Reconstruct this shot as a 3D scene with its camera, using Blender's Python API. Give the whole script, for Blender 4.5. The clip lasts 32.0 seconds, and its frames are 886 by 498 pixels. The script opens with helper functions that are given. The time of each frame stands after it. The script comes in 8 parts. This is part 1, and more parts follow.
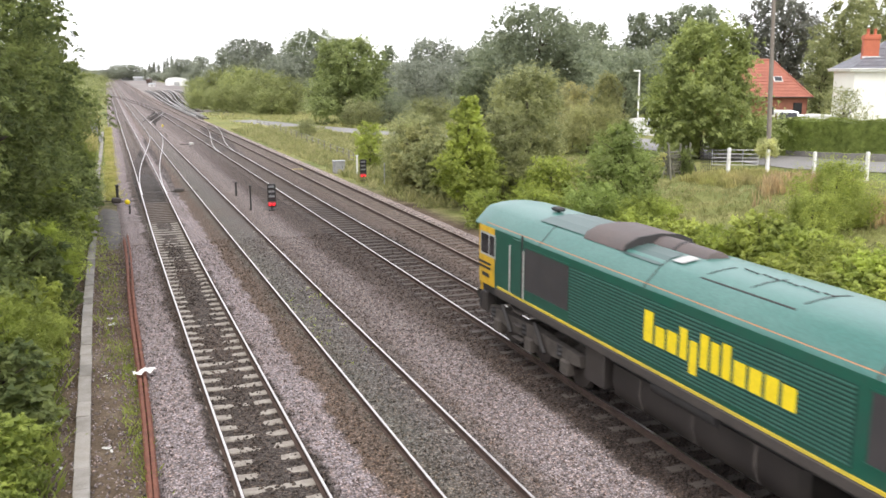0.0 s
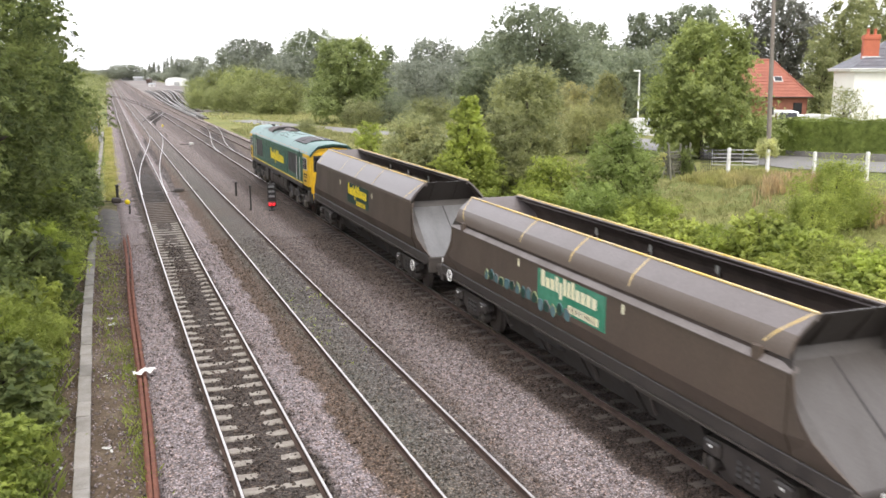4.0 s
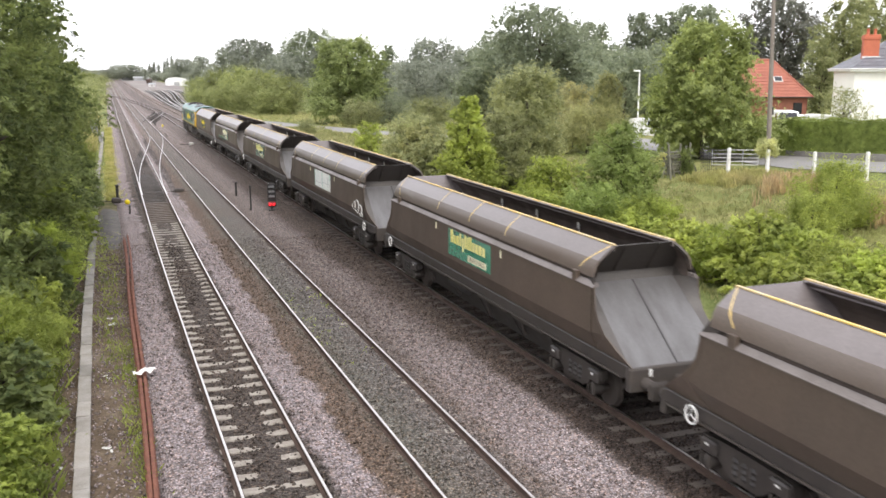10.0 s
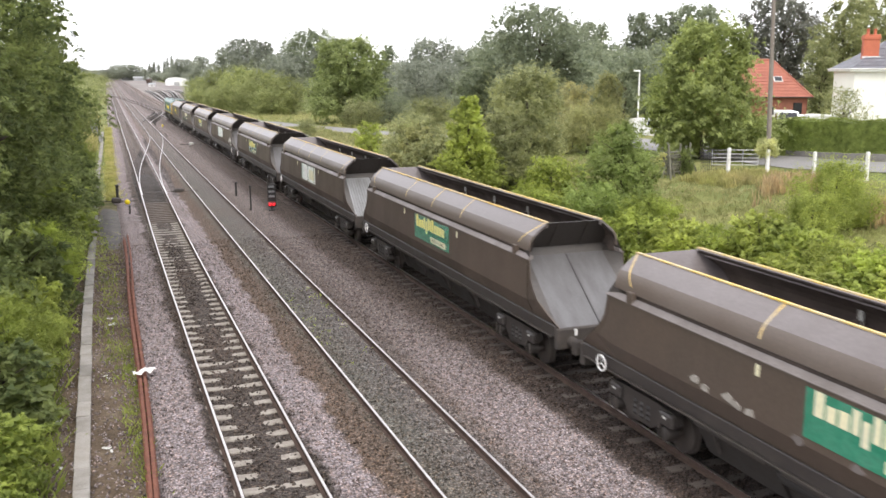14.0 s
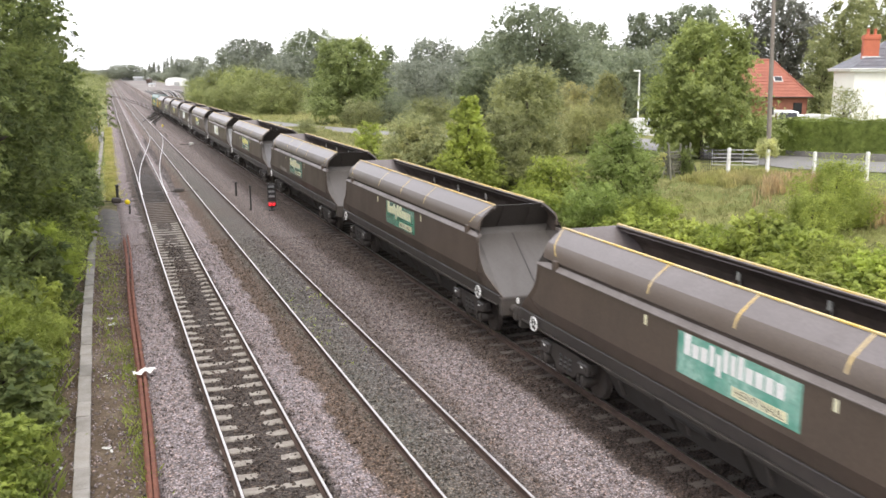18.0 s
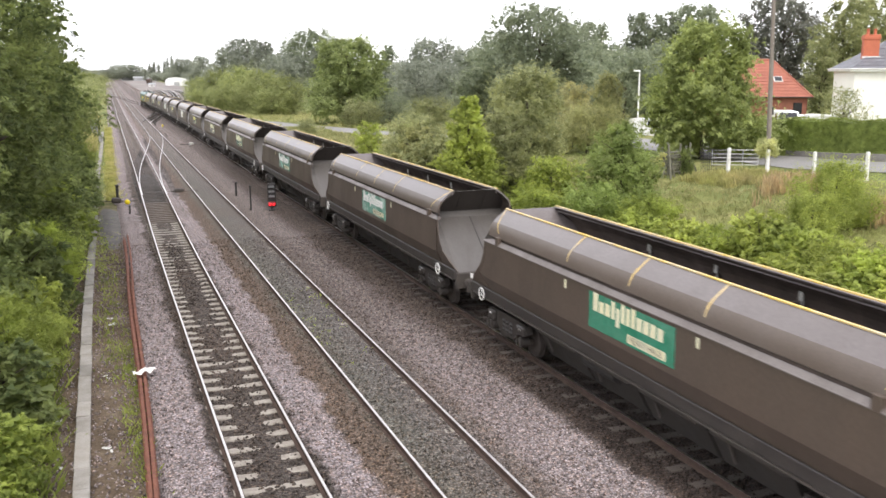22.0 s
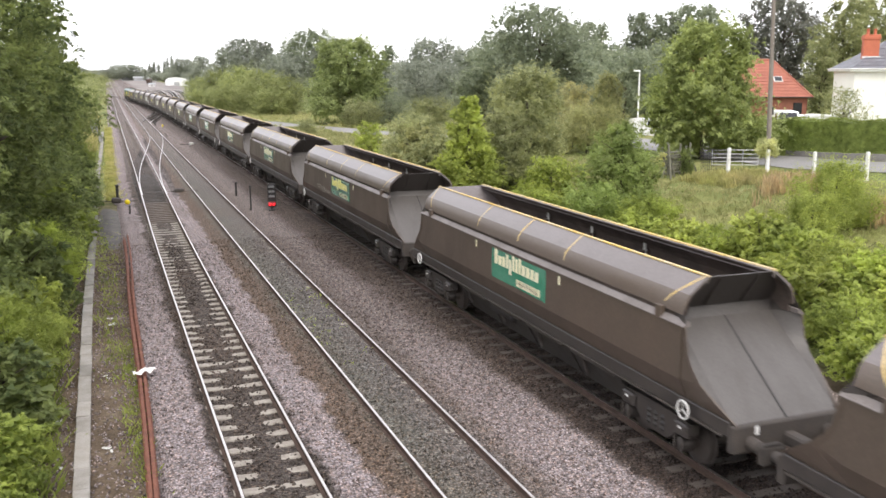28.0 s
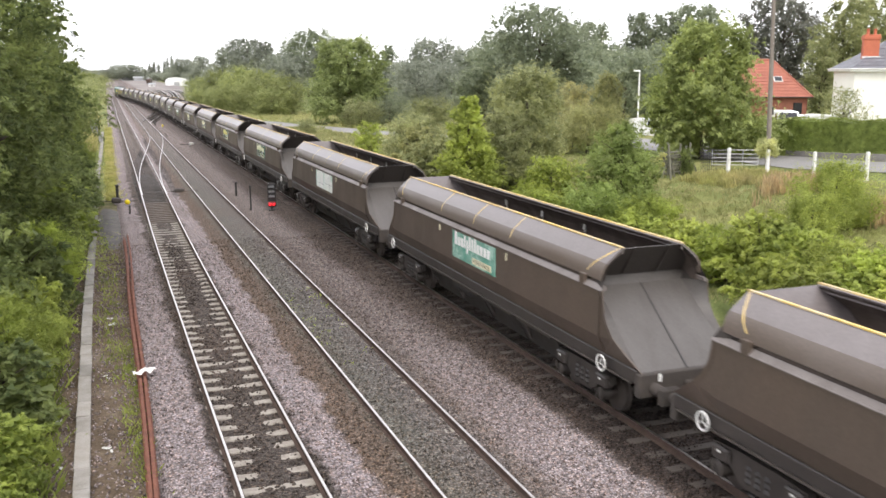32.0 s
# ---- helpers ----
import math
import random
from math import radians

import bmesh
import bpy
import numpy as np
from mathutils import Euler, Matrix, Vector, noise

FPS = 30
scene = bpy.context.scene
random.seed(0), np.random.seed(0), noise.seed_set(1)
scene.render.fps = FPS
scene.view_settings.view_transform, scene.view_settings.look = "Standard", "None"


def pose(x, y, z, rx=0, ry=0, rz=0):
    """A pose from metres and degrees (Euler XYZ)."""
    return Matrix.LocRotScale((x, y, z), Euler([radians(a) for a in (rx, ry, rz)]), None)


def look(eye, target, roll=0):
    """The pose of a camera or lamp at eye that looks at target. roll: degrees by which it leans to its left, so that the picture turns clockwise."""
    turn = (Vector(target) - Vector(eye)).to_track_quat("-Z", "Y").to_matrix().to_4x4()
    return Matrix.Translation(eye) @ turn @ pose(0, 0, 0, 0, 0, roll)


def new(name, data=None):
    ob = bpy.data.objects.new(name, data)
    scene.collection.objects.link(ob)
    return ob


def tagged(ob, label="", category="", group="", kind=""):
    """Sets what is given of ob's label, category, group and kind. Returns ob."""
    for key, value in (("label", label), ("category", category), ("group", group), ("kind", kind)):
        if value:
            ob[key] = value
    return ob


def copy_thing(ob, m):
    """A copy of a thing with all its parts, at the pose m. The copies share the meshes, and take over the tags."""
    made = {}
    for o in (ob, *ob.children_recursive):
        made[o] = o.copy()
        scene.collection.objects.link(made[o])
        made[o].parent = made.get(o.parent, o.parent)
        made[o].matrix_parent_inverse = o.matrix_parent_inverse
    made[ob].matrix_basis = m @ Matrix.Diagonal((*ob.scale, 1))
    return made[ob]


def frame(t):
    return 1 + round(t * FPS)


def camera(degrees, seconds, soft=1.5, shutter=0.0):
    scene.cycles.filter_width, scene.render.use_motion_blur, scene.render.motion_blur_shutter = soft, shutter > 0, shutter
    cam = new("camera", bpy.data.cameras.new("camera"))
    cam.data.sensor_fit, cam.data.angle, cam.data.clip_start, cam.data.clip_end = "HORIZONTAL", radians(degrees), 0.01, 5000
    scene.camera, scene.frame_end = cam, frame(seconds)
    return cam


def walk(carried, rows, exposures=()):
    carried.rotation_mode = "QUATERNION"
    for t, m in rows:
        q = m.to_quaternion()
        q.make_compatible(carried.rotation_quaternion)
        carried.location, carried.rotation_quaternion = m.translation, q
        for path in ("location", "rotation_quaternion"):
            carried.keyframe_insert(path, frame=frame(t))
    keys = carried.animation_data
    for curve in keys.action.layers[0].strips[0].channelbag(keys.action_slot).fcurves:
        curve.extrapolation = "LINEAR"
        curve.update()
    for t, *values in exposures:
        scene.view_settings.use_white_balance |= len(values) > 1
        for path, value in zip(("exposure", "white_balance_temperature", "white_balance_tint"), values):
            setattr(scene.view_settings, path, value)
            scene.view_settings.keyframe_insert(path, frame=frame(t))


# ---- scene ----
cam = camera(52.13, 32.0, soft=1.6, shutter=0.3)
EYE = (0.0, 0.0, 7.62)
AIM = pose(*EYE, 90 - 11.154, 0, -20.719)
walk(cam, [(0.0, AIM), (32.0, AIM)])

# ---- light: a bright overcast afternoon ----
world = bpy.data.worlds.new("overcast_sky")
scene.world = world
world.use_nodes = True
wn, wl = world.node_tree.nodes, world.node_tree.links
wn.clear()
sky = wn.new("ShaderNodeTexSky")
sky.sky_type = "NISHITA"
sky.sun_disc = False
sky.sun_elevation, sky.sun_rotation = radians(52), radians(194)
sky.air_density, sky.dust_density = 1.0, 4.0
bg_sky = wn.new("ShaderNodeBackground")
bg_sky.inputs[1].default_value = 0.05
wl.new(sky.outputs[0], bg_sky.inputs[0])
bg_cloud = wn.new("ShaderNodeBackground")
bg_cloud.inputs[0].default_value = (1.0, 0.985, 1.04, 1)
bg_cloud.inputs[1].default_value = 1.7
add = wn.new("ShaderNodeAddShader")
wl.new(bg_sky.outputs[0], add.inputs[0])
wl.new(bg_cloud.outputs[0], add.inputs[1])
wout = wn.new("ShaderNodeOutputWorld")
wl.new(add.outputs[0], wout.inputs[0])
sun = new("sun", bpy.data.lights.new("sun", "SUN"))
sun.data.energy, sun.data.angle, sun.data.color = 1.5, radians(25), (1.0, 0.95, 0.88)
sun.matrix_world = look((-5, -20, 27), (0, 0, 0))
scene.view_settings.exposure = 0.12


# ---- plan: the tracks run along +y, bend a little to +x and fall away with distance ----
def soft_ramp(d, w):
    d = d / w
    return w * (d if d > 20 else math.log1p(math.exp(max(d, -40.0))))


def bend(y):
    return 0.0108 * soft_ramp(y - 60.0, 18.0)


def drop(y):
    return -0.0088 * (soft_ramp(y - 62.0, 18.0) - soft_ramp(y - 300.0, 45.0))


GAUGE = 1.505
TRACK_A, TRACK_B, TRACK_C, TRACK_D = 2.745, 6.195, 11.44, 14.83


def way_a(y):
    return TRACK_A + 0.3 * smooth(32, 85, y)


def way_c(y):
    """The third track swings over to the left far away."""
    d = min(max(0.0, y - 170.0), 200.0)
    return TRACK_C - (2.0e-4 * d * d if d < 180 else 6.48 + 0.072 * (d - 180))


def smooth(a, b, v):
    v = min(1.0, max(0.0, (v - a) / (b - a)))
    return v * v * (3 - 2 * v)


def land(x, y):
    """Height of the natural ground."""
    n = noise.noise(Vector((x * 0.15, y * 0.15, 3.1)))
    n2 = noise.noise(Vector((x * 0.9, y * 0.9, 7.7)))
    right = smooth(20.5, 33.0, x) * 2.15 * (1 - smooth(56, 118, y)) + 0.6 * smooth(36, 62, x) * (1 - smooth(70, 140, y))
    left = smooth(-2.0, -7.0, x) * 0.5
    wild = smooth(17.6, 20.0, x) + smooth(-0.9, -2.2, x)
    return -0.36 + right + left + drop(y) + wild * (0.16 * n + 0.05 * n2) + 0.012 * n2


# ---- mesh helpers ----
class Build:
    def __init__(self):
        self.v, self.f = [], []

    def add(self, verts, faces):
        n = len(self.v)
        self.v += [tuple(p) for p in verts]
        self.f += [tuple(i + n for i in f) for f in faces]
        return self

    def box(self, x0, x1, y0, y1, z0, z1):
        return self.add([(x0, y0, z0), (x1, y0, z0), (x1, y1, z0), (x0, y1, z0), (x0, y0, z1), (x1, y0, z1), (x1, y1, z1), (x0, y1, z1)],
                        [(3, 2, 1, 0), (4, 5, 6, 7), (0, 1, 5, 4), (1, 2, 6, 5), (2, 3, 7, 6), (3, 0, 4, 7)])

    def bbox(self, x0, x1, y0, y1, z0, z1, b=0.02):
        """A box with chamfered edges."""
        vs = []
        for z, k in ((z0, b), (z0 + b, 0), (z1 - b, 0), (z1, b)):
            for cx, cy, sx, sy in ((x0, y0, 1, 1), (x1, y0, -1, 1), (x1, y1, -1, -1), (x0, y1, 1, -1)):
                a = (cx + sx * (k + b), cy + sy * k, z), (cx + sx * k, cy + sy * (k + b), z)
                vs += a if (sx * sy < 0) else a[::-1]
        fs = [tuple(range(7, -1, -1)), tuple(range(24, 32))]
        for r in range(3):
            for i in range(8):
                j = (i + 1) % 8
                fs.append((r * 8 + i, r * 8 + j, r * 8 + 8 + j, r * 8 + 8 + i))
        return self.add(vs, fs)

    def prism(self, outline, y0, y1):
        """An outline of (x, z), counter-clockwise seen from -y, drawn out along y."""
        n = len(outline)
        vs = [(x, y0, z) for x, z in outline] + [(x, y1, z) for x, z in outline]
        fs = [tuple(range(n)), tuple(range(2 * n - 1, n - 1, -1))]
        fs += [((i + 1) % n, i, n + i, n + (i + 1) % n) for i in range(n)]
        return self.add(vs, fs)

    def prism_x(self, outline, x0, x1):
        """An outline of (y, z) drawn out along x."""
        n = len(outline)
        vs = [(x0, y, z) for y, z in outline] + [(x1, y, z) for y, z in outline]
        fs = [tuple(range(n - 1, -1, -1)), tuple(range(n, 2 * n))]
        fs += [(i, (i + 1) % n, n + (i + 1) % n, n + i) for i in range(n)]
        return self.add(vs, fs)

    def loft(self, rings, closed=True, caps=True):
        n = len(rings[0])
        vs = [p for r in rings for p in r]
        fs = []
        for r in range(len(rings) - 1):
            for i in range(n if closed else n - 1):
                j = (i + 1) % n
                fs.append((r * n + i, r * n + j, (r + 1) * n + j, (r + 1) * n + i))
        if caps:
            fs += [tuple(range(n - 1, -1, -1)), tuple(range((len(rings) - 1) * n, len(rings) * n))]
        return self.add(vs, fs)

    def tube(self, points, radii, n=8, caps=True):
        rings = []
        pts = [Vector(p) for p in points]
        for i, p in enumerate(pts):
            d = (pts[min(i + 1, len(pts) - 1)] - pts[max(i - 1, 0)]).normalized()
            a = d.orthogonal().normalized() if abs(d.z) > 0.9 else d.cross(Vector((0, 0, 1))).normalized()
            b = d.cross(a)
            r = radii[i] if isinstance(radii, (list, tuple)) else radii
            rings.append([p + (a * math.cos(t) + b * math.sin(t)) * r for t in (2 * math.pi * k / n for k in range(n))])
        return self.loft(rings, True, caps)

    def turned(self, outline, n=16, axis="x", caps=True):
        """An outline of (along, radius) turned about the axis."""
        rings = []
        for a, r in outline:
            ring = []
            for k in range(n):
                c, s = r * math.cos(2 * math.pi * k / n), r * math.sin(2 * math.pi * k / n)
                ring.append((a, c, s) if axis == "x" else (s, a, c) if axis == "y" else (c, s, a))
            rings.append(ring)
        return self.loft(rings, True, caps)

    def moved(self, m):
        self.v = [tuple(m @ Vector(p)) for p in self.v]
        return self

    def mesh(self, name, material, smooth_angle=None):
        me = bpy.data.meshes.new(name)
        me.from_pydata(self.v, [], self.f)
        me.materials.append(material)
        if smooth_angle:
            me.polygons.foreach_set("use_smooth", [True] * len(me.polygons))
            me.set_sharp_from_angle(angle=radians(smooth_angle))
        me.update()
        return me


def part(name, build, material, parent=None, label="", smooth_angle=None, at=None):
    me = build if isinstance(build, bpy.types.Mesh) else build.mesh(name, material, smooth_angle)
    ob = new(name, me)
    ob.parent = parent
    if at is not None:
        ob.matrix_basis = at
    if label:
        ob["label"] = label
    return ob


def thing(name, label, category, m=None, group="", kind=""):
    ob = new(name)
    ob.empty_display_size = 0.2
    if m is not None:
        ob.matrix_basis = m
    return tagged(ob, label, category, group, kind)


# ---- materials ----
def nodes_of(name):
    m = bpy.data.materials.new(name)
    m.use_nodes = True
    nt = m.node_tree
    return m, nt.nodes, nt.links, nt.nodes["Principled BSDF"]


def noise_node(n, l, scale, detail=4, rough=0.55, vector=None, stretch=None):
    t = n.new("ShaderNodeTexNoise")
    t.inputs["Scale"].default_value, t.inputs["Detail"].default_value, t.inputs["Roughness"].default_value = scale, detail, rough
    if vector is None:
        vector = n.new("ShaderNodeTexCoord").outputs["Object"]
    if stretch:
        mp = n.new("ShaderNodeMapping")
        mp.inputs["Scale"].default_value = stretch
        l.new(vector, mp.inputs["Vector"])
        vector = mp.outputs[0]
    l.new(vector, t.inputs["Vector"])
    return t


def ramp_node(n, l, fac, stops):
    r = n.new("ShaderNodeValToRGB")
    while len(r.color_ramp.elements) < len(stops):
        r.color_ramp.elements.new(0.5)
    for e, (p, c) in zip(r.color_ramp.elements, stops):
        e.position = p
        e.color = (*c, 1) if len(c) == 3 else c
    l.new(fac, r.inputs[0])
    return r


def mix_node(n, l, fac, a, b, mode="MIX"):
    m = n.new("ShaderNodeMix")
    m.data_type, m.blend_type = "RGBA", mode
    for sock, val in ((m.inputs[0], fac), (m.inputs[6], a), (m.inputs[7], b)):
        if isinstance(val, (int, float)):
            sock.default_value = val
        elif isinstance(val, tuple):
            sock.default_value = (*val, 1)
        else:
            l.new(val, sock)
    return m.outputs[2]


def bump_node(n, l, bsdf, height, strength, distance):
    b = n.new("ShaderNodeBump")
    b.inputs["Strength"].default_value, b.inputs["Distance"].default_value = strength, distance
    l.new(height, b.inputs["Height"])
    l.new(b.outputs[0], bsdf.inputs["Normal"])


def surface(name, base, worn, rough=0.6, metal=0.0, fine=30.0, coarse=2.0, amount=0.6, bump=0.15, stretch=None, spread=(0.35, 0.7), world_space=False, coat=0.0):
    """A surface of a base colour with worn or dirty patches at two scales."""
    m, n, l, b = nodes_of(name)
    vec = n.new("ShaderNodeNewGeometry").outputs["Position"] if world_space else n.new("ShaderNodeTexCoord").outputs["Object"]
    t1 = noise_node(n, l, coarse, 5, 0.6, vec, stretch)
    t2 = noise_node(n, l, fine, 3, 0.6, vec, stretch)
    f1 = ramp_node(n, l, t1.outputs[0], [(spread[0], (0, 0, 0)), (spread[1], (amount, amount, amount))])
    c1 = mix_node(n, l, f1.outputs[0], base, worn)
    f2 = ramp_node(n, l, t2.outputs[0], [(0.3, (0.82, 0.82, 0.82)), (0.7, (1.12, 1.12, 1.12))])
    c2 = mix_node(n, l, 1.0, c1, f2.outputs[0], "MULTIPLY")
    l.new(c2, b.inputs["Base Color"])
    b.inputs["Metallic"].default_value = metal
    rr = ramp_node(n, l, t1.outputs[0], [(0.3, (rough * 0.85,) * 3), (0.7, (min(1, rough * 1.2),) * 3)])
    l.new(rr.outputs[0], b.inputs["Roughness"])
    if coat:
        b.inputs["Coat Weight"].default_value = coat
    if bump:
        bump_node(n, l, b, t2.outputs[0], bump, 0.01)
    return m


def leaf_material(name, dark, light, tip=None):
    m, n, l, b = nodes_of(name)
    geo = n.new("ShaderNodeNewGeometry")
    info = n.new("ShaderNodeObjectInfo")
    t = noise_node(n, l, 0.45, 3, 0.6, geo.outputs["Position"])
    c = mix_node(n, l, geo.outputs["Random Per Island"], dark, light)
    f = ramp_node(n, l, t.outputs[0], [(0.36, (0, 0, 0)), (0.66, (1, 1, 1))])
    c = mix_node(n, l, f.outputs[0], c, tip or tuple(min(1, k * 1.35) for k in light))
    t2 = noise_node(n, l, 2.2, 2, 0.6, geo.outputs["Position"])
    f2 = ramp_node(n, l, t2.outputs[0], [(0.32, (0.72, 0.74, 0.7)), (0.68, (1.32, 1.3, 1.2))])
    c = mix_node(n, l, 1.0, c, f2.outputs[0], "MULTIPLY")
    hs = n.new("ShaderNodeHueSaturation")
    v = n.new("ShaderNodeMapRange")
    v.inputs[3].default_value, v.inputs[4].default_value = 0.8, 1.2
    l.new(info.outputs["Random"], v.inputs[0])
    l.new(v.outputs[0], hs.inputs["Value"])
    l.new(c, hs.inputs["Color"])
    b.inputs["Roughness"].default_value = 0.65
    b.inputs["Specular IOR Level"].default_value = 0.18
    l.new(hs.outputs[0], b.inputs["Base Color"])
    tr = n.new("ShaderNodeBsdfTranslucent")
    l.new(mix_node(n, l, 1.0, hs.outputs[0], (1.75, 1.7, 1.5), "MULTIPLY"), tr.inputs[0])
    mx = n.new("ShaderNodeMixShader")
    mx.inputs[0].default_value = 0.45
    l.new(b.outputs[0], mx.inputs[1])
    l.new(tr.outputs[0], mx.inputs[2])
    l.new(mx.outputs[0], n["Material Output"].inputs[0])
    return m


def glow(name, colour, strength):
    m, n, l, b = nodes_of(name)
    b.inputs["Base Color"].default_value = (*colour, 1)
    b.inputs["Emission Color"].default_value = (*colour, 1)
    b.inputs["Emission Strength"].default_value = strength
    return m


def ballast_material(name):
    """Crushed stone; its colour follows the ways of the tracks, with brown dirt in the trafficked parts."""
    m, n, l, b = nodes_of(name)
    geo = n.new("ShaderNodeNewGeometry")
    pos = geo.outputs["Position"]
    sep = n.new("ShaderNodeSeparateXYZ")
    l.new(pos, sep.inputs[0])
    wob = noise_node(n, l, 0.9, 8, 0.62, pos)
    wob2 = noise_node(n, l, 0.22, 3, 0.5, pos)
    ad = n.new("ShaderNodeMath")
    ad.operation = "MULTIPLY_ADD"
    ad.inputs[1].default_value = 1.1
    l.new(wob.outputs[0], ad.inputs[0])
    # the tracks bear off to the right further along
    far = n.new("ShaderNodeMath")
    far.operation, far.inputs[1].default_value = "SUBTRACT", 64.0
    l.new(sep.outputs[1], far.inputs[0])
    far2 = n.new("ShaderNodeMath")
    far2.operation, far2.inputs[1].default_value = "MAXIMUM", 0.0
    l.new(far.outputs[0], far2.inputs[0])
    off = n.new("ShaderNodeMath")
    off.operation, off.inputs[1].default_value = "MULTIPLY_ADD", -0.0108
    l.new(far2.outputs[0], off.inputs[0])
    l.new(sep.outputs[0], off.inputs[2])
    l.new(off.outputs[0], ad.inputs[2])
    mr = n.new("ShaderNodeMapRange")
    mr.inputs[1].default_value, mr.inputs[2].default_value = 0.55, 18.55
    l.new(ad.outputs[0], mr.inputs[0])
    pale, grey, brown, dark, green = (0.305, 0.27, 0.272), (0.165, 0.153, 0.146), (0.13, 0.105, 0.088), (0.047, 0.036, 0.03), (0.15, 0.147, 0.125)

    def at(x):
        return x / 18.0
    c = ramp_node(n, l, mr.outputs[0], [(at(0.0), (0.32, 0.28, 0.275)), (at(0.6), pale), (at(1.62), pale), (at(1.8), (0.082, 0.068, 0.058)), (at(3.62), (0.09, 0.077, 0.067)), (at(3.78), pale), (at(4.5), pale),
                                        (at(4.66), (0.15, 0.114, 0.087)), (at(5.15), (0.135, 0.106, 0.083)), (at(5.5), green), (at(6.9), grey), (at(7.4), (0.23, 0.198, 0.18)), (at(8.0), (0.34, 0.3, 0.3)), (at(9.35), (0.35, 0.31, 0.31)), (at(9.6), (0.08, 0.062, 0.051)), (at(9.95), dark), (at(12.5), dark),
                                        (at(13.2), brown), (at(15.4), (0.16, 0.125, 0.1)), (at(16.0), (0.37, 0.32, 0.3))])
    # brown dirt and fresh pale stone, in patches of their own
    f = ramp_node(n, l, wob2.outputs[0], [(0.45, (0, 0, 0)), (0.64, (0.26, 0.26, 0.26))])
    c0 = mix_node(n, l, f.outputs[0], c.outputs[0], (0.15, 0.112, 0.088))
    # the stone between the middle tracks is browner further along
    yr = n.new("ShaderNodeMapRange")
    yr.inputs[1].default_value, yr.inputs[2].default_value, yr.inputs[4].default_value = 17.0, 27.0, 0.62
    l.new(sep.outputs[1], yr.inputs[0])
    zone = ramp_node(n, l, mr.outputs[0], [(at(6.7), (0, 0, 0)), (at(7.2), (1, 1, 1)), (at(9.9), (1, 1, 1)), (at(10.2), (0, 0, 0))])
    fz = n.new("ShaderNodeMath")
    fz.operation = "MULTIPLY"
    l.new(yr.outputs[0], fz.inputs[0])
    l.new(zone.outputs[0], fz.inputs[1])
    c1 = mix_node(n, l, fz.outputs[0], c0, (0.13, 0.109, 0.095))
    # oily stain that widens along the third track
    y2 = n.new("ShaderNodeMapRange")
    y2.inputs[1].default_value, y2.inputs[2].default_value, y2.inputs[4].default_value = 17.0, 34.0, 0.85
    l.new(sep.outputs[1], y2.inputs[0])
    zone2 = ramp_node(n, l, mr.outputs[0], [(at(8.6), (0, 0, 0)), (at(9.25), (1, 1, 1)), (at(9.9), (1, 1, 1)), (at(10.2), (0, 0, 0))])
    fz2 = n.new("ShaderNodeMath")
    fz2.operation = "MULTIPLY"
    l.new(y2.outputs[0], fz2.inputs[0])
    l.new(zone2.outputs[0], fz2.inputs[1])
    c1 = mix_node(n, l, fz2.outputs[0], c1, (0.07, 0.054, 0.044))
    # the stone turns paler in the yard beyond the crossover
    ya = n.new("ShaderNodeMapRange")
    ya.inputs[1].default_value, ya.inputs[2].default_value, ya.inputs[4].default_value = 62.0, 120.0, 0.45
    l.new(sep.outputs[1], ya.inputs[0])
    c1 = mix_node(n, l, ya.outputs[0], c1, (0.3, 0.262, 0.25))
    vo = n.new("ShaderNodeTexVoronoi")
    vo.inputs["Scale"].default_value = 23
    l.new(pos, vo.inputs["Vector"])
    sepc = n.new("ShaderNodeSeparateColor")
    l.new(vo.outputs["Color"], sepc.inputs[0])
    v1 = ramp_node(n, l, sepc.outputs[0], [(0.0, (0.42, 0.4, 0.39)), (0.5, (0.88, 0.87, 0.86)), (0.85, (1.28, 1.25, 1.25)), (1.0, (1.75, 1.7, 1.7))])
    c2 = mix_node(n, l, 1.0, c1, v1.outputs[0], "MULTIPLY")
    v2 = ramp_node(n, l, sepc.outputs[1], [(0.0, (1.1, 0.98, 0.88)), (0.3, (1.05, 0.99, 0.93)), (0.36, (1.0, 1.0, 1.0)), (1.0, (0.96, 1.0, 1.03))])
    c2 = mix_node(n, l, 1.0, c2, v2.outputs[0], "MULTIPLY")
    d = ramp_node(n, l, vo.outputs["Distance"], [(0.35, (1, 1, 1)), (0.8, (0.36, 0.34, 0.33))])
    c3 = mix_node(n, l, 1.0, c2, d.outputs[0], "MULTIPLY")
    l.new(c3, b.inputs["Base Color"])
    b.inputs["Roughness"].default_value = 0.9
    b.inputs["Specular IOR Level"].default_value = 0.25
    inv = n.new("ShaderNodeMath")
    inv.operation = "SUBTRACT"
    inv.inputs[0].default_value = 1
    l.new(vo.outputs["Distance"], inv.inputs[1])
    bump_node(n, l, b, inv.outputs[0], 0.8, 0.04)
    return m


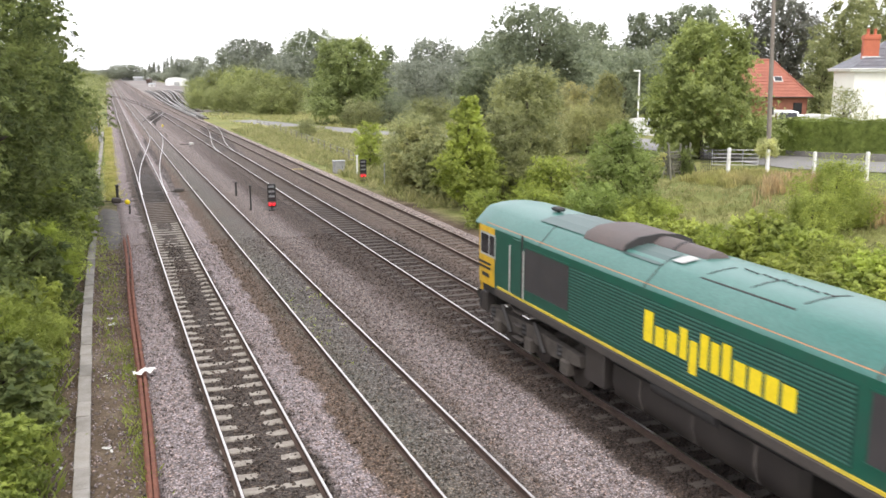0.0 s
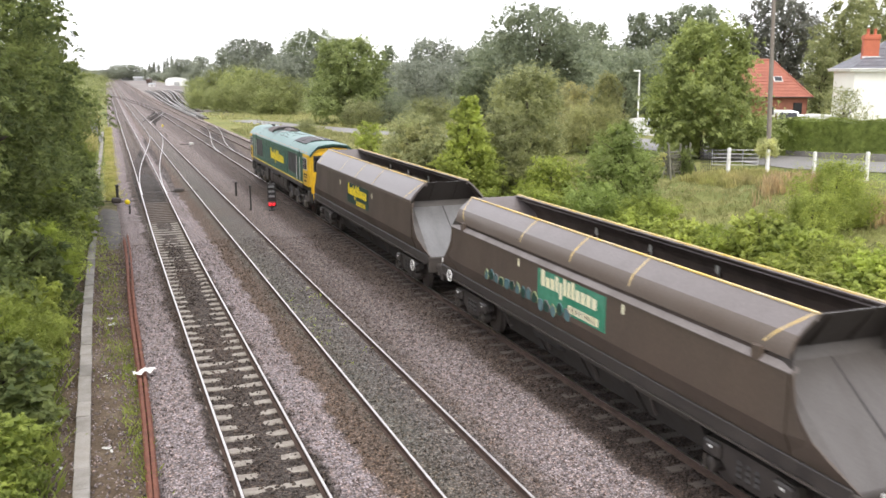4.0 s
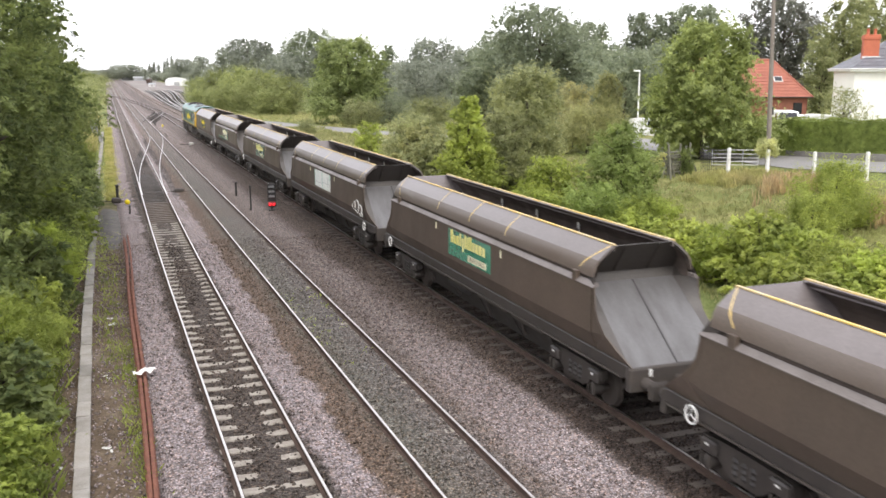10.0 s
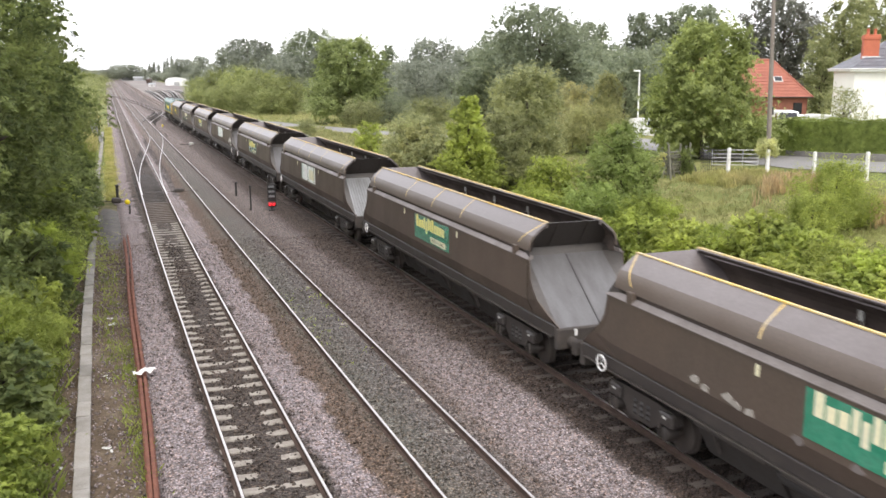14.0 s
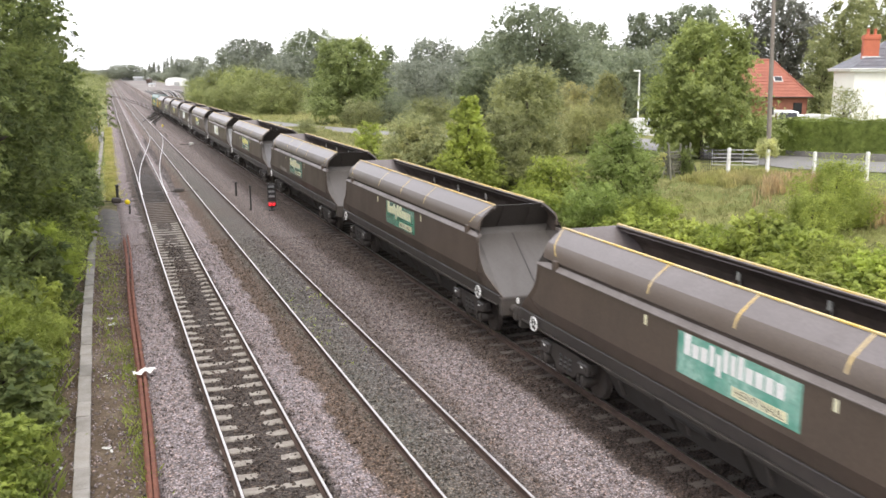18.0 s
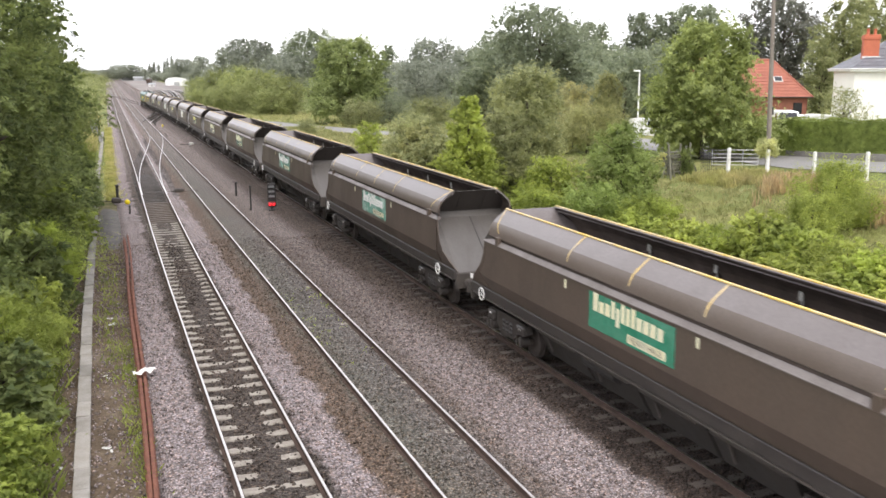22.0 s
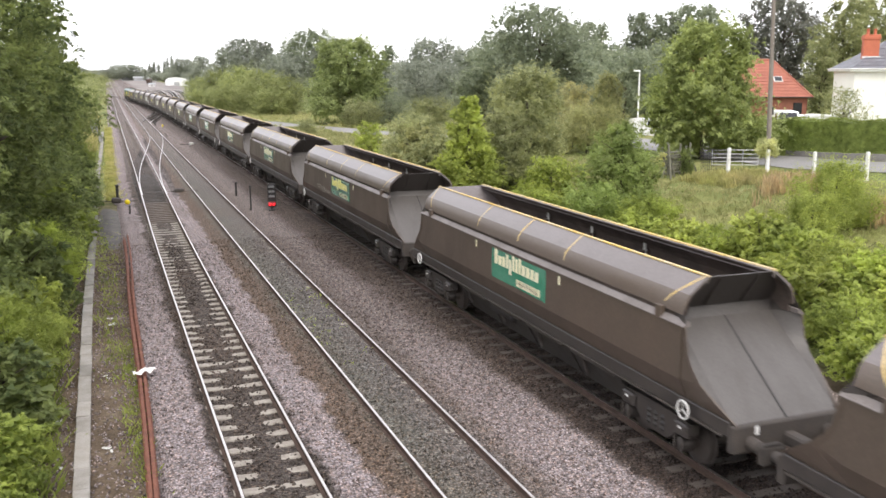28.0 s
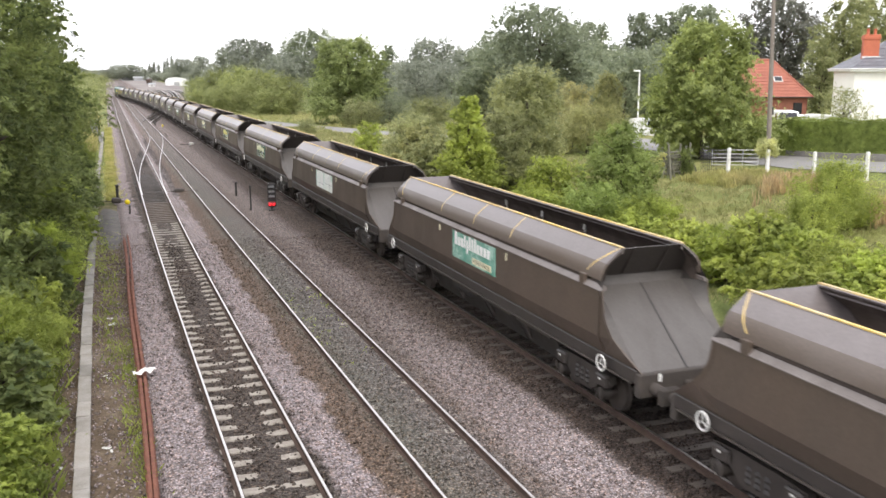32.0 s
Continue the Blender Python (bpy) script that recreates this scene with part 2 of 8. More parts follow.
def ground_material(name):
    """Rough grass and weeds over soil, straw-coloured in patches, bare soil beside the railway."""
    m, n, l, b = nodes_of(name)
    pos = n.new("ShaderNodeNewGeometry").outputs["Position"]
    sep = n.new("ShaderNodeSeparateXYZ")
    l.new(pos, sep.inputs[0])
    t0 = noise_node(n, l, 0.06, 4, 0.6, pos)
    t1 = noise_node(n, l, 0.8, 5, 0.65, pos)
    t2 = noise_node(n, l, 14, 3, 0.7, pos)
    g = ramp_node(n, l, t1.outputs[0], [(0.3, (0.13, 0.145, 0.055)), (0.5, (0.19, 0.2, 0.085)), (0.66, (0.26, 0.245, 0.13)), (0.8, (0.32, 0.29, 0.18))])
    g2 = ramp_node(n, l, t0.outputs[0], [(0.4, (0.75, 0.85, 0.7)), (0.6, (1.15, 1.1, 0.95))])
    gm = mix_node(n, l, 1.0, g.outputs[0], g2.outputs[0], "MULTIPLY")
    soil = ramp_node(n, l, t1.outputs[0], [(0.3, (0.055, 0.04, 0.028)), (0.55, (0.12, 0.09, 0.065)), (0.72, (0.2, 0.165, 0.13))])
    ad = n.new("ShaderNodeMath")
    ad.operation = "MULTIPLY_ADD"
    ad.inputs[1].default_value = 1.6
    l.new(t1.outputs[0], ad.inputs[0])
    l.new(sep.outputs[0], ad.inputs[2])
    mr = n.new("ShaderNodeMapRange")
    mr.inputs[1].default_value, mr.inputs[2].default_value = -2.1, 21.2
    l.new(ad.outputs[0], mr.inputs[0])
    near = ramp_node(n, l, mr.outputs[0], [(0.0, (0, 0, 0)), (0.05, (1, 1, 1)), (0.87, (1, 1, 1)), (0.93, (0, 0, 0))])
    fade = n.new("ShaderNodeMapRange")
    fade.inputs[1].default_value, fade.inputs[2].default_value, fade.inputs[3].default_value, fade.inputs[4].default_value = 52.0, 66.0, 1.0, 0.0
    l.new(sep.outputs[1], fade.inputs[0])
    fm = n.new("ShaderNodeMath")
    fm.operation = "MULTIPLY"
    l.new(fade.outputs[0], fm.inputs[0])
    l.new(near.outputs[0], fm.inputs[1])
    c = mix_node(n, l, fm.outputs[0], gm, soil.outputs[0])
    v = ramp_node(n, l, t2.outputs[0], [(0.3, (0.55, 0.55, 0.5)), (0.7, (1.4, 1.4, 1.35))])
    l.new(mix_node(n, l, 1.0, c, v.outputs[0], "MULTIPLY"), b.inputs["Base Color"])
    b.inputs["Roughness"].default_value = 0.95
    b.inputs["Specular IOR Level"].default_value = 0.15
    bump_node(n, l, b, t2.outputs[0], 0.8, 0.08)
    return m


BALLAST = ballast_material("crushed_stone")
GROUND = ground_material("rough_grass")
STEEL = surface("polished_rail_steel", (0.66, 0.64, 0.62), (0.42, 0.38, 0.34), 0.3, 1.0, 60, 3, 0.5, 0.02)
RUST = surface("rusty_steel", (0.075, 0.046, 0.034), (0.05, 0.034, 0.027), 0.85, 0.1, 40, 3, 0.8, 0.3, world_space=True)
DULL_RAIL = surface("dull_worn_rail", (0.34, 0.28, 0.23), (0.22, 0.17, 0.13), 0.42, 0.6, 60, 3, 0.6, 0.05, world_space=True)
OLD_RUST = surface("orange_rust", (0.17, 0.062, 0.034), (0.1, 0.044, 0.034), 0.88, 0.1, 50, 4, 0.8, 0.4, world_space=True)
CONCRETE = surface("sleeper_concrete", (0.3, 0.275, 0.235), (0.17, 0.145, 0.12), 0.9, 0, 35, 5, 0.8, 0.3, world_space=True)
DIRTY_CONCRETE = surface("dirty_concrete", (0.19, 0.165, 0.14), (0.11, 0.09, 0.075), 0.9, 0, 35, 2, 0.8, 0.3, world_space=True)
TROUGH = surface("trough_concrete", (0.265, 0.25, 0.225), (0.18, 0.16, 0.135), 0.9, 0, 40, 3, 0.8, 0.3, world_space=True)
YARD = surface("trodden_yard_stone", (0.13, 0.112, 0.098), (0.25, 0.222, 0.205), 0.95, 0, 6, 0.12, 1.0, 0.3, stretch=(1.0, 0.25, 1.0), world_space=True)
TROUGH_PALE = surface("clean_trough_concrete", (0.3, 0.28, 0.25), (0.22, 0.2, 0.17), 0.9, 0, 40, 3, 0.8, 0.3, world_space=True)
TROUGH_DARK = surface("stained_trough_concrete", (0.215, 0.2, 0.18), (0.14, 0.125, 0.105), 0.9, 0, 40, 3, 0.8, 0.3, world_space=True)
ASH = surface("black_ash", (0.05, 0.046, 0.043), (0.15, 0.135, 0.12), 0.95, 0, 30, 3, 0.9, 0.6, world_space=True)
GREASY_TIMBER = surface("greasy_timber", (0.05, 0.04, 0.033), (0.075, 0.061, 0.05), 0.85, 0, 25, 2.5, 0.7, 0.4, world_space=True)
OILY_TIMBER = surface("oily_timber", (0.032, 0.027, 0.023), (0.07, 0.058, 0.05), 0.85, 0, 25, 1.5, 0.7, 0.4, world_space=True)
TIMBER = surface("tarred_timber", (0.085, 0.068, 0.055), (0.15, 0.12, 0.095), 0.9, 0, 25, 4, 0.6, 0.4, world_space=True)
ASPHALT = surface("road_asphalt", (0.2, 0.195, 0.19), (0.26, 0.25, 0.235), 0.9, 0, 60, 1.2, 0.7, 0.3, world_space=True)
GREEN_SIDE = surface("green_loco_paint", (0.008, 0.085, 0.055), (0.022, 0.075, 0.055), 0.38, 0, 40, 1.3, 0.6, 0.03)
# bodyside green made paler: weathering, plus sky reflection put into the colour
GREEN_ROOF = surface("weathered_skylit_green_roof", (0.035, 0.135, 0.11), (0.095, 0.195, 0.17), 0.34, 0, 25, 0.9, 0.7, 0.04, stretch=(1, 0.4, 1))
YELLOW = surface("yellow_paint", (0.74, 0.45, 0.015), (0.42, 0.27, 0.05), 0.45, 0, 30, 2.2, 0.6, 0.03)
MARK_YELLOW = surface("yellow_marking", (0.85, 0.66, 0.01), (0.75, 0.58, 0.05), 0.5, 0, 30, 3, 0.4, 0)
ORANGE_LINE = surface("orange_line", (0.5, 0.22, 0.09), (0.38, 0.24, 0.16), 0.5, 0, 30, 3, 0.5, 0)
GRIME = surface("grimy_underframe", (0.042, 0.036, 0.032), (0.08, 0.066, 0.055), 0.85, 0, 25, 2.5, 0.8, 0.3)
DARK = surface("black_steel", (0.022, 0.021, 0.021), (0.05, 0.044, 0.04), 0.7, 0, 30, 3, 0.6, 0.15)
SOOT = surface("sooty_exhaust_panel", (0.085, 0.07, 0.066), (0.14, 0.11, 0.1), 0.7, 0, 25, 2, 0.6, 0.1)
GRILLE = surface("dark_grille", (0.035, 0.033, 0.034), (0.06, 0.052, 0.05), 0.6, 0, 60, 2, 0.6, 0.2)
GLASS = surface("dark_window_glass", (0.012, 0.014, 0.016), (0.03, 0.03, 0.03), 0.08, 0, 20, 3, 0.3, 0)
BUFF = surface("silver_handrail", (0.5, 0.5, 0.48), (0.35, 0.33, 0.3), 0.5, 0.3, 30, 5, 0.5, 0)
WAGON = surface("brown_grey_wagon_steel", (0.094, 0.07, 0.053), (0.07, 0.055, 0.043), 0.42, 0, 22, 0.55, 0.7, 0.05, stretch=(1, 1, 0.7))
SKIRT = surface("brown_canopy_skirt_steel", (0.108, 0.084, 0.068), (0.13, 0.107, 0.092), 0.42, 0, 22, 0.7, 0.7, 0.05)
# paler than the side: the ledge's highlight is in this colour
LEDGE = surface("highlight_ledge_steel", (0.165, 0.145, 0.135), (0.11, 0.094, 0.084), 0.55, 0, 20, 1.5, 0.7, 0.05)
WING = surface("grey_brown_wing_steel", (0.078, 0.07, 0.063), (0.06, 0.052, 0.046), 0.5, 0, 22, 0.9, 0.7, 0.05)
HOOD_DARK = surface("dark_hood_steel", (0.026, 0.021, 0.018), (0.042, 0.034, 0.029), 0.7, 0, 20, 1.5, 0.7, 0.1)
# chute colour: grime, and the shade under the wagon painted in
UNDER = surface("grimy_shade_chute_steel", (0.03, 0.026, 0.023), (0.05, 0.042, 0.036), 0.85, 0, 20, 2, 0.7, 0.2)
# canopy top: dust and the sheen of the sky, both in the colour
CANOPY = surface("dusty_skylit_canopy_steel", (0.135, 0.117, 0.111), (0.185, 0.165, 0.162), 0.33, 0, 20, 0.7, 0.8, 0.05)
INSIDE = surface("coal_stained_steel", (0.085, 0.064, 0.053), (0.04, 0.032, 0.028), 0.75, 0, 20, 1.5, 0.7, 0.15)
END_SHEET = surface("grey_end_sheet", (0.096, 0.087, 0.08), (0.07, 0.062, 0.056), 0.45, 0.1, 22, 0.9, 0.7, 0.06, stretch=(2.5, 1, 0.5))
PANEL_FADED = surface("faded_green_panel", (0.08, 0.3, 0.22), (0.34, 0.52, 0.44), 0.25, 0, 14, 1.3, 0.9, 0, coat=0.4)
PANEL_GREEN = surface("green_panel", (0.02, 0.2, 0.115), (0.08, 0.29, 0.19), 0.2, 0, 16, 1.8, 0.7, 0, coat=1.0)
PALE_LITTER = surface("pale_litter", (0.5, 0.5, 0.47), (0.36, 0.34, 0.3), 0.6, 0, 20, 4, 0.6, 0)
PANEL_PALE = surface("washed_out_panel", (0.8, 0.81, 0.77), (0.66, 0.73, 0.67), 0.5, 0, 12, 1.5, 0.6, 0)
FADED_GREEN = surface("faded_green_film", (0.36, 0.55, 0.46), (0.55, 0.66, 0.58), 0.5, 0, 14, 2, 0.7, 0)
YELLOW_WORD = surface("pale_yellow_marking", (0.74, 0.66, 0.2), (0.66, 0.62, 0.36), 0.5, 0, 20, 2, 0.6, 0)
CREAM_MARK = surface("cream_marking", (0.74, 0.7, 0.46), (0.62, 0.62, 0.5), 0.6, 0, 20, 2, 0.5, 0)
WHITE = surface("white_paint", (0.76, 0.76, 0.74), (0.55, 0.54, 0.5), 0.6, 0, 25, 2.5, 0.5, 0.03)
WORN_LINE = surface("worn_yellow_line", (0.68, 0.46, 0.1), (0.5, 0.44, 0.33), 0.6, 0, 14, 2.2, 0.9, 0)
WHEEL = surface("wheel_steel", (0.07, 0.06, 0.055), (0.12, 0.1, 0.085), 0.6, 0.5, 30, 3, 0.6, 0.1)
LEAF_OAK = leaf_material("oak_leaves", (0.125, 0.158, 0.072), (0.22, 0.255, 0.12))
# far foliage: distance haze painted in as paler, bluer leaves
LEAF_FAR_HAZE = leaf_material("haze_paled_far_leaves", (0.168, 0.188, 0.172), (0.25, 0.272, 0.248), (0.258, 0.278, 0.25))
LEAF_COPPER = leaf_material("copper_leaves", (0.11, 0.114, 0.112), (0.165, 0.168, 0.162), (0.165, 0.172, 0.155))
# mid-distance foliage: some haze mixed into the leaf colour too
LEAF_HAZED = leaf_material("haze_lifted_leaves", (0.145, 0.175, 0.135), (0.225, 0.255, 0.195), (0.235, 0.262, 0.2))
LEAF_BANK = leaf_material("bank_leaves", (0.058, 0.083, 0.036), (0.158, 0.19, 0.078), (0.2, 0.235, 0.092))
LEAF_LIME = leaf_material("lime_leaves", (0.15, 0.19, 0.046), (0.275, 0.315, 0.09))
LEAF_WILLOW = leaf_material("willow_leaves", (0.128, 0.145, 0.076), (0.225, 0.238, 0.132))
LEAF_YELLOW = leaf_material("yellowing_leaves", (0.2, 0.2, 0.1), (0.31, 0.3, 0.17))
LEAF_BRAMBLE = leaf_material("bramble_leaves", (0.1, 0.135, 0.034), (0.235, 0.275, 0.075))
LEAF_HEDGE = leaf_material("hedge_leaves", (0.112, 0.146, 0.042), (0.188, 0.228, 0.075))
LEAF_CLIMBER = leaf_material("pale_climber_leaves", (0.24, 0.26, 0.12), (0.38, 0.39, 0.22))
LEAF_THICKET = leaf_material("thicket_leaves", (0.125, 0.152, 0.068), (0.22, 0.24, 0.115))
LEAF_BRIGHT = leaf_material("bright_bramble_leaves", (0.14, 0.175, 0.042), (0.29, 0.325, 0.095))
LEAF_SAP = leaf_material("sapling_leaves", (0.105, 0.145, 0.05), (0.19, 0.235, 0.085))
LEAF_LANE = leaf_material("lane_tree_leaves", (0.128, 0.16, 0.064), (0.228, 0.262, 0.108))
LEAF_OLIVE = leaf_material("olive_leaves", (0.17, 0.18, 0.088), (0.28, 0.285, 0.145))
STRAW = leaf_material("dry_grass", (0.27, 0.25, 0.11), (0.45, 0.4, 0.22), (0.3, 0.31, 0.12))
REED = leaf_material("dead_dock_stems", (0.26, 0.185, 0.12), (0.42, 0.335, 0.23), (0.34, 0.28, 0.16))
GRASS = leaf_material("green_grass", (0.145, 0.165, 0.065), (0.25, 0.26, 0.125), (0.32, 0.305, 0.175))
VERGE = leaf_material("yellow_verge_grass", (0.2, 0.21, 0.06), (0.33, 0.33, 0.13), (0.38, 0.35, 0.17))
BARK = surface("bark", (0.1, 0.08, 0.06), (0.055, 0.045, 0.036), 0.95, 0, 20, 3, 0.7, 0.6, stretch=(1, 1, 0.25))
BRICK = surface("red_brick", (0.3, 0.115, 0.075), (0.22, 0.1, 0.075), 0.9, 0, 30, 2, 0.7, 0.3)
ROOF_TILE = surface("orange_roof_tile", (0.33, 0.115, 0.072), (0.25, 0.1, 0.075), 0.8, 0, 18, 1.4, 0.7, 0.2)
SLATE = surface("grey_slate", (0.15, 0.15, 0.165), (0.1, 0.1, 0.11), 0.6, 0, 20, 1.5, 0.7, 0.2)
RENDER = surface("cream_wall_render", (0.84, 0.83, 0.76), (0.78, 0.76, 0.68), 0.9, 0, 30, 0.8, 0.5, 0.1)
POLE_WOOD = surface("weathered_pole", (0.23, 0.2, 0.17), (0.15, 0.13, 0.115), 0.9, 0, 25, 3, 0.7, 0.3, stretch=(1, 1, 0.15))
GALV = surface("galvanised_steel", (0.42, 0.43, 0.44), (0.3, 0.3, 0.3), 0.5, 0.6, 30, 4, 0.6, 0.05)
RED_GLOW = glow("red_signal_light", (1.0, 0.02, 0.03), 1.1)
RED_PAINT = surface("red_marker", (0.3, 0.02, 0.025), (0.2, 0.02, 0.02), 0.5, 0, 20, 3, 0.5, 0)
STONE_WALL = surface("grey_stone_wall", (0.2, 0.19, 0.18), (0.12, 0.115, 0.11), 0.9, 0, 20, 2, 0.7, 0.5)


# ---- ground ----
def spaced(pairs):
    """Coordinates from (start, step) pairs; the last pair ends the row."""
    out = []
    for (a, s), (b, _) in zip(pairs, pairs[1:]):
        k = max(1, round((b - a) / s))
        out += [a + (b - a) * i / k for i in range(k)]
    return out + [pairs[-1][0]]


def sheet(xs, ys, height, follow=True):
    b = Build()
    nx = len(xs)
    b.v = [(x + (bend(y) if follow else 0), y, height(x, y)) for y in ys for x in xs]
    b.f = [(j * nx + i, j * nx + i + 1, (j + 1) * nx + i + 1, (j + 1) * nx + i) for j in range(len(ys) - 1) for i in range(nx - 1)]
    return b


gx = spaced([(-900, 150), (-150, 25), (-50, 5), (-12, 0.8), (-1.5, 0.25), (1.5, 4), (15.5, 0.5), (36, 1.2), (60, 4), (120, 20), (300, 80), (1500, 1)])
gy = spaced([(-450, 30), (-60, 10), (5, 0.8), (60, 1.6), (130, 5), (260, 20), (700, 100), (2000, 400), (4000, 1)])
tagged(part("ground", sheet(gx, gy, land), GROUND, smooth_angle=80), "rough grassy ground beside the railway", "ground", kind="structure")


def ballast_height(x, y):
    z = -0.19
    for c, level in ((TRACK_A, -0.19), (TRACK_B, -0.168), (TRACK_C, -0.175), (TRACK_D, -0.18)):
        if abs(x - c) < 1.1:
            z = level
    for c, mid, seat, out in ((TRACK_A, -0.187, -0.203, -0.135), (TRACK_B, -0.15, -0.166, -0.14), (TRACK_C, -0.184, -0.182, -0.176)):
        d = abs(x - c)
        if d < 1.6:
            z = mid + (seat - mid) * smooth(0.3, 0.5, d) if d < 0.8 else out + (-0.19 - out) * smooth(1.15, 1.6, d)
    if 7.3 < x < 9.9:
        z -= 0.07 * math.sin((x - 7.3) / 2.6 * math.pi)
    z -= 0.32 * smooth(0.95, 0.3, x) + 0.32 * smooth(16.3, 17.6, x)
    rough = noise.noise(Vector((x * 2.6, y * 2.6, 1.0))) * 0.016 + noise.noise(Vector((x * 9, y * 9, 5.0))) * 0.012
    return z + rough + drop(y)


bx = spaced([(0.3, 0.12), (8.2, 0.2), (17.6, 1)])
by = spaced([(-400, 8), (4, 0.16), (40, 0.4), (80, 1.2), (160, 5), (420, 30), (1200, 1)])
def yard_height(x, y):
    return -0.3 + drop(y) + 0.03 * noise.noise(Vector((x * 0.8, y * 0.8, 2.0)))


tagged(part("cess_gravel", sheet(spaced([(0.45, 0.25), (1.2, 1)]), spaced([(58, 2), (150, 6), (420, 30), (1200, 1)]), yard_height), BALLAST, smooth_angle=80), "pale gravel beside the track", "gravel", kind="structure")
tagged(part("yard_gravel", sheet(spaced([(16.5, 1.5), (44, 1)]), spaced([(178, 6), (420, 30), (1200, 1)]), lambda x, y: yard_height(x, y) - 0.05 - 0.6 * smooth(195, 178, y) + 0.3 * smooth(300, 420, y) - 0.9 * smooth(26, 32, x) * (1 - smooth(300, 380, y))), YARD, smooth_angle=80), "pale stony ground of a railway yard", "gravel", kind="structure")
tagged(part("ballast_bed", sheet(bx, by, ballast_height), BALLAST, smooth_angle=80), "crushed stone ballast, pale on the shoulders, brown with dirt between the tracks", "ballast", kind="structure")


# ---- tracks ----
RAIL_OUTLINE = [(-0.07, -0.16), (0.07, -0.16), (0.07, -0.148), (0.012, -0.13), (0.012, -0.045), (0.036, -0.032), (0.036, -0.01), (-0.036, -0.01), (-0.036, -0.032), (-0.012, -0.045), (-0.012, -0.13), (-0.07, -0.148)]
HEAD_OUTLINE = [(-0.026, -0.0105), (0.026, -0.0105), (0.025, -0.003), (0.018, 0.0), (-0.019, 0.0), (-0.026, -0.004)]


def swept(outline, way, ys):
    rings = []
    for y in ys:
        x = way(y)
        rings.append([(x + px, y, pz + drop(y)) for px, pz in outline])
    return Build().loft(rings)


RAIL_YS = spaced([(-400, 40), (3, 6), (45, 3), (130, 6), (420, 20), (900, 1)])


def lay_rails(track, way, ys, rusty=False):
    for side in (-1, 1):
        w = lambda y: way(y) + side * GAUGE / 2 + bend(y)
        rail = part("rail", swept(RAIL_OUTLINE, w, ys), RUST, track)
        part("rail_head", swept(HEAD_OUTLINE, w, ys), DULL_RAIL if rusty else STEEL, rail, "dull worn running surface" if rusty else "bright worn running surface")


def sleeper_concrete():
    ys = [-1.26, -1.2, -0.95, -0.55, -0.2, 0.2, 0.55, 0.95, 1.2, 1.26]
    tops = [-0.2, -0.165, -0.158, -0.17, -0.19, -0.19, -0.17, -0.158, -0.165, -0.2]
    rings = [[(x, -0.142, -0.34), (x, 0.142, -0.34), (x, 0.13, t - 0.02), (x, 0.11, t), (x, -0.11, t), (x, -0.13, t - 0.02)] for x, t in zip(ys, tops)]
    return Build().loft(rings)


def sleeper_timber():
    return Build().bbox(-1.3, 1.3, -0.125, 0.125, -0.3, -0.155, 0.012)


SLEEPER_CONCRETE = sleeper_concrete().mesh("sleeper", CONCRETE)
SLEEPER_OILY = sleeper_timber().mesh("sleeper", GREASY_TIMBER)
SLEEPER_BLACK = sleeper_timber().mesh("sleeper", OILY_TIMBER)
SLEEPER_TIMBER = sleeper_timber().mesh("sleeper", TIMBER)


def lay_sleepers(track, cx, step, y0, y1, mesh, seed):
    rnd = random.Random(seed)
    y = y0
    while y < y1:
        part("sleeper", mesh, None, track, at=pose((way_a(y) if cx == TRACK_A else cx) + bend(y) + rnd.uniform(-0.015, 0.015), y + rnd.uniform(-0.015, 0.015), drop(y) + rnd.uniform(-0.012, 0.006), 0, 0, rnd.uniform(-0.6, 0.6)))
        y += step


def far_sleepers(track, cx, step, y0, y1, material, top):
    b = Build()
    y = y0
    while y < y1:
        x = cx + bend(y)
        b.box(x - 1.27, x + 1.27, y - 0.13, y + 0.13, -0.3 + drop(y), top + drop(y))
        y += step
    tagged(part("far_sleepers", b, material, track), kind="stuff")


tracks = {}
for key, cx, label in (("a", TRACK_A, "bright railway track on pale concrete sleepers"), ("b", TRACK_B, "railway track with sleepers nearly buried in dirty ballast"),
                       ("c", TRACK_C, "railway track on dark timber sleepers in brown ballast"), ("d", TRACK_D, "railway track on dark timber sleepers beside the grass")):
    tr = thing("railway_track", label, "railway track", kind="structure", group="parallel railway tracks")
    tracks[key] = tr
    lay_rails(tr, way_a if key == "a" else way_c if key == "c" else lambda y, cx=cx: cx, RAIL_YS, key == "d")


def crossover(x0, x1, y0, y1, label):
    tr = thing("crossover_track", label, "railway track", kind="structure")
    way = lambda y: x0 + (x1 - x0) * smooth(y0, y1, y)
    lay_rails(tr, way, spaced([(y0, 2), (y1, 1)]))
    b = Build()
    y = y0
    while y < y1:
        x = way(y) + bend(y)
        b.box(x - 1.5, x + 1.5, y - 0.13, y + 0.13, -0.3 + drop(y), -0.172 + drop(y))
        y += 0.7
    tagged(part("long_timbers", b, OILY_TIMBER, tr), kind="stuff")
    for side in (-1, 1):
        w = lambda y: way(y) + side * (GAUGE / 2 - 0.09) + bend(y)
        part("check_rail", swept(RAIL_OUTLINE, w, spaced([(y0 + (y1 - y0) * 0.42, 2), (y0 + (y1 - y0) * 0.58, 1)])), RUST, tr)


crossover(TRACK_A + 0.22, TRACK_B, 60, 128, "crossover between two railway tracks")
crossover(TRACK_C, TRACK_D, 90, 142, "crossover between the two tracks by the grass")
crossover(TRACK_B, way_c(212), 150, 212, "crossover to the next pair of tracks")
lay_sleepers(tracks["a"], TRACK_A, 0.667, 8.84, 49.0, SLEEPER_CONCRETE, 1)
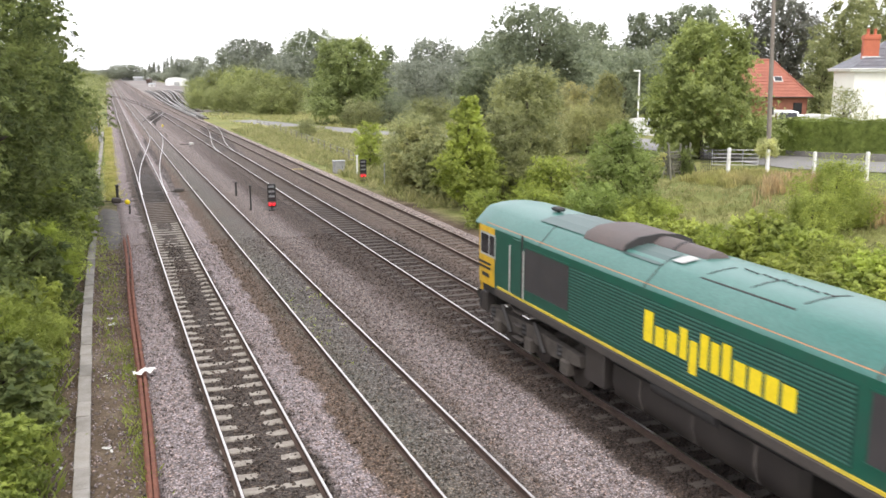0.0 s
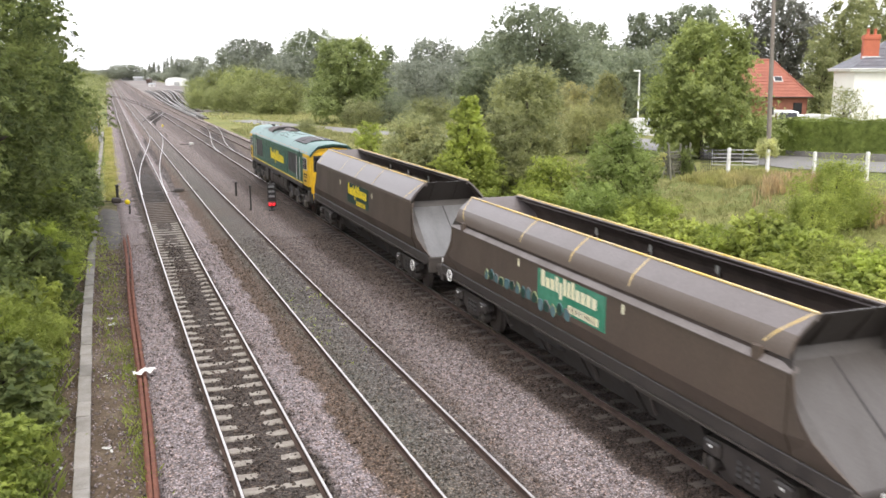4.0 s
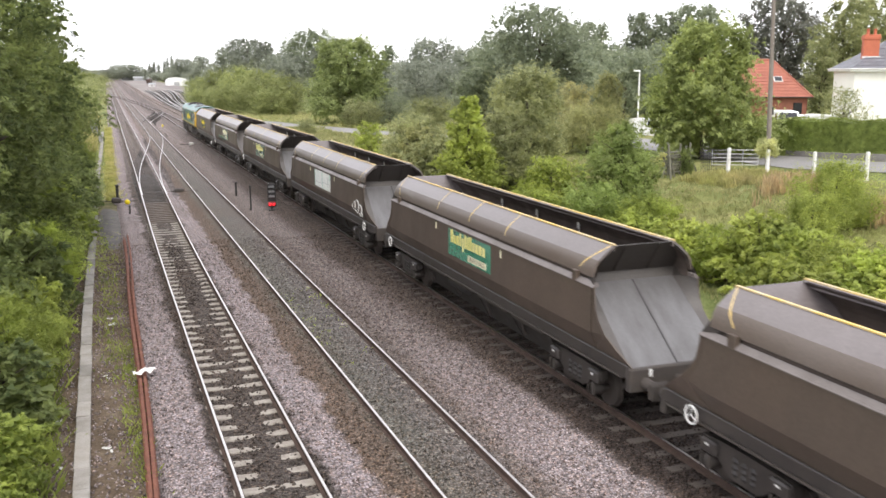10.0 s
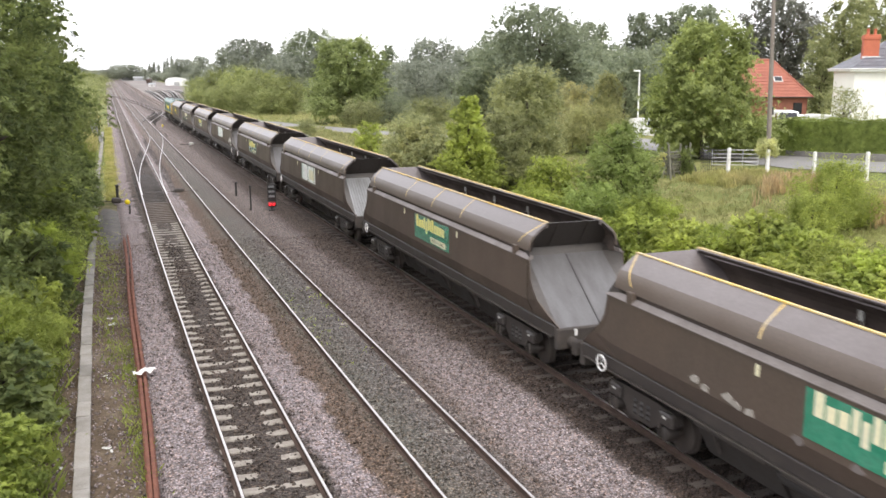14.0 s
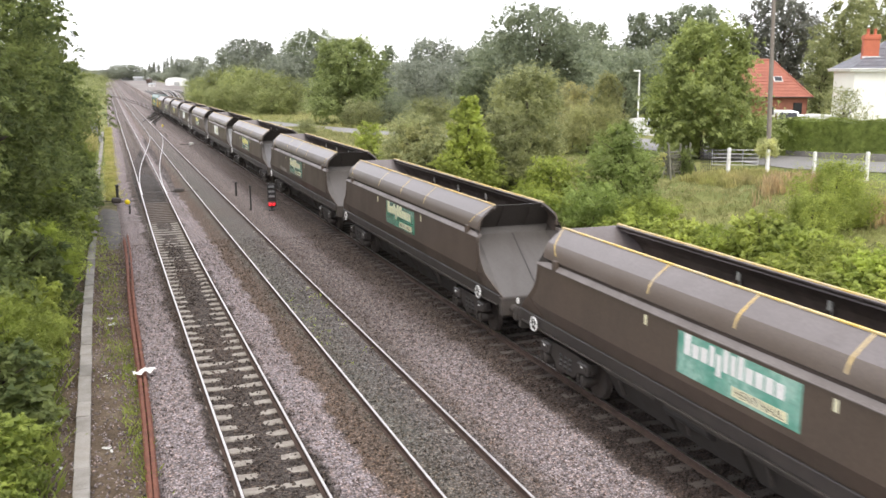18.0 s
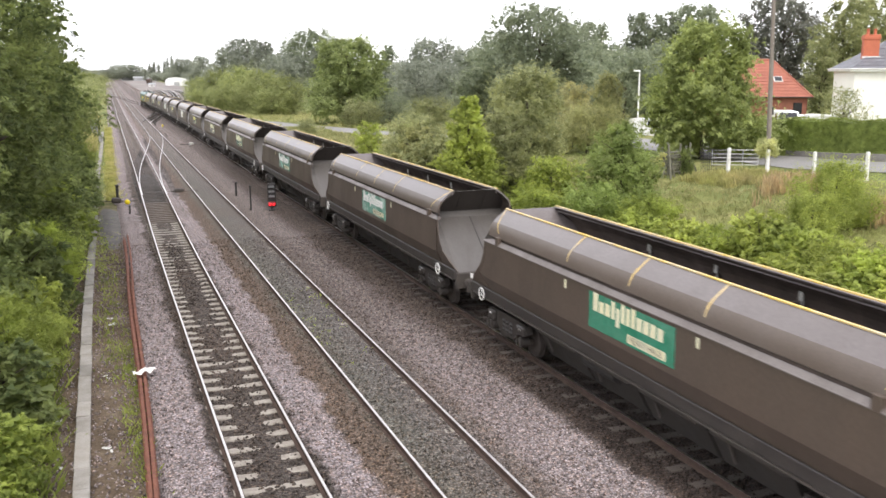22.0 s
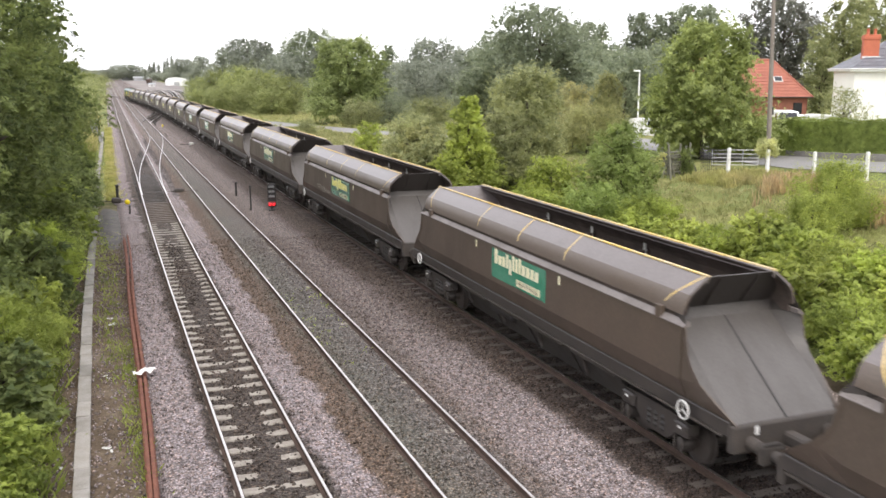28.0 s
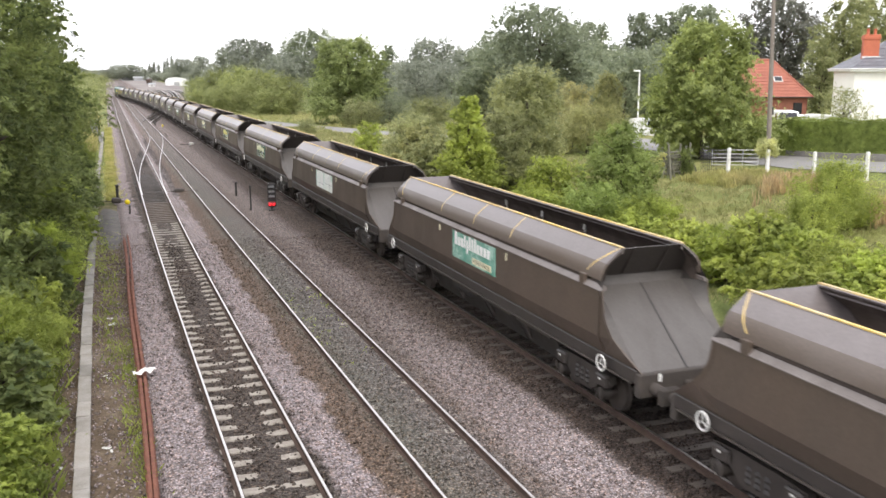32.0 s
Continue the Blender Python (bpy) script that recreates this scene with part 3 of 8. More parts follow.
lay_sleepers(tracks["a"], TRACK_A, 0.68, 49.4, 57.0, SLEEPER_TIMBER, 2)
lay_sleepers(tracks["a"], TRACK_A, 0.68, 57.2, 74.0, SLEEPER_BLACK, 6)
far_sleepers(tracks["a"], TRACK_A, 0.66, 74, 170, TIMBER, -0.188)
lay_sleepers(tracks["b"], TRACK_B, 0.66, 9.0, 46.0, SLEEPER_CONCRETE, 3)
far_sleepers(tracks["b"], TRACK_B, 0.68, 46, 170, TIMBER, -0.176)
lay_sleepers(tracks["c"], TRACK_C, 0.74, 6.0, 52.0, SLEEPER_OILY, 4)
far_sleepers(tracks["c"], TRACK_C, 0.74, 52, 150, TIMBER, -0.172)
far_sleepers(tracks["c"], TRACK_C, 0.74, -380, 5.5, TIMBER, -0.165)
far_sleepers(tracks["a"], TRACK_A, 0.66, -60, 8.5, DIRTY_CONCRETE, -0.165)
lay_sleepers(tracks["d"], TRACK_D, 0.74, 10.0, 52.0, SLEEPER_TIMBER, 5)
far_sleepers(tracks["d"], TRACK_D, 0.74, 52, 150, TIMBER, -0.172)
for y0, y1, x0, x1 in ((175, 470, 17.0, 19.5), (185, 470, 17.5, 24.0), (215, 470, 20.0, 28.5), (235, 470, 24.0, 33.0), (270, 470, 26.5, 38.0)):
    tr = thing("railway_track", "distant siding track among many", "railway track", kind="structure")
    way = lambda y, a=x0, b=x1, c=y0, d=y1: a + (b - a) * smooth(c, d, y)
    lift = lambda y: 0.3 * smooth(300, 420, y)
    for side in (-1, 1):
        rail = part("rail", Build().loft([[(way(y) + side * GAUGE / 2 + bend(y) + px * 1.4, y, pz + drop(y) + lift(y)) for px, pz in ((-0.05, -0.2), (0.05, -0.2), (0.045, 0.0), (-0.045, 0.0))] for y in spaced([(y0, 8), (y1, 1)])]), STEEL, tr)
    b = Build()
    y = y0
    while y < y1:
        x = way(y) + bend(y)
        b.box(x - 1.3, x + 1.3, y - 0.2, y + 0.2, -0.5 + drop(y) + lift(y), -0.17 + drop(y) + lift(y))
        y += 0.75 if y < 260 else 1.1
    tagged(part("far_sleepers", b, OILY_TIMBER, tr), kind="stuff")


def loose_stones(seed, count, x0=0.7, x1=16.7, height=None, near=34.0):
    """Single stones lying loose on the ballast."""
    rng = np.random.default_rng(seed)
    y = 9.0 + near * rng.random(count) ** 1.5
    x = x0 + (x1 - x0) * rng.random(count)
    keep = np.ones(count, bool)
    for c in (TRACK_A, TRACK_B, TRACK_C, TRACK_D):
        for s in (-1, 1):
            keep &= np.abs(x - c - s * GAUGE / 2) > 0.1
    x, y = x[keep], y[keep]
    n = len(x)
    z = np.array([(height or ballast_height)(a, b) for a, b in zip(x, y)])
    x = x + np.array([bend(b) for b in y])
    size = 0.022 + 0.026 * rng.random(n)
    base = np.array([(1, 0, 0), (-1, 0, 0), (0, 1, 0), (0, -1, 0), (0, 0, 1), (0, 0, -1)], float)
    v = base[None] * size[:, None, None] * (0.65 + 0.7 * rng.random((n, 6, 1))) + (rng.random((n, 6, 3)) - 0.5) * size[:, None, None] * 0.8
    a = rng.random(n) * 6.283
    c, s = np.cos(a)[:, None], np.sin(a)[:, None]
    v = np.stack([v[..., 0] * c - v[..., 1] * s, v[..., 0] * s + v[..., 1] * c, v[..., 2]], -1)
    v += np.stack([x, y, z + 0.008], -1)[:, None]
    f = np.array([(0, 2, 4), (2, 1, 4), (1, 3, 4), (3, 0, 4), (2, 0, 5), (1, 2, 5), (3, 1, 5), (0, 3, 5)])
    return raw_mesh("loose_stones", v.reshape(-1, 3), (f[None] + 6 * np.arange(n)[:, None, None]).reshape(-1, 3), BALLAST)


def raw_mesh(name, verts, faces, material):
    me = bpy.data.meshes.new(name)
    k = faces.shape[1]
    me.vertices.add(len(verts))
    me.vertices.foreach_set("co", np.asarray(verts, np.float32).ravel())
    me.loops.add(faces.size)
    me.loops.foreach_set("vertex_index", faces.astype(np.int32).ravel())
    me.polygons.add(len(faces))
    me.polygons.foreach_set("loop_start", np.arange(0, faces.size, k, dtype=np.int32))
    me.polygons.foreach_set("loop_total", np.full(len(faces), k, np.int32))
    me.materials.append(material)
    me.update(calc_edges=True)
    return me


tagged(part("loose_stones", loose_stones(11, 36000), None), "loose ballast stones", "stones", kind="stuff")


# ---- the train ----
def curve_points(points, steps=4):
    """A rounder outline through the points."""
    out = []
    for i in range(len(points) - 1):
        p0, p1, p2, p3 = points[max(i - 1, 0)], points[i], points[i + 1], points[min(i + 2, len(points) - 1)]
        for k in range(steps):
            t = k / steps
            out.append(tuple(0.5 * (2 * b + (c - a) * t + (2 * a - 5 * b + 4 * c - d) * t * t + (3 * b - a - 3 * c + d) * t ** 3) for a, b, c, d in zip(p0, p1, p2, p3)))
    return out + [points[-1]]


def mirrored(half):
    """A closed outline from its left half, bottom to top."""
    return half + [(-x, z) for x, z in half[::-1] if abs(x) > 1e-6]


def word_shape(blocks, x, y0, z0, length, height, material, parent, name, label):
    """A row of plain upright blocks that stands for a word on a side that faces -x; it runs towards -y."""
    wide = [1.0 if hi - lo < 0.6 or i == 0 else 0.72 for i, (lo, hi) in enumerate(blocks)]
    k, y = length / (sum(wide) + 0.28 * (len(blocks) - 1)), y0
    for (lo, hi), w in zip(blocks, wide):
        part(name, Build().box(x - 0.006, x, y - w * k, y, z0 + lo * height, z0 + hi * height), material, parent, label)
        y -= (w + 0.28) * k


def plate_text(words, x, y, z, size, material, parent):
    """Lettering on a side that faces -x."""
    cu = bpy.data.curves.new("plate_lettering", "FONT")
    cu.body, cu.size, cu.align_x, cu.align_y = words, size, "CENTER", "CENTER"
    holder = bpy.data.objects.new("plate_lettering", cu)
    me = bpy.data.meshes.new_from_object(holder)
    bpy.data.objects.remove(holder)
    me.materials.clear()
    me.materials.append(material)
    part("lettering", me, None, parent, "dark lettering on the plate", at=Matrix(((0, 0, -1, x), (-1, 0, 0, y), (0, 1, 0, z), (0, 0, 0, 1))))


WORD = [(0.25, 1.0), (0.25, 0.72), (0.25, 0.75), (0.25, 0.95), (0.0, 0.75), (0.25, 1.0), (0.25, 0.92), (0.25, 1.0), (0.25, 0.75), (0.25, 0.75), (0.25, 0.75), (0.25, 0.72)]


def wheelset_mesh(name, radius):
    b = Build()
    for s in (-1, 1):
        b.turned([(s * 0.82, 0.1), (s * 0.82, radius - 0.09), (s * 0.81, radius - 0.01), (s * 0.69, radius), (s * 0.68, radius + 0.03), (s * 0.665, radius - 0.08), (s * 0.67, 0.12)], 20)
    b.turned([(-0.95, 0.09), (0.95, 0.09)], 10)
    return b.mesh(name, WHEEL, 40)


WAGON_WHEELSET = wheelset_mesh("wheelset", 0.43)
LOCO_WHEELSET = wheelset_mesh("wheelset", 0.53)
spinning = []
OILY = surface("oily_black_steel", (0.028, 0.024, 0.022), (0.06, 0.05, 0.043), 0.5, 0, 22, 2.2, 0.7, 0.2)


OIL_BLACK = surface("oil_black_tank", (0.014, 0.013, 0.012), (0.04, 0.035, 0.03), 0.35, 0, 20, 1.5, 0.7, 0.1)
DUSTY = surface("dusty_brown_bogie", (0.085, 0.072, 0.06), (0.045, 0.038, 0.033), 0.85, 0, 22, 2.5, 0.8, 0.3)
LENS = surface("headlight_glass", (0.5, 0.5, 0.48), (0.3, 0.3, 0.3), 0.15, 0.2, 20, 5, 0.5, 0)
RUST_STAIN = surface("rust_stained_yellow", (0.5, 0.27, 0.03), (0.25, 0.1, 0.03), 0.6, 0, 25, 5, 0.9, 0)
SOOTY_GREEN = surface("sooty_green_paint", (0.03, 0.07, 0.062), (0.09, 0.13, 0.12), 0.45, 0, 25, 1.5, 0.8, 0.05)
RIB_GREEN = surface("pale_rib_paint", (0.03, 0.13, 0.095), (0.08, 0.17, 0.14), 0.4, 0, 30, 1.2, 0.6, 0)
DULL_YELLOW = surface("yellow_sill_line", (0.66, 0.5, 0.04), (0.45, 0.36, 0.07), 0.6, 0, 20, 2, 0.8, 0)
# dark green; in the rib recess and under the brow it paints shade
DARK_GREEN = surface("shade_and_dark_green_paint", (0.008, 0.05, 0.035), (0.012, 0.03, 0.025), 0.5, 0, 30, 3, 0.6, 0)


def loco():
    lo = thing("diesel_locomotive", "green and yellow heavy diesel freight locomotive with a weathered roof", "locomotive")
    half = [(-1.32, 1.62), (-1.325, 2.4), (-1.325, 3.2), (-1.315, 3.3), (-1.285, 3.37), (-0.95, 3.71), (-0.82, 3.795), (-0.4, 3.87), (0.0, 3.895)]

    def roof_z(x):
        x = -abs(x)
        for (xa, za), (xb, zb) in zip(half[3:], half[4:]):
            if x <= xb:
                return za + (zb - za) * (x - xa) / (xb - xa)
        return half[-1][1]
    side_half = [p for p in half if p[1] <= 3.34]
    # body between the cabs; the side below the cantrail, the roof above it
    L = 8.55
    b = Build()
    for s in (-1, 1):
        b.loft([[(-s * x, y, z) for x, z in side_half] + [(s * 1.2, y, 3.3), (s * 1.2, y, 1.62)] for y in (-L, L)])
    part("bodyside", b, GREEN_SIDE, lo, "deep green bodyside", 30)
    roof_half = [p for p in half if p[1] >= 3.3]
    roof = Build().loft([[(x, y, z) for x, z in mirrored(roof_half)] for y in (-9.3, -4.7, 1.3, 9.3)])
    roof_ob = part("roof", roof, GREEN_ROOF, lo, "weathered green roof, painted paler for the reflected sky", 50)
    for y in (-4.72, 1.28, 6.0):
        part("roof_joint", Build().loft([[(x * 1.004, yy, z + 0.006) for x, z in mirrored(roof_half)] for yy in (y - 0.02, y + 0.02)], True, False), DARK, roof_ob)
    for s in (-1, 1):
        part("cantrail_line", Build().loft([[(s * 1.292, y, 3.33), (s * 1.262, y, 3.405), (s * 1.25, y, 3.4), (s * 1.28, y, 3.32)] for y in (-9.6, 9.4)]), ORANGE_LINE, lo, "thin orange line along the cantrail")
        part("sill_line", Build().box(s * 1.32, s * 1.345, -8.5, 8.5, 1.67, 1.73), DULL_YELLOW, lo, "dull yellow line along the sill")
        part("sill", Build().bbox(s * 1.32 - 0.05, s * 1.32 + 0.05, -8.6, 8.6, 1.45, 1.66, 0.02), GRIME, lo)
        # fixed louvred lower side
        part("rib_recess", Build().box(min(s * 1.318, s * 1.328), max(s * 1.318, s * 1.328), -4.38, 4.38, 1.82, 3.12), DARK_GREEN, lo, "recess behind the ribs with its shade painted in")
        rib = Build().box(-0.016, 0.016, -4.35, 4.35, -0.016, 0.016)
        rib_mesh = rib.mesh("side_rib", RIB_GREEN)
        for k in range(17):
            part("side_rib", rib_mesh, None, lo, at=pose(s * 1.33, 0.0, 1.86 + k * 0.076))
        for y0, y1 in ((4.42, 6.78), (-7.3, -4.66)):
            g = part("side_grille", Build().box(s * 1.318, s * 1.334, y0, y1, 2.02, 3.12), GRILLE, lo, "dark side grille")
            part("grille_frame", Build().box(s * 1.32, s * 1.34, y0 - 0.05, y1 + 0.05, 3.12, 3.16).box(s * 1.32, s * 1.34, y0 - 0.05, y1 + 0.05, 1.98, 2.02), GREEN_SIDE, g)
        for y in (-7.62, 7.2):
            d = part("cab_door", Build().bbox(min(s * 1.31, s * 1.338), max(s * 1.31, s * 1.338), y - 0.34, y + 0.34, 1.7, 3.25, 0.008), GREEN_SIDE, lo)
            part("door_gap", Build().box(s * 1.325, s * 1.343, y - 0.3, y - 0.22, 1.66, 3.42), DARK, d)
            for dy in (-0.42, 0.42):
                part("handrail", Build().tube([(s * 1.37, y + dy, 1.75), (s * 1.37, y + dy, 3.05)], 0.02, 6), BUFF, d, "silver handrail")
            for k in range(3):
                part("cab_step", Build().box(s * 1.18, s * 1.36, y - 0.25, y + 0.25, 0.55 + k * 0.36, 0.58 + k * 0.36), GRIME, lo)
    word_shape(WORD, -1.345, 1.17, 2.03, 4.36, 0.86, MARK_YELLOW, lo, "yellow_block", "large yellow marking on the ribbed side")
    # cabs
    for e in (-1, 1):
        full = mirrored(half)
        def ring(y, inset, top):
            return [(x * (1 - inset), e * y, z if z < 3.2 else 3.2 + (z - 3.2) * top) for x, z in full]
        green = part("cab_side", Build().loft([[(x, e * y, z) for x, z in mirrored(side_half)] for y in (8.5, 9.0)], True, False), GREEN_SIDE, lo)
        cab = part("cab", Build().loft([[(x * k, e * y, min(z, 3.4)) for x, z in mirrored(side_half)] for y, k in ((8.72, 1.004), (9.55, 1.004), (9.86, 0.985), (10.02, 0.93))]), YELLOW, lo, "yellow cab", 40)
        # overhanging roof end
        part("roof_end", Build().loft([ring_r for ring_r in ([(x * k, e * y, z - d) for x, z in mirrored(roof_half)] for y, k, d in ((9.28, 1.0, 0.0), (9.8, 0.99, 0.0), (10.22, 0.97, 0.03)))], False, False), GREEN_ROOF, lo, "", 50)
        arch = mirrored(roof_half)
        part("brow_lining", Build().loft([[(x * 0.955, e * y, z - 0.045) for x, z in arch] for y in (9.7, 10.215)], False, False), DARK_GREEN, lo, "underside of the brow with its shade painted dark green", 50)
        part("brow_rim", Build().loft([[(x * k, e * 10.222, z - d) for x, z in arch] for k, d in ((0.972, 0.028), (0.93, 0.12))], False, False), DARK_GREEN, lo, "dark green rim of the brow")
        part("yellow_arch", Build().loft([[(x * 0.9, e * y, 3.2 + (z - 3.2) * 0.68) for x, z in arch] for y in (9.99, 10.06)]), YELLOW, lo, "yellow panel under the brow")
        face = part("cab_front", Build().bbox(-1.18, 1.18, min(e * 9.95, e * 10.1), max(e * 9.95, e * 10.1), 1.25, 3.42, 0.05), YELLOW, lo, "yellow cab front")
        part("wiper", Build().tube([(0.5, e * 10.13, 2.46), (0.3, e * 10.13, 2.9)], 0.014, 5), DARK, face)
        part("wiper", Build().tube([(-0.5, e * 10.13, 2.46), (-0.3, e * 10.13, 2.9)], 0.014, 5), DARK, face)
        part("centre_pillar", Build().bbox(-0.07, 0.07, min(e * 10.08, e * 10.13), max(e * 10.08, e * 10.13), 2.45, 3.38, 0.02), YELLOW, face)
        part("grime_streak", Build().box(-0.35, 0.25, min(e * 10.101, e * 10.106), max(e * 10.101, e * 10.106), 1.3, 1.6), RUST_STAIN, face, "rusty stain over the coupling")
        for s in (-1, 1):
            part("windscreen", Build().bbox(min(s * 0.14, s * 1.0), max(s * 0.14, s * 1.0), min(e * 10.06, e * 10.115), max(e * 10.06, e * 10.115), 2.48, 3.2, 0.06), GLASS, face, "dark windscreen")
            part("windscreen_surround", Build().box(min(s * 0.1, s * 1.05), max(s * 0.1, s * 1.05), min(e * 10.05, e * 10.106), max(e * 10.05, e * 10.106), 2.42, 3.26), DARK, face)
            part("window_frame", Build().box(min(s * 1.3, s * 1.331), max(s * 1.3, s * 1.331), min(e * 8.67, e * 9.71), max(e * 8.67, e * 9.71), 2.45, 3.13), BUFF, cab, "pale window frame")
            part("side_window", Build().bbox(min(s * 1.3, s * 1.336), max(s * 1.3, s * 1.336), min(e * 8.72, e * 9.66), max(e * 8.72, e * 9.66), 2.5, 3.08, 0.015), GLASS, cab, "dark cab side window")
            part("window_bar", Build().box(min(s * 1.33, s * 1.346), max(s * 1.33, s * 1.346), e * 9.08 - 0.02, e * 9.08 + 0.02, 2.5, 3.08), BUFF, cab)
            hl = part("headlight", Build().turned([(e * 10.1, 0.17), (e * 10.2, 0.16), (e * 10.22, 0.12)], 14, "y").moved(Matrix.Translation((s * 0.84, 0, 1.62))), YELLOW, face)
            part("lens", Build().turned([(e * 10.2, 0.12), (e * 10.235, 0.09)], 14, "y").moved(Matrix.Translation((s * 0.84, 0, 1.62))), LENS, hl, "pale headlight lens")
            part("lamp_ring", Build().turned([(e * 10.19, 0.15), (e * 10.23, 0.15), (e * 10.23, 0.12), (e * 10.19, 0.12)], 14, "y", False).moved(Matrix.Translation((s * 0.84, 0, 1.62))), BUFF, hl)
            part("tail_lamp", Build().turned([(e * 10.1, 0.08), (e * 10.17, 0.07)], 12, "y").moved(Matrix.Translation((s * 0.52, 0, 1.7))), DARK, face)
            bu = part("buffer", Build().turned([(e * 10.1, 0.11), (e * 10.45, 0.1), (e * 10.46, 0.22), (e * 10.52, 0.22)], 14, "y").moved(Matrix.Translation((s * 0.87, 0, 1.06))), DARK, lo)
            part("marking_bars", Build().box(min(s * 1.335, s * 1.345), max(s * 1.335, s * 1.345), min(e * 8.95, e * 9.8), max(e * 8.95, e * 9.8), 2.2, 2.27).box(min(s * 1.335, s * 1.345), max(s * 1.335, s * 1.345), min(e * 8.95, e * 9.8), max(e * 8.95, e * 9.8), 2.07, 2.14).box(min(s * 1.335, s * 1.345), max(s * 1.335, s * 1.345), min(e * 9.05, e * 9.55), max(e * 9.05, e * 9.55), 1.84, 1.95), DARK, cab, "dark bars of lettering")
        part("front_bars", Build().box(0.12, 0.82, min(e * 10.1, e * 10.112), max(e * 10.1, e * 10.112), 2.2, 2.26).box(0.12, 0.82, min(e * 10.1, e * 10.112), max(e * 10.1, e * 10.112), 2.08, 2.14), GREEN_SIDE, face)
        part("roof_lamp", Build().turned([(e * 10.0, 0.11), (e * 10.12, 0.1), (e * 10.125, 0.06)], 12, "y").moved(Matrix.Translation((0, 0.0, 3.47))), DARK, face)
        part("lamp_rim", Build().turned([(e * 10.06, 0.16), (e * 10.09, 0.15), (e * 10.09, 0.1)], 14, "y").moved(Matrix.Translation((0, 0, 3.47))), BUFF, face)
        part("obstacle_deflector", Build().bbox(-1.2, 1.2, min(e * 9.9, e * 10.08), max(e * 9.9, e * 10.08), 0.75, 1.25, 0.04), DARK, lo)
        part("yellow_valance", Build().bbox(-1.1, -0.45, min(e * 10.03, e * 10.13), max(e * 10.03, e * 10.13), 0.95, 1.32, 0.03), YELLOW, face)
        part("yellow_valance", Build().bbox(0.45, 1.1, min(e * 10.03, e * 10.13), max(e * 10.03, e * 10.13), 0.95, 1.32, 0.03), YELLOW, face)
        part("coupling_hook", Build().tube([(0, e * 10.05, 1.05), (0, e * 10.4, 1.05), (0, e * 10.46, 0.95), (0, e * 10.4, 0.82)], 0.05, 6), DARK, lo)
        part("brake_hose", Build().tube([(0.35, e * 10.1, 1.0), (0.36, e * 10.3, 0.85), (0.35, e * 10.28, 0.55)], 0.03, 6), DARK, lo)
    # roof equipment
    ex = [(-0.86, 3.7), (-0.78, 3.86), (-0.5, 3.99), (0.0, 4.04), (0.5, 3.99), (0.78, 3.86), (0.86, 3.7)]
    part("exhaust_housing", Build().prism([(x * 1.06, z + 0.05) for x, z in ex], 2.75, 4.5), SOOT, lo, "sooty brown exhaust housing", 40)
    part("housing_lip", Build().prism([(x * 1.08, z + 0.06) for x, z in ex], 2.7, 2.76), DARK, lo)
    part("silencer", Build().turned([(0.8, 0.2), (0.86, 0.4), (2.0, 0.42), (2.75, 0.42)], 18, "y").moved(Matrix.Translation((0.12, 0, 3.62))), SOOT, lo, "drum-shaped sooty silencer", 40)
    part("silencer_strap", Build().turned([(1.86, 0.43), (1.94, 0.43)], 18, "y").moved(Matrix.Translation((0.12, 0, 3.62))), DARK, lo)
    part("recess_plate", Build().loft([[(x, y, roof_z(x) + 0.027) for x in (-0.95, -0.6, -0.3)] for y in (1.35, 2.7)], False, False), SOOTY_GREEN, lo, "soot-stained green plate")
    part("pale_plate", Build().loft([[(x, y, roof_z(x) + 0.037) for x in (-0.72, -0.5, -0.3)] for y in (0.85, 1.22)], False, False), BUFF, lo, "pale metal plate")
    part("stained_panel", Build().loft([[(x, y, roof_z(x) + 0.030) for x in (-0.85, -0.5, 0.0, 0.5, 0.85)] for y in (4.5, 6.9)], False, False), SOOTY_GREEN, lo, "soot-stained roof panel")
    part("aerial_pod", Build().bbox(-0.12, 0.12, 7.3, 7.7, 3.92, 4.02, 0.03), DARK, lo)
    zz = lambda x: roof_z(x) + 0.012
    for y0, y1, x0, x1 in ((-2.5, 0.0, -0.9, -0.875), (-2.52, -2.48, -0.9, 0.3), (-1.22, -1.19, -0.9, 0.1), (-0.02, 0.01, -0.9, -0.1)):
        xs = [x0 + (x1 - x0) * k / 4 for k in range(5)]
        part("hatch_seam", Build().loft([[(x, y0, zz(x)), (x, y1, zz(x)), (x, y1, zz(x) - 0.04), (x, y0, zz(x) - 0.04)] for x in xs]), DARK, lo)
    for k in range(14):
        y = -0.3 - k * 0.17
        part("hatch_bolt", Build().tube([(-0.05 - 0.02 * (k % 3), y, zz(0.1)), (-0.05 - 0.02 * (k % 3), y + 0.08, zz(0.1))], 0.018, 5), DARK, lo)
    for k, (y0, y1) in enumerate(((-6.35, -4.95), (-7.85, -6.45))):
        rings = [[(x, y, roof_z(x) + 0.067) for x in (-0.98, -0.6, -0.3, 0, 0.3, 0.6, 0.98)] + [(0.8, y, 3.6), (-0.8, y, 3.6)] for y in (y0, y1)]
        part("radiator_grille", Build().loft(rings), GRILLE, lo, "dark radiator grille in the roof", 40)
    part("radiator_rim", Build().box(-0.02, 0.05, -7.9, -4.9, 3.93, 3.975), BUFF, lo)
    # underframe
    tank = [(-1.2, 1.3), (-1.22, 0.9), (-1.12, 0.58), (-0.85, 0.38), (0.85, 0.38), (1.12, 0.58), (1.22, 0.9), (1.2, 1.3)]
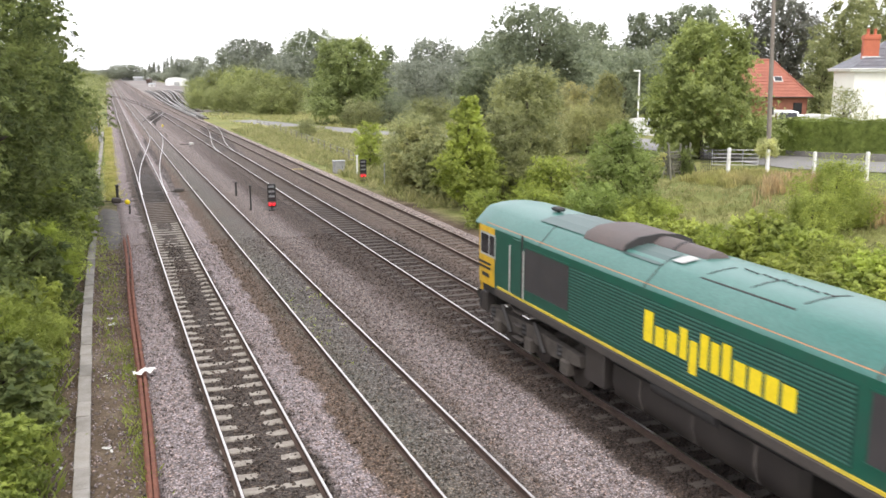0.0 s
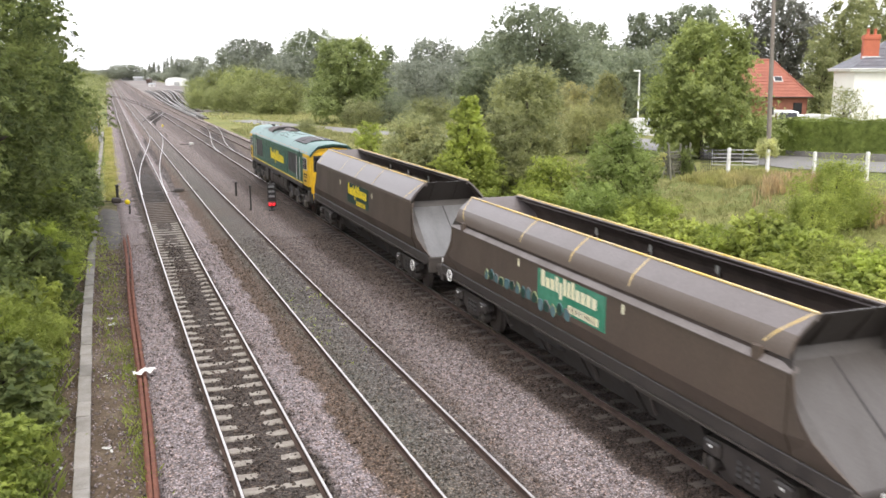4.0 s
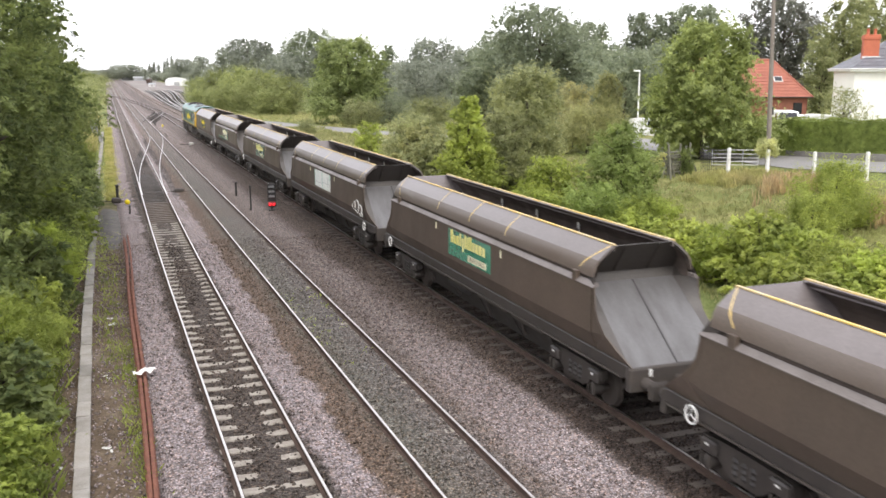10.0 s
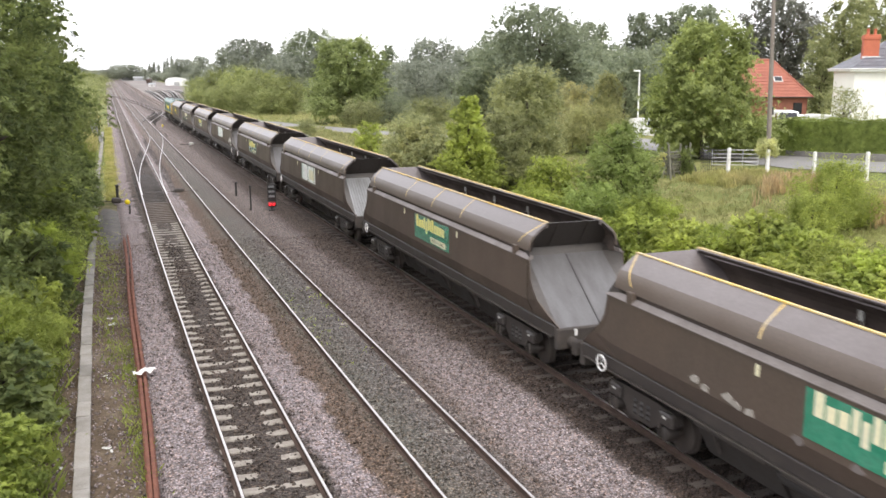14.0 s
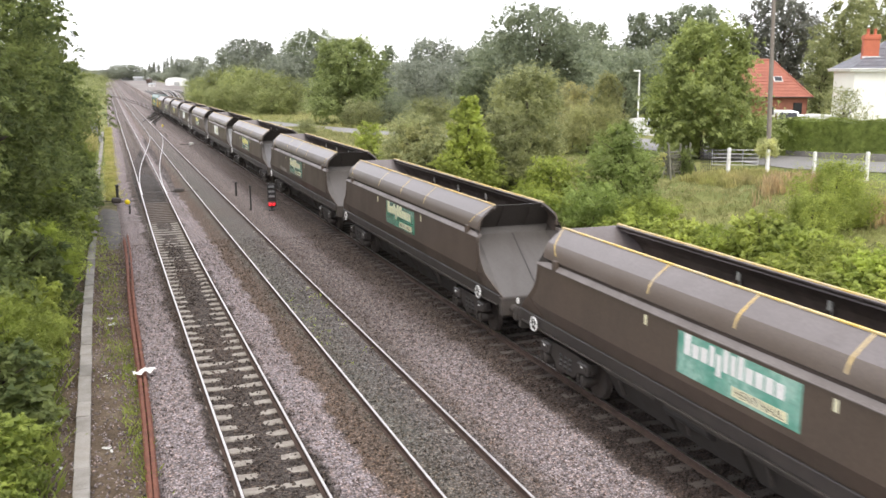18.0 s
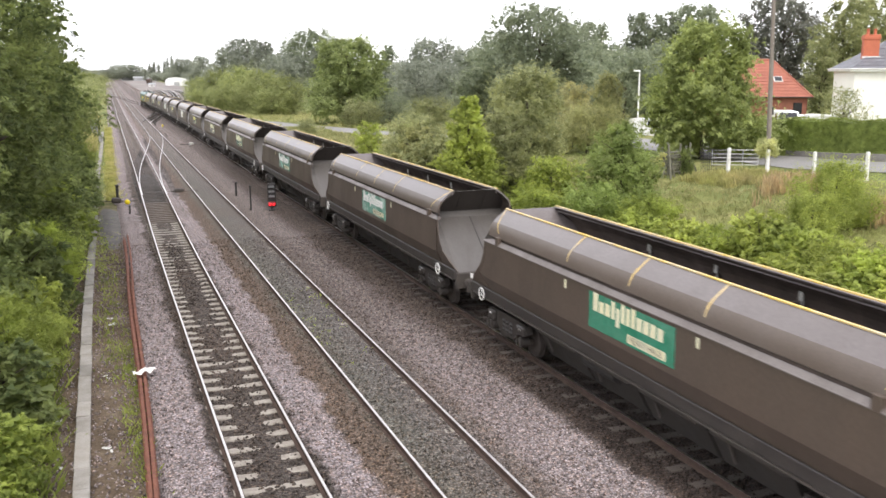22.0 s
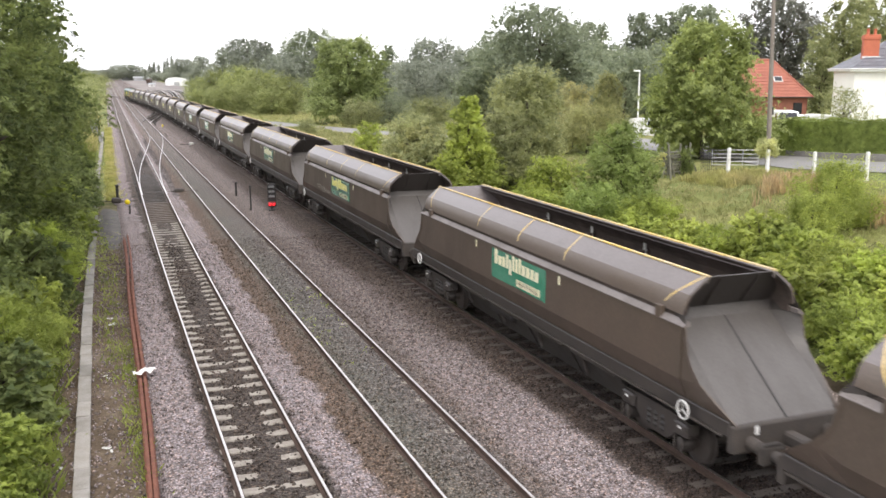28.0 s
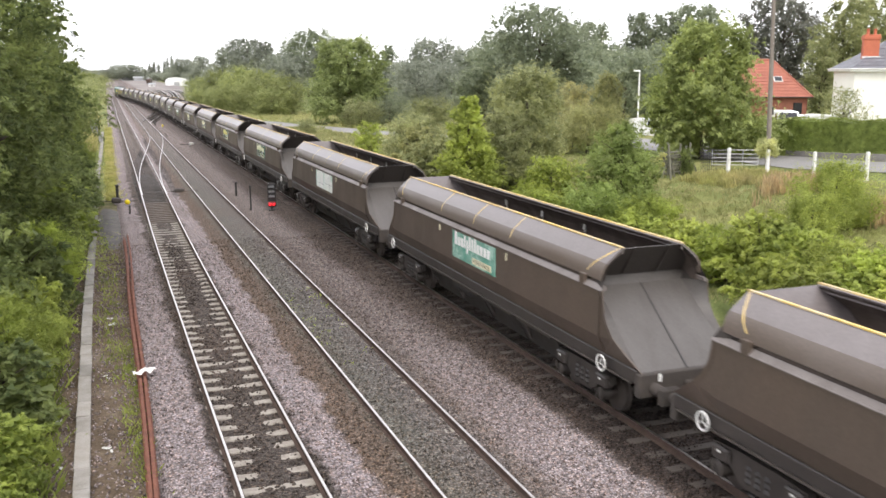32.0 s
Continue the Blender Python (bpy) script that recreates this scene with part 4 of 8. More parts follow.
    part("fuel_tank", Build().loft([[(x * k, y, 1.3 - (1.3 - z) * k) for x, z in tank] for y, k in ((-3.4, 0.9), (-3.25, 1.0), (2.5, 1.0), (2.65, 0.9))]), OIL_BLACK, lo, "oily black fuel tank with rounded sides", 35)
    for y in (-2.2, -0.4, 1.4):
        part("tank_strap", Build().loft([[(x * 1.01, yy, 1.3 - (1.3 - z) * 1.01) for x, z in tank] for yy in (y - 0.04, y + 0.04)]), GRIME, lo)
    part("air_tank", Build().turned([(-1.2, 0.05), (-1.15, 0.2), (0.9, 0.2), (0.95, 0.05)], 12, "y").moved(Matrix.Translation((-1.12, 0, 1.36))), DARK, lo, "", 40)
    part("equipment_box", Build().bbox(-1.3, -0.7, 2.75, 3.6, 0.62, 1.45, 0.03), OILY, lo)
    part("frame", Build().box(-1.15, 1.15, -9.9, 9.9, 1.3, 1.66), DARK, lo)
    for e in (-1, 1):
        cy = e * 6.63
        bogie = part("bogie", Build().prism_x([(cy - 2.7, 0.75), (cy - 2.6, 1.0), (cy - 1.2, 1.02), (cy, 1.1), (cy + 1.2, 1.02), (cy + 2.6, 1.0), (cy + 2.7, 0.75), (cy + 1.3, 0.6), (cy, 0.68), (cy - 1.3, 0.6)], -1.2, -1.0)
                     .prism_x([(cy - 2.7, 0.75), (cy - 2.6, 1.0), (cy, 1.1), (cy + 2.6, 1.0), (cy + 2.7, 0.75), (cy, 0.62)], 1.0, 1.2).box(-1.0, 1.0, cy - 0.9, cy - 0.6, 0.6, 0.95).box(-1.0, 1.0, cy + 0.6, cy + 0.9, 0.6, 0.95), DUSTY, lo, "dusty brown three-axle bogie")
        for dy in (-2.0, 0, 2.0):
            ws = part("wheelset", LOCO_WHEELSET, None, lo, at=pose(0, cy + dy, 0.53))
            spinning.append((ws, 0.53, (0, cy + dy, 0.53)))
            for s in (-1, 1):
                part("axlebox", Build().bbox(min(s * 1.05, s * 1.3), max(s * 1.05, s * 1.3), cy + dy - 0.2, cy + dy + 0.2, 0.36, 0.74, 0.04), DUSTY, bogie)
                part("coil_spring", Build().turned([(0.72, 0.1), (0.78, 0.13), (0.84, 0.1), (0.9, 0.13), (0.96, 0.1), (1.0, 0.13)], 10, "z").moved(Matrix.Translation((s * 1.16, cy + dy + 0.36, 0))), DARK, bogie)
        for dy in (-1.0, 1.0):
            part("damper", Build().tube([(-1.3, cy + dy, 0.62), (-1.3, cy + dy + 0.55, 1.25)], 0.06, 8), DARK, bogie)
        part("sand_box", Build().bbox(-1.26, -0.95, cy + e * 2.95 - 0.2, cy + e * 2.95 + 0.2, 0.75, 1.35, 0.03), OILY, lo)
    return lo


# half outline of the hopper wagon: sill, lower slope, side, canopy
HOPPER_SIDE = [(-1.2, 1.42), (-1.39, 1.84), (-1.39, 2.92)]
CANOPY_SKIRT = [(-1.325, 3.08), (-1.31, 3.2), (-1.27, 3.345), (-1.195, 3.455)]
CANOPY_TOP = [(-1.195, 3.455), (-1.09, 3.55), (-0.95, 3.665), (-0.78, 3.79)]
# the edge of the side at the wagon's end, and the slope of the end plate: (y, z)
SIDE_END = [(7.5, 2.92), (7.53, 2.7), (7.6, 2.42), (7.76, 2.18), (8.03, 1.93), (8.4, 1.69), (8.86, 1.4)]
PLATE_TOP, PLATE_FOOT = (6.85, 2.84), (8.8, 1.37)


def hopper(label, panel, plain_mark=False, pale_end=False, ring_pos=(6.9, -7.6), stains=0, ribbed_end=False, yellow_word=False, end_steel=None):
    w = thing("coal_hopper_wagon", label, "hopper wagon", group="wagons of the coal train")
    L = 7.4
    TL = 7.32
    skirt_line = [(-1.405, 3.065), (-1.4, 3.17)] if plain_mark else CANOPY_SKIRT
    top_line = [(-1.4, 3.17), (-1.2, 3.42), (-1.0, 3.625), (-0.78, 3.79)] if plain_mark else CANOPY_TOP
    canopy_line = skirt_line[:-1] + top_line
    for s in (-1, 1):
        th = 0.05
        b = Build().loft([[(-s * x, y, z) for x, z in HOPPER_SIDE] + [(s * (1.39 - th), y, 2.92), (s * (1.39 - th), y, 1.86), (s * (1.2 - th), y, 1.42)] for y in (-L, L)])
        # the side sheet sweeps down to the headstocks in a curve
        wide = lambda z: 1.39 if z > 1.84 else 1.2 + 0.19 * (z - 1.42) / 0.42
        for e in (-1, 1):
            rim = [(s * wide(z), e * y, z) for y, z in SIDE_END]
            b.loft([[(s * 1.39, e * L, 2.92), (s * 1.39, e * L, 1.84), (s * 1.2, e * L, 1.42)] + rim[::-1], [(s * 1.36, e * L, 2.92), (s * 1.36, e * L, 1.84), (s * 1.17, e * L, 1.42)] + [(x - s * 0.03, y, z) for x, y, z in rim[::-1]]])
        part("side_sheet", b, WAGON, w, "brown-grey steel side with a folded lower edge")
        # sloped ledge over the side under the canopy, broken at the end posts; its highlight is painted pale
        if plain_mark:
            part("upper_side", Build().loft([[(s * 1.33, y, 2.9), (s * 1.393, y, 2.9), (s * 1.402, y, 3.07), (s * 1.33, y, 3.07)] for y in (-7.48, 7.48)]), WAGON, w, "plain steel strip under the canopy")
        for y0, y1 in () if plain_mark else ((-7.5, -6.72), (-6.5, 6.5), (6.72, 7.5)):
            part("side_lip", Build().loft([[(s * 1.27, y, 2.9), (s * 1.418, y, 2.875), (s * 1.418, y, 2.895), (s * 1.3, y, 2.995), (s * 1.27, y, 2.98)] for y in (y0, y1)]), LEDGE, w, "sloping ledge painted pale as a highlight")
        for y in () if plain_mark else (-6.61, 6.61):
            part("end_post", Build().bbox(min(s * 1.3, s * 1.405), max(s * 1.3, s * 1.405), y - 0.11, y + 0.11, 2.86, 3.12, 0.01), WAGON, w)
        # dark strip added to draw the shadow gap below the canopy
        part("side_ledge", Build().box(min(s * 1.22, s * 1.26), max(s * 1.22, s * 1.26), -7.25, 7.25, 2.9, 3.2), INSIDE, w)
        # skirt and top differ in colour to paint the brighter upward face
        for name, line, mat, label in (("canopy_skirt", skirt_line, SKIRT, "upright brown skirt of the canopy"), ("canopy", top_line, CANOPY, "dusty canopy along the top edge with sky sheen painted in")):
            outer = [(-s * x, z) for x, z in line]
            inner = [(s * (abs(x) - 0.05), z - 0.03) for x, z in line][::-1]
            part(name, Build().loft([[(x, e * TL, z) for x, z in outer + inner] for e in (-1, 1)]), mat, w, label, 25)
        inner = [(s * (abs(x) - 0.11), z - 0.042) for x, z in canopy_line]
        part("canopy_lining", Build().loft([[(x, e * 7.3, z) for x, z in inner] for e in (-1, 1)], False, False), INSIDE, w)
        part("canopy_rim", Build().box(min(s * 0.765, s * 0.795), max(s * 0.765, s * 0.795), -TL + 0.01, TL - 0.01, 3.64, 3.784), CANOPY, w, "upright rim of the canopy's inner edge")
        part("edge_line", Build().box(min(s * 0.755, s * 0.82), max(s * 0.755, s * 0.82), -TL, TL, 3.775, 3.803), WORN_LINE, w, "worn yellow edge line")
        for y in (TL - 0.05, 2.74, 0.04, -2.53, -TL + 0.05):
            pts = [(-s * x * 1.004, z + 0.008) for x, z in canopy_line[1:]]
            slant = -0.6 if y > 6.5 else 0.6 if y < -6.5 else 0.0
            part("canopy_band", Build().loft([[(x, yy + slant * min(1, (3.79 - z) / 0.6), z) for x, z in pts] for yy in (y - 0.026, y + 0.026)], False, False), WORN_LINE, w, "worn yellow band")
        part("solebar", Build().bbox(min(s * 1.12, s * 1.26), max(s * 1.12, s * 1.26), -8.75, 8.75, 1.16, 1.44, 0.02), OILY, w, "grimy solebar")
        part("solebar_flange", Build().box(min(s * 1.2, s * 1.3), max(s * 1.2, s * 1.3), -8.6, 8.6, 1.13, 1.16), GRIME, w)
    part("hopper_lining", Build().loft([[(-1.33, y, 2.95), (-1.33, y, 1.9), (-0.5, y, 1.15), (0.5, y, 1.15), (1.33, y, 1.9), (1.33, y, 2.95)] for y in (-6.6, 6.6)], False, False), INSIDE, w, "coal-stained inside")
    for y in (-2.3, 0.33, 2.95):
        part("cross_stay", Build().tube([(-1.3, y, 3.2), (1.3, y, 3.2)], 0.05, 6), INSIDE, w)
        part("inner_bracket", Build().box(1.07, 1.11, y - 0.05, y + 0.05, 2.8, 3.62), PALE_LITTER, w, "pale inner bracket")
    for e in (-1, 1):
        end = END_PALE if (pale_end and e < 0) else end_steel or END_SHEET
        (ya, za), (yb, zb) = PLATE_TOP, PLATE_FOOT
        for s in (-1, 1):
            o = [(s * 0.012, e * ya, za), (s * 1.12, e * ya, za), (s * 1.2, e * (yb - 0.75), zb + 0.565), (s * 1.19, e * yb, zb), (s * 0.012, e * yb, zb)]
            ribbed = ribbed_end and e < 0 and s < 0
            plate = part("end_plate", Build().loft([o, [(x, y - e * 0.04, z - 0.03) for x, y, z in o]]), RIB_STEEL if ribbed else end, w, "pale ribbed end plate" if ribbed else "grey sloping end plate with worn streaks")
            for k in range(9 if ribbed else 0):
                part("rib", Build().tube([(-0.1 - k * 0.115, -6.95, 2.79), (-0.1 - k * 0.122, -8.78, 1.41)], 0.022, 5), RIB_STEEL, plate)
            # the wing folds forward from the plate to the edge of the side
            n = len(SIDE_END)
            edge, fold = [], []
            for i, (y, z) in enumerate(SIDE_END):
                t = i / (n - 1)
                edge.append((s * (wide(z) - 0.012), e * y, z))
                fz = za + (zb - za) * t
                fold.append((s * (1.12 + 0.07 * t), e * (ya + (yb - ya) * t), fz + 0.004))
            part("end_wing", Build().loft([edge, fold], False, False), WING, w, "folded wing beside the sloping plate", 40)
            part("hood_cheek", Build().loft([[(s * 1.375, e * 7.5, 2.92), (s * 1.27, e * 7.29, 3.3)], [(s * 1.12, e * ya, za), (s * 1.24, e * 6.78, 3.1)]], False, False), HOOD_DARK, w, "dark cheek under the canopy's end")
        part("end_seam", Build().loft([[(-0.016, e * (ya + 0.01), za), (0.016, e * (ya + 0.01), za), (0.016, e * (ya - 0.06), za - 0.06), (-0.016, e * (ya - 0.06), za - 0.06)], [(-0.016, e * (yb + 0.01), zb + 0.01), (0.016, e * (yb + 0.01), zb + 0.01), (0.016, e * (yb - 0.06), zb - 0.06), (-0.016, e * (yb - 0.06), zb - 0.06)]]), DARK, w)
        part("plate_foot", Build().bbox(-1.22, 1.22, min(e * 8.78, e * 8.87), max(e * 8.78, e * 8.87), 1.31, 1.375, 0.012), GRIME, w)
        # same plate going on upwards; darker steel paints the shade of the hood
        part("upper_plate", Build().loft([[(-1.12, e * ya, za - 0.004), (1.12, e * ya, za - 0.004)], [(-1.3, e * 6.68, 3.06), (1.3, e * 6.68, 3.06)]], False, False), WING, w, "upper strip of the end plate with the hood's shade painted in")
        # end sheet between the canopies: leans out towards the top, dark outside and bare inside
        lean = lambda z: 6.7 + (z - 3.04) * 0.8
        half = [(-1.3, 3.04)] + [(x + 0.05, z - 0.03) for x, z in canopy_line[1:]]
        sheet_line = half + [(-x, z) for x, z in half[::-1]]
        part("end_hood", Build().loft([[(x, e * (lean(z) + o), z) for x, z in sheet_line] for o in (0.0, 0.03)]), HOOD_DARK, w, "dark sheet leaning out under the end of the canopy")
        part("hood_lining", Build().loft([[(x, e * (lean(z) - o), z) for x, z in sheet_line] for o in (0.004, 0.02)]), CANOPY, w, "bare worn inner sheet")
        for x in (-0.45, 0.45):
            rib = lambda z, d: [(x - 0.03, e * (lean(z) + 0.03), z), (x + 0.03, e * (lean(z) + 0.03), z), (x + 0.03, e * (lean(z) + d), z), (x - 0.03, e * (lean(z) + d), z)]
            part("hood_rib", Build().loft([rib(3.08, 0.12), rib(3.72, 0.06)]), HOOD_DARK, w)
        part("inner_slope", Build().loft([[(-1.32, e * 6.69, 3.04), (1.32, e * 6.69, 3.04)], [(-1.0, e * 4.6, 1.2), (1.0, e * 4.6, 1.2)]], False, False), CANOPY, w, "bare worn inner slope")
        hs = part("headstock", Build().bbox(-1.24, 1.24, min(e * 8.68, e * 8.88), max(e * 8.68, e * 8.88), 0.86, 1.39, 0.03), GRIME, w)
        for s in (-1, 1):
            bu = part("buffer", Build().turned([(e * 8.8, 0.13), (e * 9.16, 0.12), (e * 9.17, 0.1), (e * 9.36, 0.1)], 12, "y").moved(Matrix.Translation((s * 0.87, 0, 1.06))), GRIME, w, "", 40)
            part("buffer_head", Build().bbox(s * 0.87 - 0.24, s * 0.87 + 0.24, min(e * 9.34, e * 9.41), max(e * 9.34, e * 9.41), 0.88, 1.24, 0.03), GRIME, bu)
        part("coupler", Build().bbox(-0.13, 0.13, min(e * 8.8, e * 9.4), max(e * 8.8, e * 9.4), 0.92, 1.16, 0.04), GRIME, w)
        part("brake_hose", Build().tube([(0.3, e * 8.8, 1.0), (0.32, e * 9.1, 0.8), (0.28, e * 9.38, 0.9)], 0.035, 6), RED_PAINT, w, "faded red brake hose")
        part("end_tag", Build().box(-0.78, -0.7, min(e * 8.88, e * 8.892), max(e * 8.88, e * 8.892), 1.2, 1.36), WHITE, hs, "small white plate")
        cy = e * 6.35
        bogie = part("bogie", Build().prism_x([(cy - 1.25, 0.72), (cy - 1.2, 0.92), (cy - 0.5, 0.96), (cy + 0.5, 0.96), (cy + 1.2, 0.92), (cy + 1.25, 0.72), (cy + 0.75, 0.6), (cy + 0.4, 0.36), (cy - 0.4, 0.36), (cy - 0.75, 0.6)], -1.16, -0.98)
                     .prism_x([(cy - 1.25, 0.72), (cy - 1.2, 0.92), (cy + 1.2, 0.92), (cy + 1.25, 0.72), (cy + 0.4, 0.36), (cy - 0.4, 0.36)], 0.98, 1.16).box(-1.0, 1.0, cy - 0.2, cy + 0.2, 0.55, 0.95), OILY, w, "grimy two-axle bogie")
        for dy in (-0.95, 0.95):
            ws = part("wheelset", WAGON_WHEELSET, None, w, at=pose(0, cy + dy, 0.43))
            for s in (-1, 1):
                part("axlebox", Build().turned([(s * 1.0, 0.16), (s * 1.22, 0.15), (s * 1.25, 0.1)], 12).moved(Matrix.Translation((0, cy + dy, 0.45))), OILY, bogie, "", 40)
        for dy in (-0.95, 0.95):
            for d in (-0.13, 0.13):
                part("brake_link", Build().tube([(-1.27, cy + dy + d, 0.32), (-1.27, cy + dy + d, 0.62)], 0.02, 5), GRIME, bogie, "worn link")
            part("bogie_tag", Build().box(-1.262, -1.255, cy + dy - 0.05, cy + dy + 0.05, 0.79, 0.83), WHITE, bogie, "small white tag")
            part("axle_guard", Build().bbox(-1.25, -1.0, cy + dy - 0.24, cy + dy + 0.24, 0.62, 0.9, 0.04), OILY, bogie)
        for dy in (-0.24, 0, 0.24):
            part("coil_spring", Build().turned([(0.44, 0.07), (0.5, 0.1), (0.56, 0.07), (0.62, 0.1), (0.68, 0.07), (0.74, 0.1), (0.8, 0.07)], 10, "z").moved(Matrix.Translation((-1.1, cy + dy, 0))), DARK, bogie)
    # discharge gear between the bogies
    for k in range(4):
        y = -3.6 + k * 2.4
        # chutes kept wide and dark to fill in the shade below the wagon
        part("discharge_chute", Build().prism([(-1.12, 1.4), (-1.06, 1.05), (-0.62, 0.26), (0.62, 0.26), (1.06, 1.05), (1.12, 1.4)], y - 1.12, y + 1.12), UNDER, w, "grimy discharge chute with underside shade painted in")
        part("chute_hinge", Build().tube([(-1.1, y - 1.0, 0.98), (-1.1, y + 1.0, 0.98)], 0.035, 6), GRIME, w)
        part("chute_arm", Build().tube([(-1.12, y + 0.5, 1.12), (-0.92, y + 0.45, 0.55)], 0.045, 6), GRIME, w)
    part("air_reservoir", Build().turned([(-0.8, 0.05), (-0.72, 0.2), (0.72, 0.2), (0.8, 0.05)], 12, "y").moved(Matrix.Translation((-0.9, 1.6, 0.92))), DARK, w, "", 40)
    part("actuator_pipe", Build().tube([(-1.05, -5.2, 1.02), (-1.05, 5.2, 1.02)], 0.045, 6), DARK, w)
    for y in ring_pos:
        ringb = Build().turned([(-0.014, 0.19), (0.014, 0.19), (0.014, 0.158), (-0.014, 0.158), (-0.014, 0.19)], 20, "x", False)
        wz = 0.9 if plain_mark else 1.3
        hw = part("handbrake_wheel", ringb.moved(Matrix.Translation((-1.42, y, wz))), WHITE, w, "white handbrake wheel", 40)
        for a in (90, 210, 330):
            part("spoke", Build().tube([(-1.42, y, wz), (-1.42, y + 0.17 * math.cos(radians(a)), wz + 0.17 * math.sin(radians(a)))], 0.011, 5), WHITE, hw)
        part("hub", Build().turned([(-1.42, 0.05), (-1.3, 0.04)], 10).moved(Matrix.Translation((0, y, wz))), DARK, hw)
    for y in (2.63, -2.48):
        part("small_plate", Build().box(-1.402, -1.392, y - 0.045, y + 0.045, 2.6, 2.8), CREAM_MARK, w, "small cream plate")
    X = -1.402
    if plain_mark:
        part("dark_panel", Build().box(X, X + 0.01, -1.95, 1.4, 2.0, 2.86), DARK_GREEN, w, "dark green painted patch")
        word_shape(WORD, X, 1.22, 2.22, 2.9, 0.62, MARK_YELLOW, w, "yellow_block", "yellow marking on the brown side")
        part("yellow_bar", Build().box(X - 0.006, X, -1.5, -0.1, 2.02, 2.2), MARK_YELLOW, w, "plain yellow bar")
        plate_text("HEAVY HAUL", X - 0.01, -0.8, 2.11, 0.2, DARK, w)
    else:
        shift = 0.12 if panel == PANEL_PALE else 0.0
        pn = part("side_panel", Build().box(X, X + 0.012, -1.78 + shift, 1.5 + shift, 1.98, 2.8), panel, w, "green panel" if panel == PANEL_GREEN else "faded green panel" if panel == PANEL_FADED else "pale washed-out panel")
        if panel in (PANEL_GREEN, PANEL_FADED):
            word_shape(WORD, X, 1.3, 2.26, 2.7, 0.54, YELLOW_WORD if yellow_word else WHITE if panel == PANEL_FADED else CREAM_MARK, pn, "pale_block", "plain pale blocks of a wordmark")
            part("cream_bar", Build().box(X - 0.005, X, -1.5, -0.12, 2.04, 2.22), CREAM_MARK, pn, "plain cream bar")
            plate_text("HEAVY HAUL", X - 0.01, -0.81, 2.13, 0.2, GRIME, pn)
        else:
            for y0, y1, z0, z1 in ((1.28, 1.5, 1.98, 2.8), (-1.62, -1.52, 1.98, 2.8), (-0.2, -0.05, 1.98, 2.8)) if stains == 1 else ((1.36, 1.5, 2.02, 2.8), (-0.2, -0.1, 1.98, 2.8), (-1.3, -1.28, 1.98, 2.8), (-0.1, 1.5, 2.2, 2.22), (-1.78, -0.2, 2.3, 2.32), (-1.78, -1.6, 2.5, 2.8)):
                part("bare_strip", Build().box(X - 0.004, X, y0 + shift, y1 + shift, z0, z1), PANEL_GREEN if stains == 1 else FADED_GREEN if y1 - y0 > 0.03 and z1 - z0 > 0.25 else GALV, pn)
            if stains == 1:
                word_shape(WORD[:6], X, 1.1, 2.32, 1.1, 0.42, WHITE, pn, "white_block", "remains of a white wordmark")
                part("yellow_stain", Build().box(X - 0.003, X, -1.4, -0.3, 2.12, 2.62), CREAM_MARK, pn, "faded yellow remains")
    if stains == 4:
        rnd = random.Random(4)
        for k in range(15):
            cy, cz = 4.7 - k * 0.34, 1.95 + rnd.uniform(-0.06, 0.06)
            blob = [(cy + 0.17 * rnd.uniform(0.7, 1.2) * math.cos(a * 0.785), cz + 0.16 * rnd.uniform(0.7, 1.2) * math.sin(a * 0.785)) for a in range(8)]
            part("paint_patch", Build().prism_x(blob, -1.402 - 0.0006 * k, -1.395), (TEAL, DARK_GREEN)[k % 2], w, "teal painted patch")
            part("paint_stroke", Build().tube([(-1.408, y, z) for y, z in blob[:6]], 0.014, 4), (PANEL_LIME, TEAL, LEDGE)[k % 3], w, "dull painted outline")
            part("paint_drip", Build().tube([(-1.38, cy - 0.12, 1.86), (-1.32, cy - 0.1, 1.7)], 0.018, 4), (DARK_GREEN, DARK)[k % 2], w, "dark painted stroke")
    if stains == 6:
        rnd = random.Random(6)
        for k, (y0, z0) in enumerate(((4.3, 2.0), (4.0, 1.92), (3.35, 1.96), (3.1, 1.9), (2.75, 1.9), (1.6, 1.86), (0.4, 1.88), (-1.2, 1.86))):
            blob = [(y0 + 0.16 * rnd.uniform(0.5, 1.2) * math.cos(a * 0.785), z0 + 0.09 * rnd.uniform(0.4, 1.2) * math.sin(a * 0.785)) for a in range(8)]
            part("paint_smear", Build().prism_x(blob, -1.4 - 0.0006 * k, -1.39), LEDGE if k > 4 else SMEAR, w, "pale smeared paint")
    if stains == 5:
        rnd = random.Random(5)
        for k in range(6):
            y0, z0 = 4.6 - k * 0.45, 1.95 + rnd.uniform(-0.08, 0.08)
            pts = [(-1.403, y0, z0), (-1.403, y0 - 0.2, z0 + rnd.uniform(0.05, 0.16)), (-1.403, y0 - 0.45, z0 + rnd.uniform(-0.03, 0.1)), (-1.403, y0 - 0.62, z0 - 0.05)]
            part("paint_stroke", Build().tube(pts, 0.011, 5), TROUGH, w, "thin painted stroke")
    if stains == 3:
        b = Build()
        for cy, cz, r in ((-6.0, 1.95, 0.26), (-6.45, 2.0, 0.33), (-6.95, 1.9, 0.28), (-7.15, 1.72, 0.16)):
            b.tube([(-1.403, cy + r * math.cos(a), cz - 0.08 + r * math.sin(a)) for a in [k * 0.42 - 0.2 for k in range(9)]], 0.016, 5)
        b.tube([(-1.39, -5.8, 1.8), (-1.37, -6.1, 1.76), (-1.34, -6.3, 1.66), (-1.36, -6.6, 1.7), (-1.33, -6.9, 1.62), (-1.36, -7.2, 1.7)], 0.014, 5)
